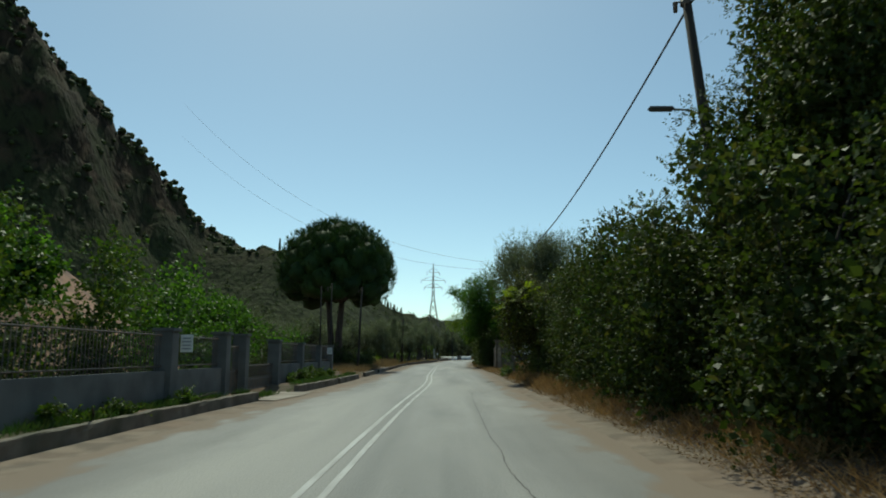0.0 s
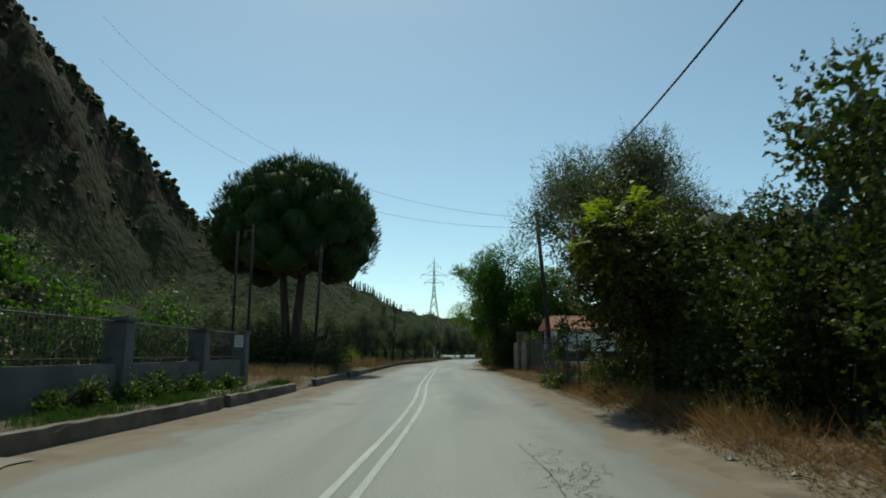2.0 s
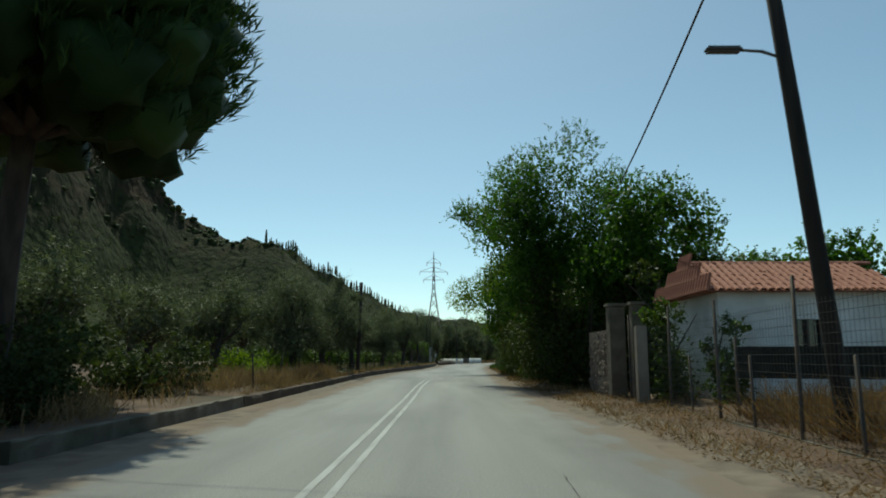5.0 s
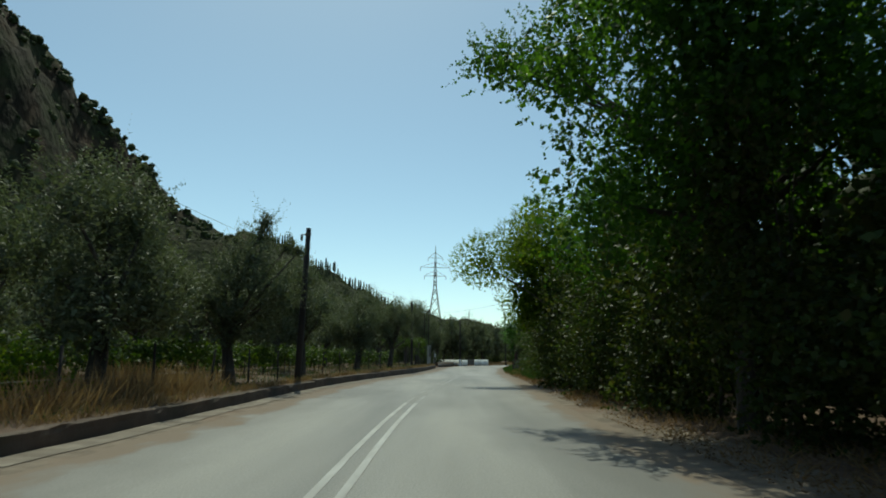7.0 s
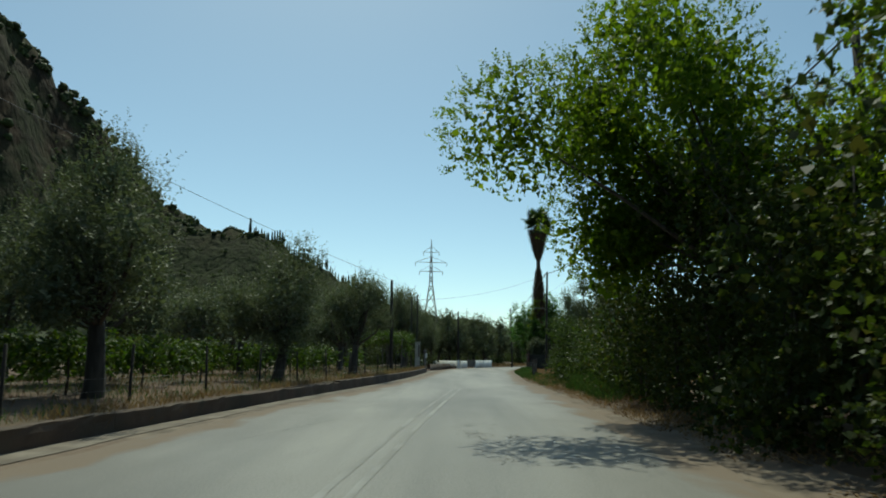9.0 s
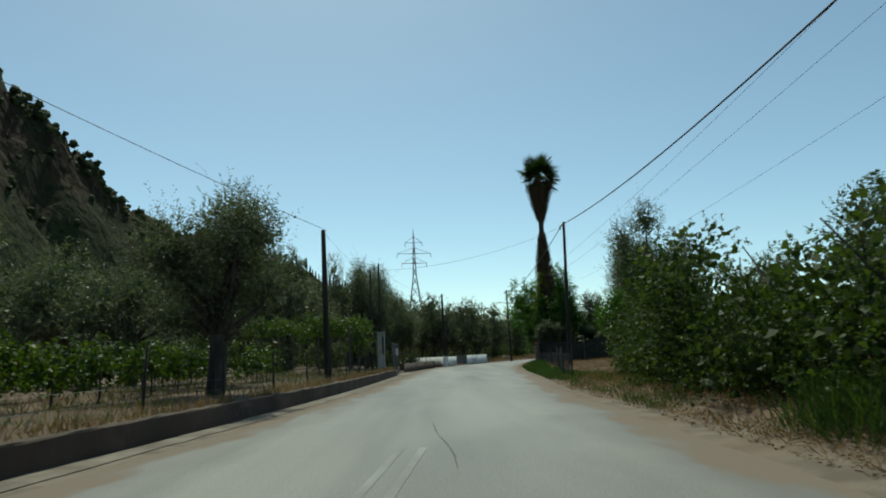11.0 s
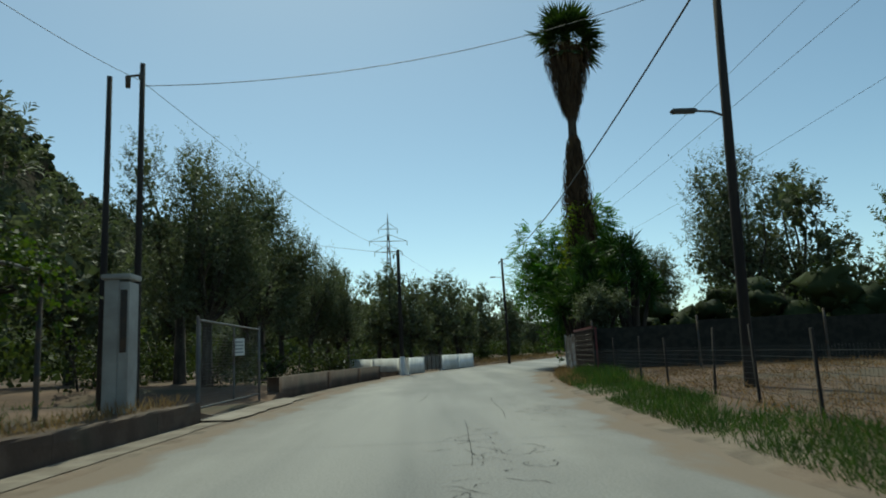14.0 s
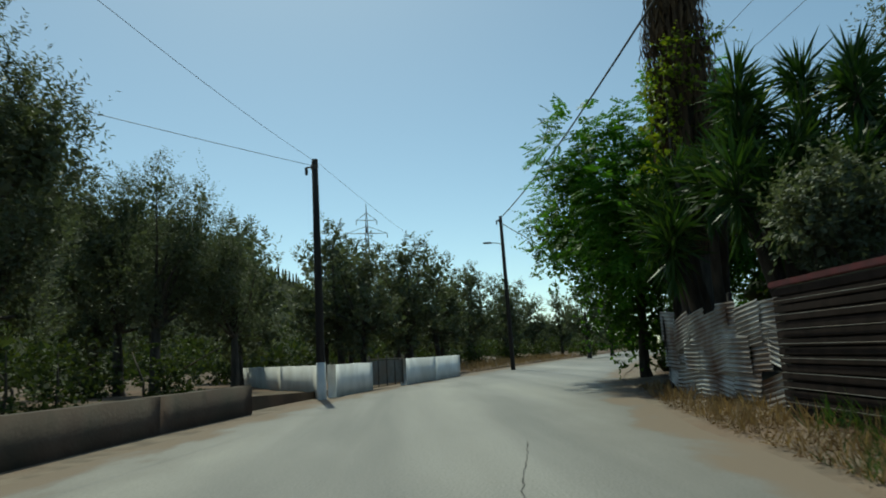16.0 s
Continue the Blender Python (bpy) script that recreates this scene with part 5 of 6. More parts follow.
def garden_wall(ya, yb, h=1.15):
    bm = bmesh.new()
    box(bm, WX, (ya + yb) / 2, -0.2, 0.26, yb - ya, h + 0.2, 0.02)
    tagged(part("garden_wall", bm, M_GREYWALL), "grey rendered low garden wall along the road", "wall", kind="structure")
    ob = root("railing", WX, ya, h, "dark iron railing on the garden wall", "railing", "garden railings")
    for z in (0.12, 0.95):
        piece("rail", tube_mesh("rail", [[(0, 0.05, z, 0.02), (0, yb - ya - 0.05, z, 0.02)]], M_DARKMETAL, 6), ob)
    bar = tube_mesh("bar", [[(0, 0, 0.0, 0.011), (0, 0, 1.02, 0.011)]], M_DARKMETAL, 6)
    for y in np.arange(0.15, yb - ya - 0.1, 0.16):
        piece("bar", bar, ob, "", pose(0, float(y), 0))


def pillar(y, h=2.15, w=0.55, x=WX, material=None, label="grey rendered gate pillar with a flat cap"):
    ob = root("gate_pillar", x, y, 0.1, label, "pillar", "garden wall pillars")
    bm = bmesh.new()
    box(bm, 0, 0, -0.3, w, w, h + 0.3, 0.02)
    part("shaft", bm, material or M_GREYWALL, ob)
    bm = bmesh.new()
    box(bm, 0, 0, h, w + 0.12, w + 0.12, 0.1, 0.02)
    part("cap", bm, material or M_GREYWALL, ob)


for ya, yb in ((-8, 21.3), (21.8, 26.0), (33.9, 38.6), (39.1, 43.8), (44.3, 48.05)):
    garden_wall(ya, yb)
for y, h in ((21.55, 2.1), (26.25, 2.15), (28.55, 2.15), (33.65, 2.05), (38.85, 2.0), (44.05, 1.95), (48.3, 2.0)):
    pillar(y, h, 0.5)


def iron_gate(ya, yb, x, h, label):
    ob = root("iron_gate", x, ya, 0.1, label, "gate", "gates")
    ln = yb - ya
    for z in (0.15, h * 0.5, h):
        piece("rail", tube_mesh("rail", [[(0, 0, z, 0.025), (0, ln, z, 0.025)]], M_DARKMETAL, 6), ob)
    bar = tube_mesh("bar", [[(0, 0, 0.1, 0.012), (0, 0, h + 0.05, 0.012)]], M_DARKMETAL, 6)
    for y in np.arange(0.05, ln, 0.13):
        piece("bar", bar, ob, "", pose(0, float(y), 0))
    bm = bmesh.new()
    box(bm, 0, ln / 2, 0.15, 0.02, ln - 0.1, h * 0.45)
    part("kick_plate", bm, M_DARKMETAL, ob, "solid dark steel lower panel")


iron_gate(26.55, 28.25, WX, 1.75, "closed dark iron garden gate")
iron_gate(28.85, 33.35, WX, 1.05, "closed low dark iron driveway gate")



def notice(x, y, z, w, h, rz=0, label="faded white notice panel on the railing"):
    ob = root("notice_panel", x, y, z, label, "sign", "notices", rz=rz)
    bm = bmesh.new()
    box(bm, 0, 0, 0, w, 0.015, h, 0.004)
    part("panel", bm, M_SIGN, ob)
    for k in range(4):
        bm = bmesh.new()
        box(bm, 0, -0.011, h * (0.15 + 0.2 * k), w * (0.75 - 0.1 * (k % 2)), 0.004, h * 0.08)
        part("print_bar", bm, M_INK, ob)


notice(-6.6, 22.5, 1.65, 0.36, 0.5)
notice(-6.6, 47.4, 1.6, 0.3, 0.42)

# ---- small house ----


def small_house(x0, x1, y0, y1, eave, ridge):
    ob = root("house", (x0 + x1) / 2, (y0 + y1) / 2, 0, "small white house with a red tiled roof", "house")
    w, d = (x1 - x0) / 2, (y1 - y0) / 2
    wx0, wx1, wz0, wz1 = -0.45, 0.35, 1.3, 2.45
    bm = bmesh.new()
    box(bm, (-w + wx0) / 2, -d + 0.12, -0.3, wx0 + w, 0.24, eave + 0.3)
    box(bm, (w + wx1) / 2, -d + 0.12, -0.3, w - wx1, 0.24, eave + 0.3)
    box(bm, (wx0 + wx1) / 2, -d + 0.12, -0.3, wx1 - wx0, 0.24, wz0 + 0.3)
    box(bm, (wx0 + wx1) / 2, -d + 0.12, wz1, wx1 - wx0, 0.24, eave - wz1)
    box(bm, -w + 0.12, 0.1, -0.3, 0.24, 2 * d - 0.25, eave + 0.3)
    box(bm, w - 0.12, 0.1, -0.3, 0.24, 2 * d - 0.25, eave + 0.3)
    box(bm, 0, d - 0.12, -0.3, 2 * w - 0.5, 0.24, eave + 0.3)
    part("wall", bm, M_WHITE, ob)
    win = tagged(new("window"), "")
    win.parent = ob
    for cx, cz, sx, sz in ((wx0 + 0.03, wz0, 0.06, wz1 - wz0), (wx1 - 0.03, wz0, 0.06, wz1 - wz0), ((wx0 + wx1) / 2, wz0, 0.05, wz1 - wz0)):
        bm = bmesh.new()
        box(bm, cx, -d + 0.08, cz, sx, 0.06, sz)
        part("frame", bm, M_DARKMETAL, win)
    bm = bmesh.new()
    box(bm, (wx0 + wx1) / 2, -d + 0.14, wz0, wx1 - wx0, 0.01, wz1 - wz0)
    part("pane", bm, M_GLASS, win)
    for k in range(5):
        bm = bmesh.new()
        box(bm, wx0 + (k + 0.5) * (wx1 - wx0) / 5, -d - 0.02, wz0, 0.015, 0.015, wz1 - wz0)
        part("grille_bar", bm, M_DARKMETAL, win)
    # roof: boards and rows of barrel tiles
    ov, rl = 0.35, w + 0.1
    rv = [(-w - ov, -d - ov, eave), (w + ov, -d - ov, eave), (w + ov, d + ov, eave), (-w - ov, d + ov, eave), (-rl, 0, ridge), (rl, 0, ridge)]
    bm = bmesh.new()
    vs = [bm.verts.new(v) for v in rv]
    for f in ((0, 1, 5, 4), (1, 2, 5), (2, 3, 4, 5), (3, 0, 4), (3, 2, 1, 0)):
        bm.faces.new([vs[i] for i in f])
    roof = part("roof", bm, M_TILE, ob, "red terracotta tiled roof")
    ln = 0.5
    a = np.linspace(0, np.pi, 7)
    tv, tf = [], []
    for j, (yy, r) in enumerate(((0, 0.1), (ln, 0.085))):
        for t in a:
            tv.append((r * math.cos(t), yy, r * math.sin(t) * 0.8))
    for k in range(6):
        tf.append((k, k + 1, 8 + k, 7 + k))
    tile = bpy.data.meshes.new("tile")
    tile.from_pydata(tv, [], tf)
    tile.materials.append(M_TILE)
    slope = math.atan2(ridge - eave, d + ov)
    run = math.hypot(ridge - eave, d + ov)
    g = np.random.default_rng(7)
    rows_n = int(run / 0.42)
    for r in range(rows_n):
        s = r * 0.42
        frac = s / run
        half = (w + ov) + (rl - w - ov) * frac
        for xx in np.arange(-half + 0.12, half - 0.05, 0.225):
            piece("tile", tile, roof, "", pose(float(xx), -d - ov + s * math.cos(slope), eave + s * math.sin(slope) + 0.015 + g.normal() * 0.006, math.degrees(slope) + g.normal() * 1.2, 0, g.normal() * 1.5))
    side = math.atan2(ridge - eave, w + ov - rl)
    for s in np.arange(0, math.hypot(ridge - eave, w + ov - rl), 0.42):
        frac = s / math.hypot(ridge - eave, w + ov - rl)
        half = (d + ov) * (1 - frac)
        for yy in np.arange(-half + 0.12, half - 0.05, 0.225):
            piece("tile", tile, roof, "", pose(-w - ov + s * math.cos(side), float(yy), eave + s * math.sin(side) + 0.015, 0, -math.degrees(side), 0) @ pose(0, 0, 0, 0, 0, -90))
    for xx in np.arange(-rl, rl, 0.42):
        piece("ridge_tile", tile, roof, "", pose(float(xx), 0, ridge + 0.0, 0, 0, -90) @ Matrix.Scale(1.25, 4))


small_house(8.55, 13.5, 73.2, 77.4, 3.2, 4.25)

# ---- wire fences ----


def ribbon_net(name, pts, z0, z1, dz, dx, parent, r=0.0035):
    """Woven wire between points x, y: level wires and upright wires."""
    lines = []
    for z in np.arange(z0, z1 + 0.001, dz):
        lines.append([(x, y, float(z), r) for x, y in pts])
    for (ax, ay), (bx, by) in zip(pts, pts[1:]):
        n = max(1, int(math.hypot(bx - ax, by - ay) / dx))
        for k in range(n):
            s = k / n
            x, y = ax + (bx - ax) * s, ay + (by - ay) * s
            lines.append([(x, y, z0, r), (x, y, z1, r)])
    v, f = tubes(lines, 3)
    me = bpy.data.meshes.new(name)
    me.from_pydata(v.tolist(), [], [t for t in (tuple(dict.fromkeys(q)) for q in f.tolist()) if len(t) > 2])
    me.materials.append(M_METAL)
    ob = piece(name, me, parent)
    ob["kind"] = "stuff"
    return ob


def wire_fence(pts, label, post_h, post_r, material, dz, dx, net_h, lean=0.03, seed=0, tall=()):
    ob = root("wire_fence", 0, 0, 0, label, "fence", "wire fences")
    g = np.random.default_rng(seed)
    for i, (x, y) in enumerate(pts):
        h = tall[i] if tall else post_h * g.uniform(0.92, 1.06)
        z = ground_z(x, y)
        piece("post", tube_mesh("post", [[(x, y, z - 0.3, post_r), (x + g.normal() * lean, y + g.normal() * lean, z + h, post_r * 0.9)]], material, 7), ob)
    ribbon_net("wire_netting", [(x, y) for x, y in pts], 0.12, net_h, dz, dx, ob)
    return ob


FENCE_R = [(5.4, 47.0), (5.6, 50.6), (5.8, 54.1), (6.1, 57.4), (6.4, 61.7), (6.6, 65.3), (6.8, 69.0), (6.9, 72.5), (6.7, 75.6)]
fence = wire_fence(FENCE_R, "rusty wire mesh fence on dark steel posts round the plot", 2.45, 0.036, M_DARKMETAL, 0.15, 0.12, 2.3, 0.05, 3)
bm = bmesh.new()
for (ax, ay), (bx, by) in zip(FENCE_R, FENCE_R[1:]):
    box(bm, (ax + bx) / 2, (ay + by) / 2, 0.0, 0.14, math.hypot(bx - ax, by - ay), 0.16, 0.02, -math.degrees(math.atan2(bx - ax, by - ay)))
part("footing", bm, M_KERB, fence, "low concrete footing of the fence")
piece("brace", tube_mesh("brace", [[(5.8, 54.15, 2.0, 0.035), (6.6, 55.9, 0.1, 0.035)]], M_DARKMETAL, 6), fence)
for (ax, ay), (bx, by) in zip(FENCE_R[2:], FENCE_R[3:]):
    x, y = (ax + bx) / 2, (ay + by) / 2
    piece("stake", tube_mesh("stake", [[(x, y, -0.2, 0.03), (x - 0.03, y, 1.45, 0.028)]], M_DARKMETAL, 6), fence)
bm = bmesh.new()
box(bm, 6.55, 73.8, 0, 0.3, 0.3, 2.3, 0.02)
tagged(part("gate_post", bm, M_PALE), "pale concrete fence post beside the trees", "post")
# dark netting strung across the plot before the house
net = root("shade_net", 0, 0, 0, "dark green shade netting strung across the plot", "netting")
for (ax, ay), (bx, by) in (((7.4, 69.5), (12.0, 68.0)), ((12.0, 68.0), (18.0, 66.5)), ((18.0, 66.5), (26.0, 65.0))):
    bm = bmesh.new()
    box(bm, (ax + bx) / 2, (ay + by) / 2, 0.97, math.hypot(bx - ax, by - ay), 0.012, 0.68, 0, math.degrees(math.atan2(by - ay, bx - ax)))
    part("net_panel", bm, M_NET, net)
    piece("net_post", tube_mesh("net_post", [[(ax, ay, -0.2, 0.04), (ax, ay, 1.85, 0.035)]], M_DARKMETAL, 6), net)

FENCE_L = [(x, y) for x, y in zip((float(left(y)) - 2.1 for y in range(80, 160, 4)), range(80, 160, 4))]
wire_fence(FENCE_L, "low wire fence on short stakes before the grove", 1.25, 0.035, M_WOODPOLE, 0.25, 0.5, 1.1, 0.06, 5)
FENCE_P = [(7.7, 147.0), (8.0, 150.2), (8.45, 153.4), (9.0, 156.6), (9.5, 159.7), (9.9, 162.2), (10.15, 164.6), (10.45, 168.0), (10.65, 170.8), (10.8, 174.0), (10.75, 176.4)]
plot_fence = wire_fence(FENCE_P, "low chain-link fence on dark wooden posts round the dry plot", 1.3, 0.03, M_WOODPOLE, 0.1, 0.1, 1.1, 0.05, 6)
piece("brace", tube_mesh("brace", [[(8.45, 153.5, 1.0, 0.025), (8.75, 152.3, 0.1, 0.025)]], M_WOODPOLE, 6), plot_fence)
shade = root("screen_fence", 0, 0, 0, "dark shade screen fence behind the dry plot", "fence")
SC = [(10.9, 177.0), (14.5, 175.6), (18.5, 174.2), (22.5, 173.0), (27.0, 172.0)]
for i, ((ax, ay), (bx, by)) in enumerate(zip(SC, SC[1:])):
    bm = bmesh.new()
    box(bm, (ax + bx) / 2, (ay + by) / 2, 0.35, math.hypot(bx - ax, by - ay) - 0.1, 0.015, 1.55 + 0.12 * (i % 2), 0, math.degrees(math.atan2(by - ay, bx - ax)))
    part("screen", bm, M_NET, shade)
    piece("post", tube_mesh("post", [[(ax, ay, -0.2, 0.045), (ax, ay, 2.2, 0.04)]], M_DARKMETAL, 6), shade)

# ---- stone wall with a pillar ----
sw = tagged(new("stone_wall"), "rubble stone wall under the mulberry trees", "wall", kind="structure")
bm = bmesh.new()
box(bm, 6.62, 78.6, -0.3, 0.4, 3.2, 2.62, 0.02)
part("core", bm, M_MORTAR, sw)
g1 = np.random.default_rng(33)
stones = []
for k in range(8):
    bm = bmesh.new()
    bmesh.ops.create_icosphere(bm, subdivisions=1, radius=0.5)
    for v_ in bm.verts:
        v_.co *= 1 + g1.normal() * 0.1
        v_.co.x *= 0.55
    me = bpy.data.meshes.new("stone")
    bm.to_mesh(me)
    bm.free()
    me.materials.append(M_STONE)
    stones.append(me)
z = 0.06
while z < 2.22:
    hgt = g1.uniform(0.11, 0.24)
    y = 77.05 + g1.uniform(0, 0.15)
    while y < 80.1:
        ln = g1.uniform(0.13, 0.42)
        sz = hgt * g1.uniform(0.85, 1.35)
        piece("stone", stones[int(g1.integers(8))], sw, "", pose(6.44 + g1.normal() * 0.012, y + ln / 2, z + hgt / 2 + g1.normal() * 0.03, g1.normal() * 14, 0, g1.normal() * 6) @ Matrix.Diagonal((g1.uniform(0.1, 0.2), ln * 1.05, sz, 1)))
        y += ln
    z += hgt * 0.94
pillar(76.8, 2.95, 0.5, 6.6, M_KERB, "old concrete gate pillar with a wide cap")
pillar(75.4, 2.9, 0.35, 6.9, M_KERB, "old concrete gate pillar with a wide cap")

# ---- brown slat fence and sheet fence ----
slat = root("slat_fence", 0, 0, 0, "dark brown slatted metal fence with a maroon rail", "fence")
ax, ay, bx, by = 11.2, 181.4, 10.75, 176.4
ang = math.degrees(math.atan2(by - ay, bx - ax)) + 90
ln = math.hypot(bx - ax, by - ay)
mx_, my_ = (ax + bx) / 2, (ay + by) / 2
for k in range(15):
    bm = bmesh.new()
    box(bm, mx_, my_, 0.12 + k * 0.118, 0.02, ln, 0.1, 0.008, ang)
    part("slat", bm, M_SLAT, slat)
bm = bmesh.new()
box(bm, mx_, my_, 1.9, 0.07, ln + 0.1, 0.09, 0.015, ang)
part("top_rail", bm, M_MAROON, slat, "maroon painted top rail")
bm = bmesh.new()
box(bm, mx_ + 0.06, my_, 0.1, 0.01, ln, 1.8, 0, ang)
part("backing", bm, M_NET, slat)
for s in (0.0, 0.5, 1.0):
    bm = bmesh.new()
    box(bm, ax + (bx - ax) * s + 0.12, ay + (by - ay) * s, -0.2, 0.07, 0.07, 2.15, 0.01, ang)
    part("post", bm, M_MAROON, slat)
for k in range(8):
    piece("wire", tube_mesh("wire", [[(ax - 0.06, ay, 0.3 + 0.2 * k, 0.005), (mx_ - 0.06, my_, 0.29 + 0.2 * k, 0.005), (bx - 0.06, by, 0.3 + 0.2 * k, 0.005)]], M_METAL, 4), slat)

sheet = root("sheet_fence", 0, 0, 0, "weathered corrugated sheet fence patched with rusty pieces", "fence")
gs = np.random.default_rng(55)
SHEET_LINE = [(11.5, 181.6), (11.75, 184.0), (12.0, 186.3), (12.3, 188.4), (13.4, 190.2)]
for (ax, ay), (bx, by) in zip(SHEET_LINE, SHEET_LINE[1:]):
    ln = math.hypot(bx - ax, by - ay)
    ux, uy = (bx - ax) / ln, (by - ay) / ln
    for row, (z0, hh) in enumerate(((0.08, 0.7), (0.62, 0.66), (1.15, 0.72))):
        s0 = -0.1
        while s0 < ln - 0.2:
            w = gs.uniform(0.8, 1.5)
            tilt, out = gs.normal() * 0.03, 0.012 * row + gs.uniform(0, 0.03)
            drop = gs.uniform(-0.06, 0.06)
            v_, f_, n = [], [], 26
            for i in range(n + 1):
                q = i / n
                wave = 0.017 * math.sin(q * hh / 0.085 * 2 * math.pi) + 0.02 * noise.noise((q * 2, s0, row))
                for k in range(4):
                    c = s0 + w * k / 3
                    bow = 0.03 * noise.noise((c * 1.3, q * 2, row * 5 + ay))
                    v_.append((ax + ux * c - (out + wave + bow) * uy, ay + uy * c + (out + wave + bow) * ux, z0 + drop + hh * q + tilt * k))
            for i in range(n):
                for k in range(3):
                    f_.append((4 * i + k, 4 * i + k + 1, 4 * i + k + 5, 4 * i + k + 4))
            me = bpy.data.meshes.new("sheet")
            me.from_pydata(v_, [], f_)
            me.materials.append(M_SHEET)
            piece("sheet", me, sheet)
            s0 += w * 0.93
    piece("post", tube_mesh("post", [[(ax + 0.08, ay, -0.2, 0.05), (ax + 0.08, ay, 2.05, 0.045)]], M_WOODPOLE, 6), sheet)

# ---- left: white pillar, gate, walls ----
ob = root("meter_pillar", -1.45, 163.4, 0.48, "white rendered meter pillar with a recessed box", "pillar", rz=0)
bm = bmesh.new()
box(bm, -0.08, 0.1, -0.3, 0.28, 0.45, 2.65, 0.015)
part("body", bm, M_DULLWHITE, ob)
bm = bmesh.new()
box(bm, 0.15, 0.1, -0.3, 0.18, 0.45, 2.6, 0.015)
part("front", bm, M_DULLWHITE, ob)
bm = bmesh.new()
box(bm, 0.15, -0.13, 1.0, 0.12, 0.02, 1.15, 0.005)
part("meter_door", bm, M_DARKMETAL, ob, "dark steel meter door")
bm = bmesh.new()
box(bm, 0.0, 0.1, 2.35, 0.55, 0.55, 0.1, 0.02)
part("cap", bm, M_DULLWHITE, ob)


def pipe_gate(x, ya, yb, h):
    ob = root("mesh_gate", x, ya, 0.1, "closed galvanised pipe gate with wire mesh", "gate", "gates")
    ln = yb - ya
    for y in (0, ln):
        piece("gate_post", tube_mesh("gate_post", [[(0, y - 0.05, -0.2, 0.04), (0, y - 0.05, h + 0.08, 0.038)]], M_METAL, 8), ob)
    for y in (0.08, ln * 0.5, ln - 0.12):
        piece("stile", tube_mesh("stile", [[(0, y, 0.12, 0.025), (0, y, h, 0.025)]], M_METAL, 6), ob)
    for z in (0.14, h):
        piece("rail", tube_mesh("rail", [[(0, 0.08, z, 0.028), (0, ln - 0.12, z, 0.028)]], M_METAL, 6), ob)
    ribbon_net("wire_netting", [(0, 0.1), (0, ln - 0.12)], 0.2, h - 0.05, 0.07, 0.07, ob, 0.002)
    return ob


pipe_gate(-0.85, 166.2, 172.2, 2.1)
notice(-0.8, 169.5, 1.4, 0.34, 0.46, 40, "faded white notice panel hung on the gate")


def low_wall(pts, h, label, material, thick=0.35, z=0.0):
    for (ax, ay), (bx, by) in zip(pts, pts[1:]):
        v_, f_ = [], []
        n = max(2, int(math.hypot(bx - ax, by - ay) / 0.5))
        ux, uy = (bx - ax), (by - ay)
        l_ = math.hypot(ux, uy)
        nx, ny = -uy / l_ * thick / 2, ux / l_ * thick / 2
        for i in range(n + 1):
            s = i / n
            x, y = ax + ux * s, ay + uy * s
            hh = h + noise.noise((x * 2, y * 1.3, 2)) * 0.03
            v_ += [(x + nx, y + ny, z - 0.3), (x + nx, y + ny, z + hh), (x - nx, y - ny, z + hh), (x - nx, y - ny, z - 0.3)]
        for i in range(n):
            for k in range(4):
                f_.append((4 * i + k, 4 * i + (k + 1) % 4, 4 * i + 4 + (k + 1) % 4, 4 * i + 4 + k))
        f_ += [(0, 1, 2, 3), (4 * n + 3, 4 * n + 2, 4 * n + 1, 4 * n)]
        tagged(new("low_wall", mesh_np("low_wall", v_, f_, material)), label, "wall", kind="structure")


low_wall([(-0.6, 173.0), (0.1, 180.0), (0.9, 185.5), (1.75, 189.6)], 0.68, "stained low wall below the olive trees, coloured dark for shade", M_DARKKERB, 0.4)
low_wall([(-2.5, 207.5), (1.0, 199.8), (3.0, 195.2)], 1.05, "whitewashed low wall at the bend", M_WHITE, 0.3)
low_wall([(3.35, 195.3), (4.4, 199.3)], 1.05, "whitewashed low wall at the bend", M_WHITE, 0.3)
low_wall([(5.75, 202.0), (7.2, 205.6), (8.75, 210.0)], 1.12, "whitewashed low wall at the bend", M_WHITE, 0.3)
ob = root("iron_gate", 4.4, 199.3, 0.05, "grey steel gate in the whitewashed wall", "gate", "gates", rz=-math.degrees(math.atan2(5.75 - 4.4, 202.0 - 199.3)))
for k in range(5):
    piece("upright", tube_mesh("upright", [[(0, 0.05 + k * 0.73, 0.0, 0.03), (0, 0.05 + k * 0.73, 1.25, 0.03)]], M_DARKMETAL, 6), ob)
for k in range(4):
    bm = bmesh.new()
    box(bm, 0, 0.42 + k * 0.73, 0.1, 0.012, 0.62, 0.95)
    part("panel", bm, M_METAL, ob)
for z in (0.1, 1.1):
    piece("rail", tube_mesh("rail", [[(0, 0, z, 0.025), (0, 3.0, z, 0.025)]], M_DARKMETAL, 6), ob)

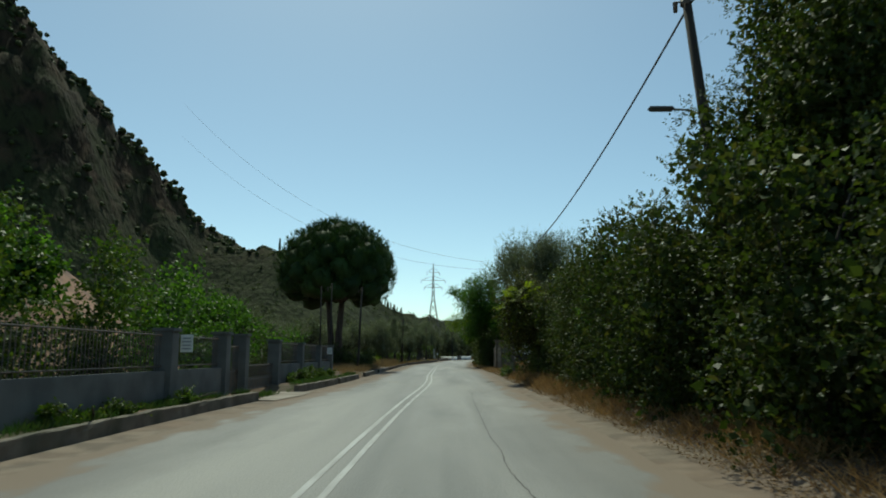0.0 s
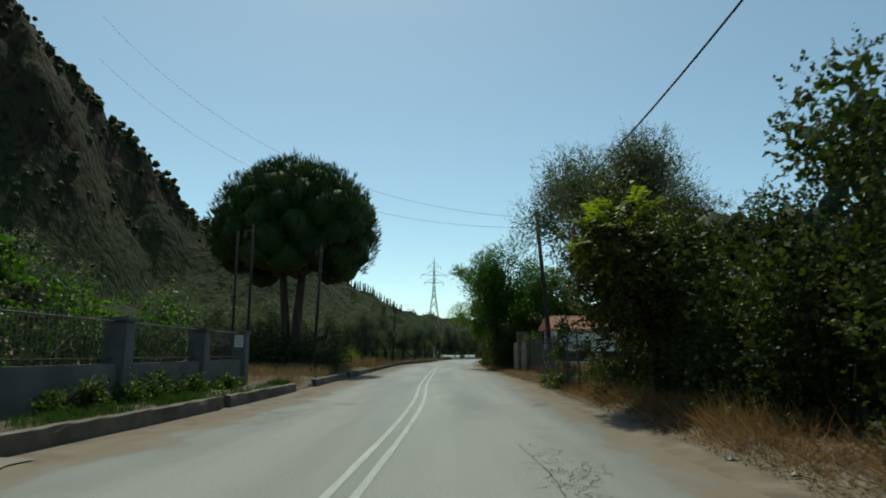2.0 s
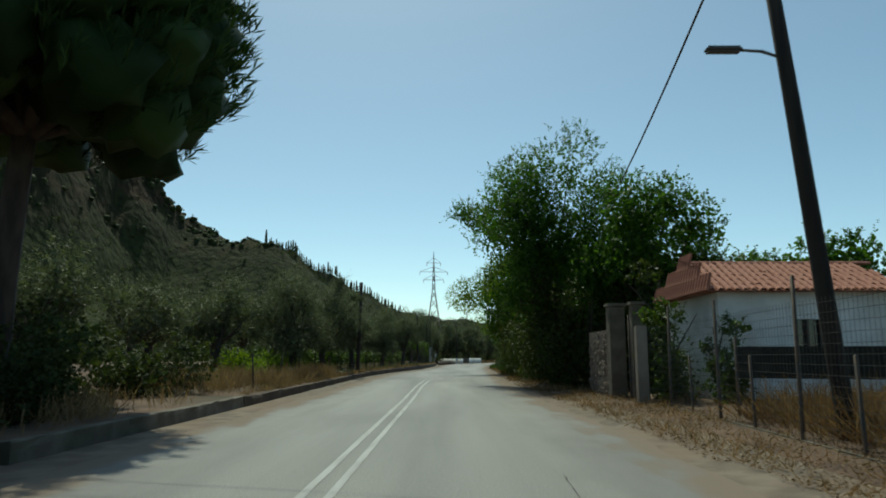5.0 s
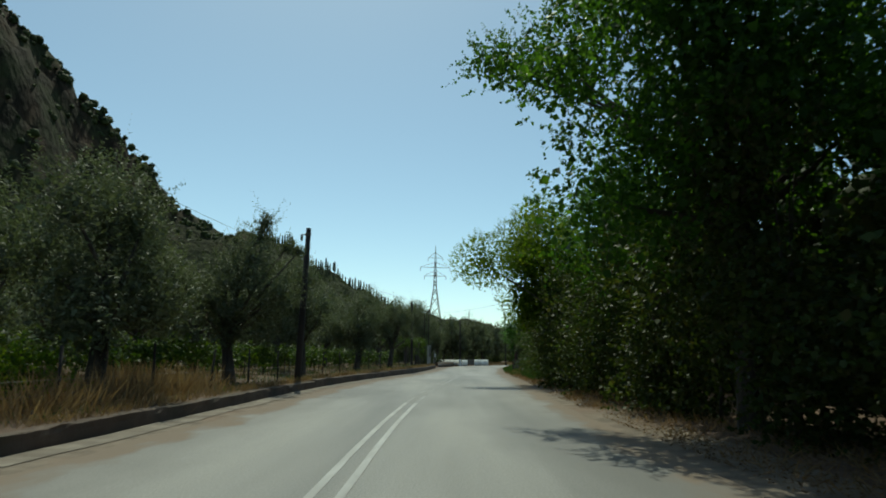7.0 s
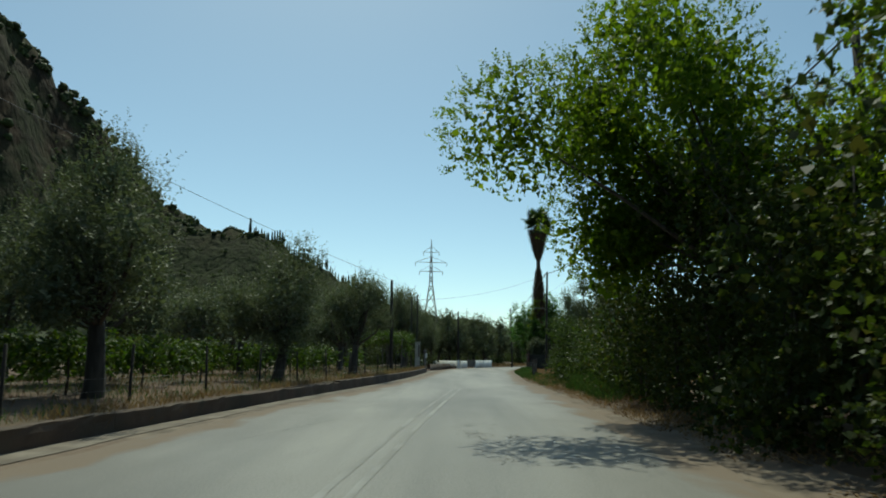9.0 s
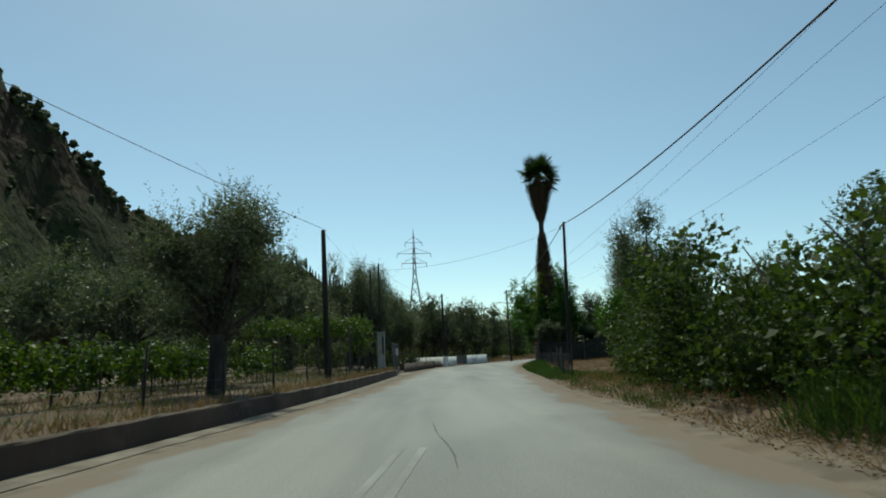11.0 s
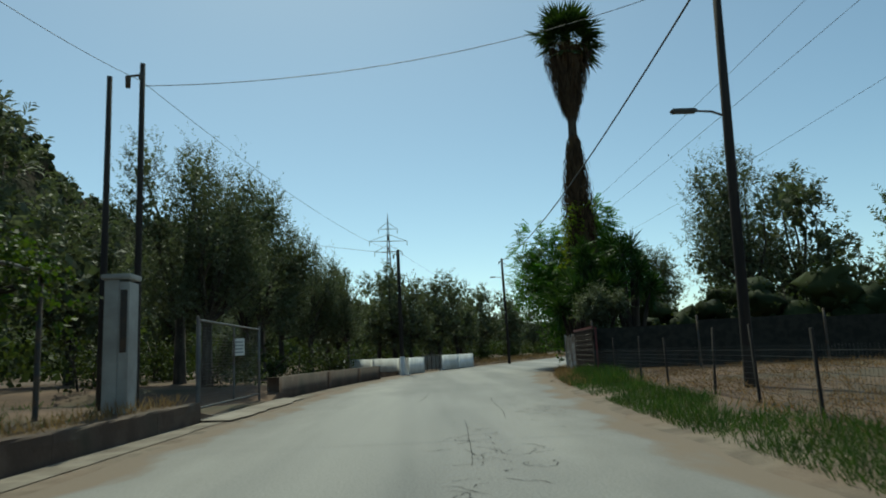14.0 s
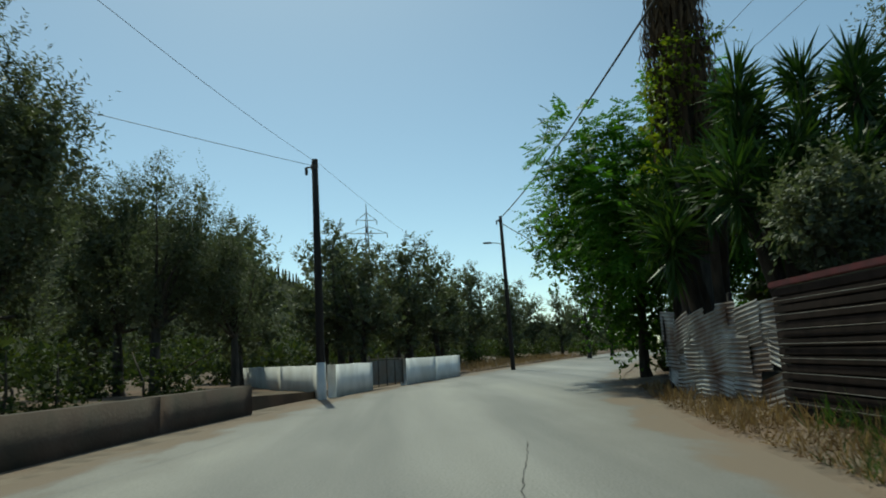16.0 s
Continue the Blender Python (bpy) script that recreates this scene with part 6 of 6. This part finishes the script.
# ---- vine pergola and vineyard ----
perg = root("vine_pergola", -4.6, 152.5, 0.3, "vine pergola on thin posts beside the road", "pergola")
for x in (-2.4, 0.6, 2.2):
    for y in (2.0, 6.0, 10.0):
        piece("post", tube_mesh("post", [[(x, y, -0.2, 0.05), (x, y, 2.6, 0.045)]], M_DARKMETAL, 6), perg)
for x in (-2.4, 0.6, 2.2):
    piece("beam", tube_mesh("beam", [[(x, 1.8, 2.62, 0.04), (x, 10.2, 2.62, 0.04)]], M_METAL, 6), perg)
pb = [(g1.uniform(-2.6, 2.6), g1.uniform(1.5, 10.5), g1.uniform(2.55, 3.05), 0.8, 0.8, 0.32) for _ in range(30)] + [(g1.uniform(1.8, 2.8), g1.uniform(2, 10.5), g1.uniform(1.2, 2.4), 0.35, 0.4, 0.6) for _ in range(6)]
v, f = crown(pb, 13000, 0.11, 0.85, 131, 0.4, 0.1)
piece("vine", mesh_np("vine", v, f, G_VINE), perg, "green grape vine leaves")


def vine_mesh(seed):
    g = np.random.default_rng(seed)
    b = [(g.normal() * 0.25, s * 0.55 - 0.8, 0.95 + g.normal() * 0.12, 0.42, 0.5, 0.42) for s in range(4)]
    v, f = crown(b, 620, 0.14, 0.85, seed, 0.3, 0.2)
    return mesh_np("foliage", v, f, G_VINE), tube_mesh("stem", [[(0, 0, -0.1, 0.04), (0.03, 0.02, 0.5, 0.03), (0, 0, 0.95, 0.025)]], M_BARK, 5)


vine_kinds = [vine_mesh(s) for s in (141, 142, 143)]
k = 0
for row in range(2):
    for y in np.arange(96, 150, 2.2):
        if g1.random() < 0.2:
            continue
        x = float(left(y)) - 5.0 - row * 2.6 + g1.normal() * 0.15
        ob = root("grape_vine", x, float(y) + g1.normal() * 0.2, 0.33, "low green grape vine in the grove", "vine", "grape vines in rows", rz=g1.normal() * 10)
        piece("foliage", vine_kinds[k % 3][0], ob)
        piece("stem", vine_kinds[k % 3][1], ob)
        k += 1

# ---- bushes on the left ----
hedge("bush", [(-7.9, y_, 0.7, 2.4, 2.3) for y_ in range(-4, 26, 4)], "dark hedge close behind the garden wall", G_WOODS, 16000, 0.09, 165, fill=160)
hedge("bush", [(-7.9, y_, 0.7, 2.2, 2.2) for y_ in (35.5, 39, 42.5, 46)], "dark hedge close behind the garden wall", G_WOODS, 9000, 0.09, 166, fill=160)
hedge("bush", [(-5.95, 61.5, 0.8, 1.2, 1.5), (-6.3, 64, 0.9, 1.3, 1.9), (-6.8, 67, 1.0, 1.4, 2.2)], "dark shrubs beside the kerb below the pine", G_WOODS, 9000, 0.1, 167, fill=160)
hedge("bush", [(-9.3, 8, 1.5, 2.2, 4.6), (-9.4, 12.5, 1.5, 2.2, 4.8), (-9.2, 17, 1.5, 2.2, 4.8), (-9.3, 22, 1.5, 2.2, 5.0)], "green vine-covered bushes behind the garden wall", G_VINE, 20000, 0.12, 151)
hedge("bush", [(-9.4, 27, 1.5, 2.4, 5.0), (-9.6, 32, 1.5, 2.2, 4.6), (-9.6, 37, 1.5, 2.2, 4.4), (-9.4, 42, 1.4, 2.2, 3.6), (-9.4, 47, 1.3, 2.2, 3.2)], "dark green bushes behind the garden wall", G_BROAD, 17000, 0.13, 153)
hedge("bush", [(-11.5, 63, 1.6, 2, 2.6), (-10.5, 67, 1.8, 2, 2.8), (-9.0, 71, 1.6, 2, 2.6), (-8.0, 75.5, 1.5, 1.8, 2.2)], "dark bushes under the umbrella pine", G_WOODS, 11000, 0.16, 155)
hedge("bush", [(-8.2, 86, 1.1, 1.4, 1.8), (-7.6, 89.0, 1.0, 1.4, 1.6)], "bright green weedy bush beside the kerb", G_LIME, 11000, 0.1, 157)
tree("fig_tree", -11.5, 20, 0.3, "green fig tree in the walled garden", "tree", "", G_BROAD, heap(2.4, 2.4, 1.5, 5.0, 8, 161), 5500, 0.24, 0.75, 162, 5, 0.15)
tree("fig_tree", -12.5, 38, 0.3, "green fig tree in the walled garden", "tree", "", G_BROAD, heap(2.6, 2.6, 1.5, 4.6, 8, 163), 5500, 0.24, 0.75, 164, 5, 0.15)
for i, (x, y, s) in enumerate([(-15, 12, 1.0), (-18, 26, 1.1), (-16.5, 46, 1.1), (-19, 56, 1.2), (-16, 66, 1.0), (-20, 74, 1.2), (-14.5, 80, 1.0), (-26, 64, 1.3), (-12, 56, 0.75)]):
    copy_thing(OL[i % 3], pose(x, y, 0.4, 0, 0, i * 57) @ Matrix.Scale(s, 4))

hedge("bush", [(-6.4, 36.5, 0.4, 1.3, 0.9), (-6.4, 39.5, 0.4, 1.5, 1.0), (-6.4, 42.5, 0.4, 1.4, 0.8), (-6.35, 45.5, 0.4, 1.2, 0.7)], "green weeds grown up against the garden wall", G_VINE, 6000, 0.09, 159)
hedge("bush", [(-6.4, 12, 0.3, 1.6, 0.6), (-6.4, 17, 0.3, 1.6, 0.7), (-6.4, 22, 0.3, 1.4, 0.6)], "green weeds grown up against the garden wall", G_VINE, 4000, 0.08, 160)

# ---- prickly pear ----
ob = root("prickly_pear", 7.8, 34.6, 0.1, "tall prickly pear cactus in the thicket", "cactus", scale=1.0)
g2 = np.random.default_rng(171)
pad_bm = bmesh.new()
bmesh.ops.create_uvsphere(pad_bm, u_segments=10, v_segments=7, radius=0.5)
for v_ in pad_bm.verts:
    v_.co = Vector((v_.co.x * 0.62 * (1 + 0.25 * v_.co.z), v_.co.y * 0.16, v_.co.z * 1.0 + 0.5))
pad_me = bpy.data.meshes.new("pad")
pad_bm.to_mesh(pad_me)
pad_bm.free()
pad_me.materials.append(G_CACTUS)
for col in range(9):
    px, py, pz = g2.normal() * 0.5, g2.normal() * 0.6, 0.0
    lean_x, lean_y = g2.normal() * 6, g2.normal() * 6
    for lvl in range(8 if col < 6 else 6):
        s_ = g2.uniform(0.62, 0.82)
        m = pose(px, py, pz, lean_x + g2.normal() * 9, lean_y + g2.normal() * 9, g2.uniform(-60, 60))
        piece("pad", pad_me, ob, "", m @ Matrix.Scale(s_, 4))
        e = m @ Vector((0, 0, s_ * 0.93))
        if lvl > 2:
            for sgn in (-1, 1):
                if g2.random() < 0.6:
                    m2 = m @ pose(sgn * s_ * 0.22, 0, s_ * 0.75, g2.normal() * 12, sgn * g2.uniform(30, 60), g2.uniform(-70, 70))
                    piece("pad", pad_me, ob, "", m2 @ Matrix.Scale(s_ * 0.75, 4))
        px, py, pz = e.x, e.y, e.z

# ---- creeper on the fence ----
cr = root("creeper", 5.5, 50, 0, "leafy green creeper climbing over the wire fence", "creeper")
cb = [(g1.normal() * 0.15, g1.uniform(0.6, 4.2), g1.uniform(0.1, 0.35), 0.25, 0.45, 0.2) for _ in range(8)] + [(0.15 + g1.normal() * 0.08, 1.5 + g1.normal() * 0.12, z_, 0.2, 0.22, 0.3) for z_ in (0.4, 0.9, 1.4, 1.9, 2.3, 2.6)]
v, f = crown(cb, 2200, 0.13, 0.85, 175, 0.3, 0.15)
v[:, 2] = np.maximum(v[:, 2], 0.03)
piece("foliage", mesh_np("foliage", v, f, G_VINE), cr)

# ---- verges: dry grass, green grass, litter ----


def scatter(name, y0, y1, side, o0, o1, count, h0, h1, width, leafmat, label, seed, clump=0.5, category="grass", flat=False, lean=0.45):
    """Blades or litter over a strip beside the road; o0 to o1 are metres out from its edge."""
    g = np.random.default_rng(seed)
    y = g.uniform(y0, y1, count)
    o = o0 + (o1 - o0) * g.random(count)
    if clump:
        c = np.array([noise.noise((a * 0.5, b * 0.8, seed)) for a, b in zip(y, o)])
        keep = c + g.normal(size=count) * 0.15 > clump - 0.5
        y, o = y[keep], o[keep]
    x = np.where(side > 0, right(y) + o, left(y) - o)
    z = np.array([ground_z(a, b) for a, b in zip(x, y)]) + 0.0
    p = np.stack([x, y, z], 1)
    n = len(p)
    if flat:
        t = unit(g.normal(size=(n, 3)) * [1, 1, 0.25])
        v, f = leaf_quads(p + [0, 0, 0.05], t, unit(g.normal(size=(n, 3)) * 0.35 + [0, 0, 1]), g.uniform(h0, h1, n), width)
    else:
        v, f = blades(p, g.uniform(h0, h1, n), width, seed, lean)
    tagged(new(name, mesh_np(name, v, f, leafmat)), label, category, kind="stuff")


scatter("dry_grass", -4, 60, 1, 0.7, 3.0, 11900, 0.08, 0.35, 0.014, G_WEED, "dry brown grass along the thicket", 201, 0.45, lean=0.8)
scatter("dry_grass", 2, 52, 1, 0.95, 2.3, 20000, 0.15, 0.6, 0.014, G_WEED, "tangled dry brown weeds along the thicket", 220, 0.35, lean=1.1)
scatter("dry_grass", 20, 47, 1, 1.1, 2.4, 12000, 0.2, 0.85, 0.013, G_WEED, "dry straw and weeds on the earth bank", 224, 0.55, lean=0.9)
scatter("green_grass", 170, 180, 1, 0.9, 2.2, 5000, 0.2, 0.6, 0.018, G_GRASS, "tall green weeds below the fence", 221, 0.3)
scatter("dry_grass", 76, 165, -1, 1.05, 1.5, 9000, 0.1, 0.35, 0.018, G_DRY, "dry grass hanging over the kerb", 222, 0.3)
scatter("leaf_litter", -4, 64, 1, 0.5, 2.4, 34000, 0.03, 0.08, 0.03, G_LITTER, "fallen brown leaves on the verge", 202, 0.25, "litter", True)
scatter("dry_grass", 60, 148, 1, 0.5, 2.4, 16000, 0.06, 0.35, 0.014, G_WEED, "dry brown grass under the trees", 203, 0.4, lean=0.9)
scatter("leaf_litter", 64, 148, 1, 0.35, 2.2, 34000, 0.03, 0.08, 0.032, G_LITTER, "fallen brown leaves under the trees", 204, 0.3, "litter", True)
scatter("green_grass", 118, 127.5, 1, 0.9, 2.6, 6000, 0.25, 0.95, 0.016, G_GRASS, "tall pale green grass beside the thicket", 205, 0.35)
scatter("green_grass", 131, 148, 1, 0.5, 2.4, 4900, 0.1, 0.35, 0.015, G_GRASS, "short green grass on the verge", 206, 0.55)
scatter("green_grass", 146, 179, 1, 0.32, 1.9, 26000, 0.06, 0.3, 0.013, G_GRASS, "green grass verge before the wire fence", 207, 0.3)
scatter("dry_grass", 122, 182, 1, 1.6, 14, 46000, 0.06, 0.34, 0.014, G_WEED, "dry brown grass in the plot", 208, 0.4, lean=0.8)
scatter("green_grass", 49, 78, 1, 2.2, 20, 16000, 0.1, 0.4, 0.018, G_WEED, "dry brown weeds in the fenced plot", 223, 0.4, lean=0.7)
scatter("dry_grass", 62, 68.5, 1, 2.4, 20, 26000, 0.3, 1.05, 0.02, G_WEED, "tall dry brown weeds before the small house", 225, 0.3, lean=0.7)
scatter("dry_grass", 172, 190, 1, 0.3, 1.7, 4200, 0.08, 0.4, 0.02, G_DRY, "dry grass below the fence", 209, 0.4)
scatter("leaf_litter", 172, 192, 1, 0.2, 1.8, 7000, 0.03, 0.09, 0.035, G_LITTER, "fallen leaves below the fence", 210, 0.4, "litter", True)
scatter("green_grass", -2, 50, -1, 1.2, 1.75, 22000, 0.06, 0.28, 0.016, G_GRASS, "green weeds between kerb and garden wall", 211, 0.5)
scatter("dry_grass", 51, 72, -1, 1.3, 6.5, 10500, 0.2, 0.75, 0.02, G_DRY, "dry straw grass on the bank", 212, 0.42)
scatter("dry_grass", 75, 96, -1, 1.5, 5, 11200, 0.3, 1.05, 0.022, G_DRY, "tall yellow dry grass beside the kerb", 213, 0.4)
scatter("green_grass", 80, 165, -1, 1.25, 8, 26000, 0.1, 0.32, 0.016, G_GRASS, "green weeds under the olive trees", 214, 0.55)
scatter("dry_grass", 96, 160, -1, 1.3, 9, 9800, 0.1, 0.4, 0.02, G_DRY, "dry grass under the olive trees", 215, 0.5)
scatter("dry_grass", 206, 262, -1, 0.4, 7, 8000, 0.2, 0.8, 0.03, G_DRY, "dry straw grass on the bank at the bend", 216, 0.4)

# ---- cracks and patches in the road ----
CRACKS = [(1.85, 8, 1.72, 17.6), (1.72, 17.7, 1.96, 34.3), (1.9, 57, 2.5, 63), (-3.4, 36, -2.2, 41), (4.6, 158, 4.9, 163), (5.6, 163, 6.0, 169), (6.4, 176, 7.4, 181), (2.3, 126, 2.0, 131), (-2.2, 108, -1.2, 112), (4.0, 168, 4.4, 172)]
for i, (ax, ay, bx, by) in enumerate(CRACKS):
    v_, f_ = [], []
    n = int((by - ay) / 0.12)
    for j in range(n + 1):
        s = j / n
        x = ax + (bx - ax) * s + noise.noise((j * 0.04, i * 7, 0)) * 0.12 + noise.noise((j * 0.5, i * 7, 3)) * 0.03
        w = 0.004 + 0.012 * max(0, noise.noise((j * 0.3, i * 3, 5)) + 0.15)
        v_ += [(x - w, ay + (by - ay) * s, 0.006), (x + w, ay + (by - ay) * s, 0.006)]
    for j in range(n):
        f_.append((2 * j, 2 * j + 1, 2 * j + 3, 2 * j + 2))
    tagged(new("road_crack", mesh_np("road_crack", v_, f_, M_CRACK)), "dark crack in the asphalt", "crack", kind="structure")
def crazed(x0, y0, wx, wy, count, seed):
    """Broken asphalt: a net of short forked cracks."""
    g = np.random.default_rng(seed)
    v_, f_ = [], []
    for _ in range(count):
        x, y, a = x0 + g.normal() * wx, y0 + g.normal() * wy, g.uniform(0, math.pi)
        for _ in range(int(g.integers(3, 8))):
            ln, w = g.uniform(0.04, 0.11), g.uniform(0.003, 0.009)
            a += g.normal() * 0.7
            x1, y1 = x + math.cos(a) * ln, y + math.sin(a) * ln * 1.4
            nx, ny = -math.sin(a) * w, math.cos(a) * w
            b = len(v_)
            v_ += [(x - nx, y - ny, 0.006), (x + nx, y + ny, 0.006), (x1 + nx * 0.7, y1 + ny * 0.7, 0.006), (x1 - nx * 0.7, y1 - ny * 0.7, 0.006)]
            f_.append((b, b + 1, b + 2, b + 3))
            x, y = x1, y1
    tagged(new("crazed_asphalt", mesh_np("crazed_asphalt", v_, f_, M_CRACK)), "net of dark cracks in broken asphalt", "crack", kind="stuff")


for k, (x0, y0, wx, wy, count) in enumerate(((2.25, 31.4, 0.18, 1.3, 60), (2.0, 24.0, 0.08, 2.5, 30), (-3.1, 38.5, 0.3, 1.4, 45), (-3.4, 44.0, 0.2, 1.2, 20), (4.9, 159.0, 0.3, 1.5, 40), (2.0, 109.0, 0.3, 1.8, 40), (-2.4, 99.0, 0.3, 1.6, 40), (6.6, 164.5, 0.3, 1.5, 40))):
    crazed(x0, y0, wx, wy, count, 400 + k)
bm = bmesh.new()
bmesh.ops.create_circle(bm, cap_ends=True, segments=18, radius=0.34, matrix=pose(-2.1, 42.8, 0.006))
tagged(part("manhole_cover", bm, M_PALE), "pale worn manhole cover in the road", "manhole cover", kind="structure")

# ---- small marks and litter ----
for k in range(6):
    bm = bmesh.new()
    box(bm, 3.35 + 0.05 * k, 42.3 + 0.24 * k, 0.002, 0.5 - 0.04 * (k % 3), 0.09, 0.003)
    tagged(part("road_marking", bm, M_FAINT), "short worn white paint bar at the road edge", "road marking", kind="structure")
for x, y, s, rz in ((4.6, 32.6, 0.08, 20), (4.85, 31.4, 0.07, 75), (6.75, 139.6, 0.09, 40), (4.9, 96.5, 0.09, 10), (6.2, 131.0, 0.07, 60)):
    g = np.random.default_rng(int(y * 10))
    bm = bmesh.new()
    bmesh.ops.create_grid(bm, x_segments=4, y_segments=4, size=s)
    for v_ in bm.verts:
        v_.co.z += abs(g.normal()) * s * 0.35
        v_.co.x += g.normal() * s * 0.1
    ob = part("litter_bag", bm, M_DULLWHITE)
    ob.matrix_basis = pose(x, y, ground_z(x, y) + 0.02, 0, 0, rz)
    tagged(ob, "crumpled white plastic litter on the verge", "litter", "litter on the verge")
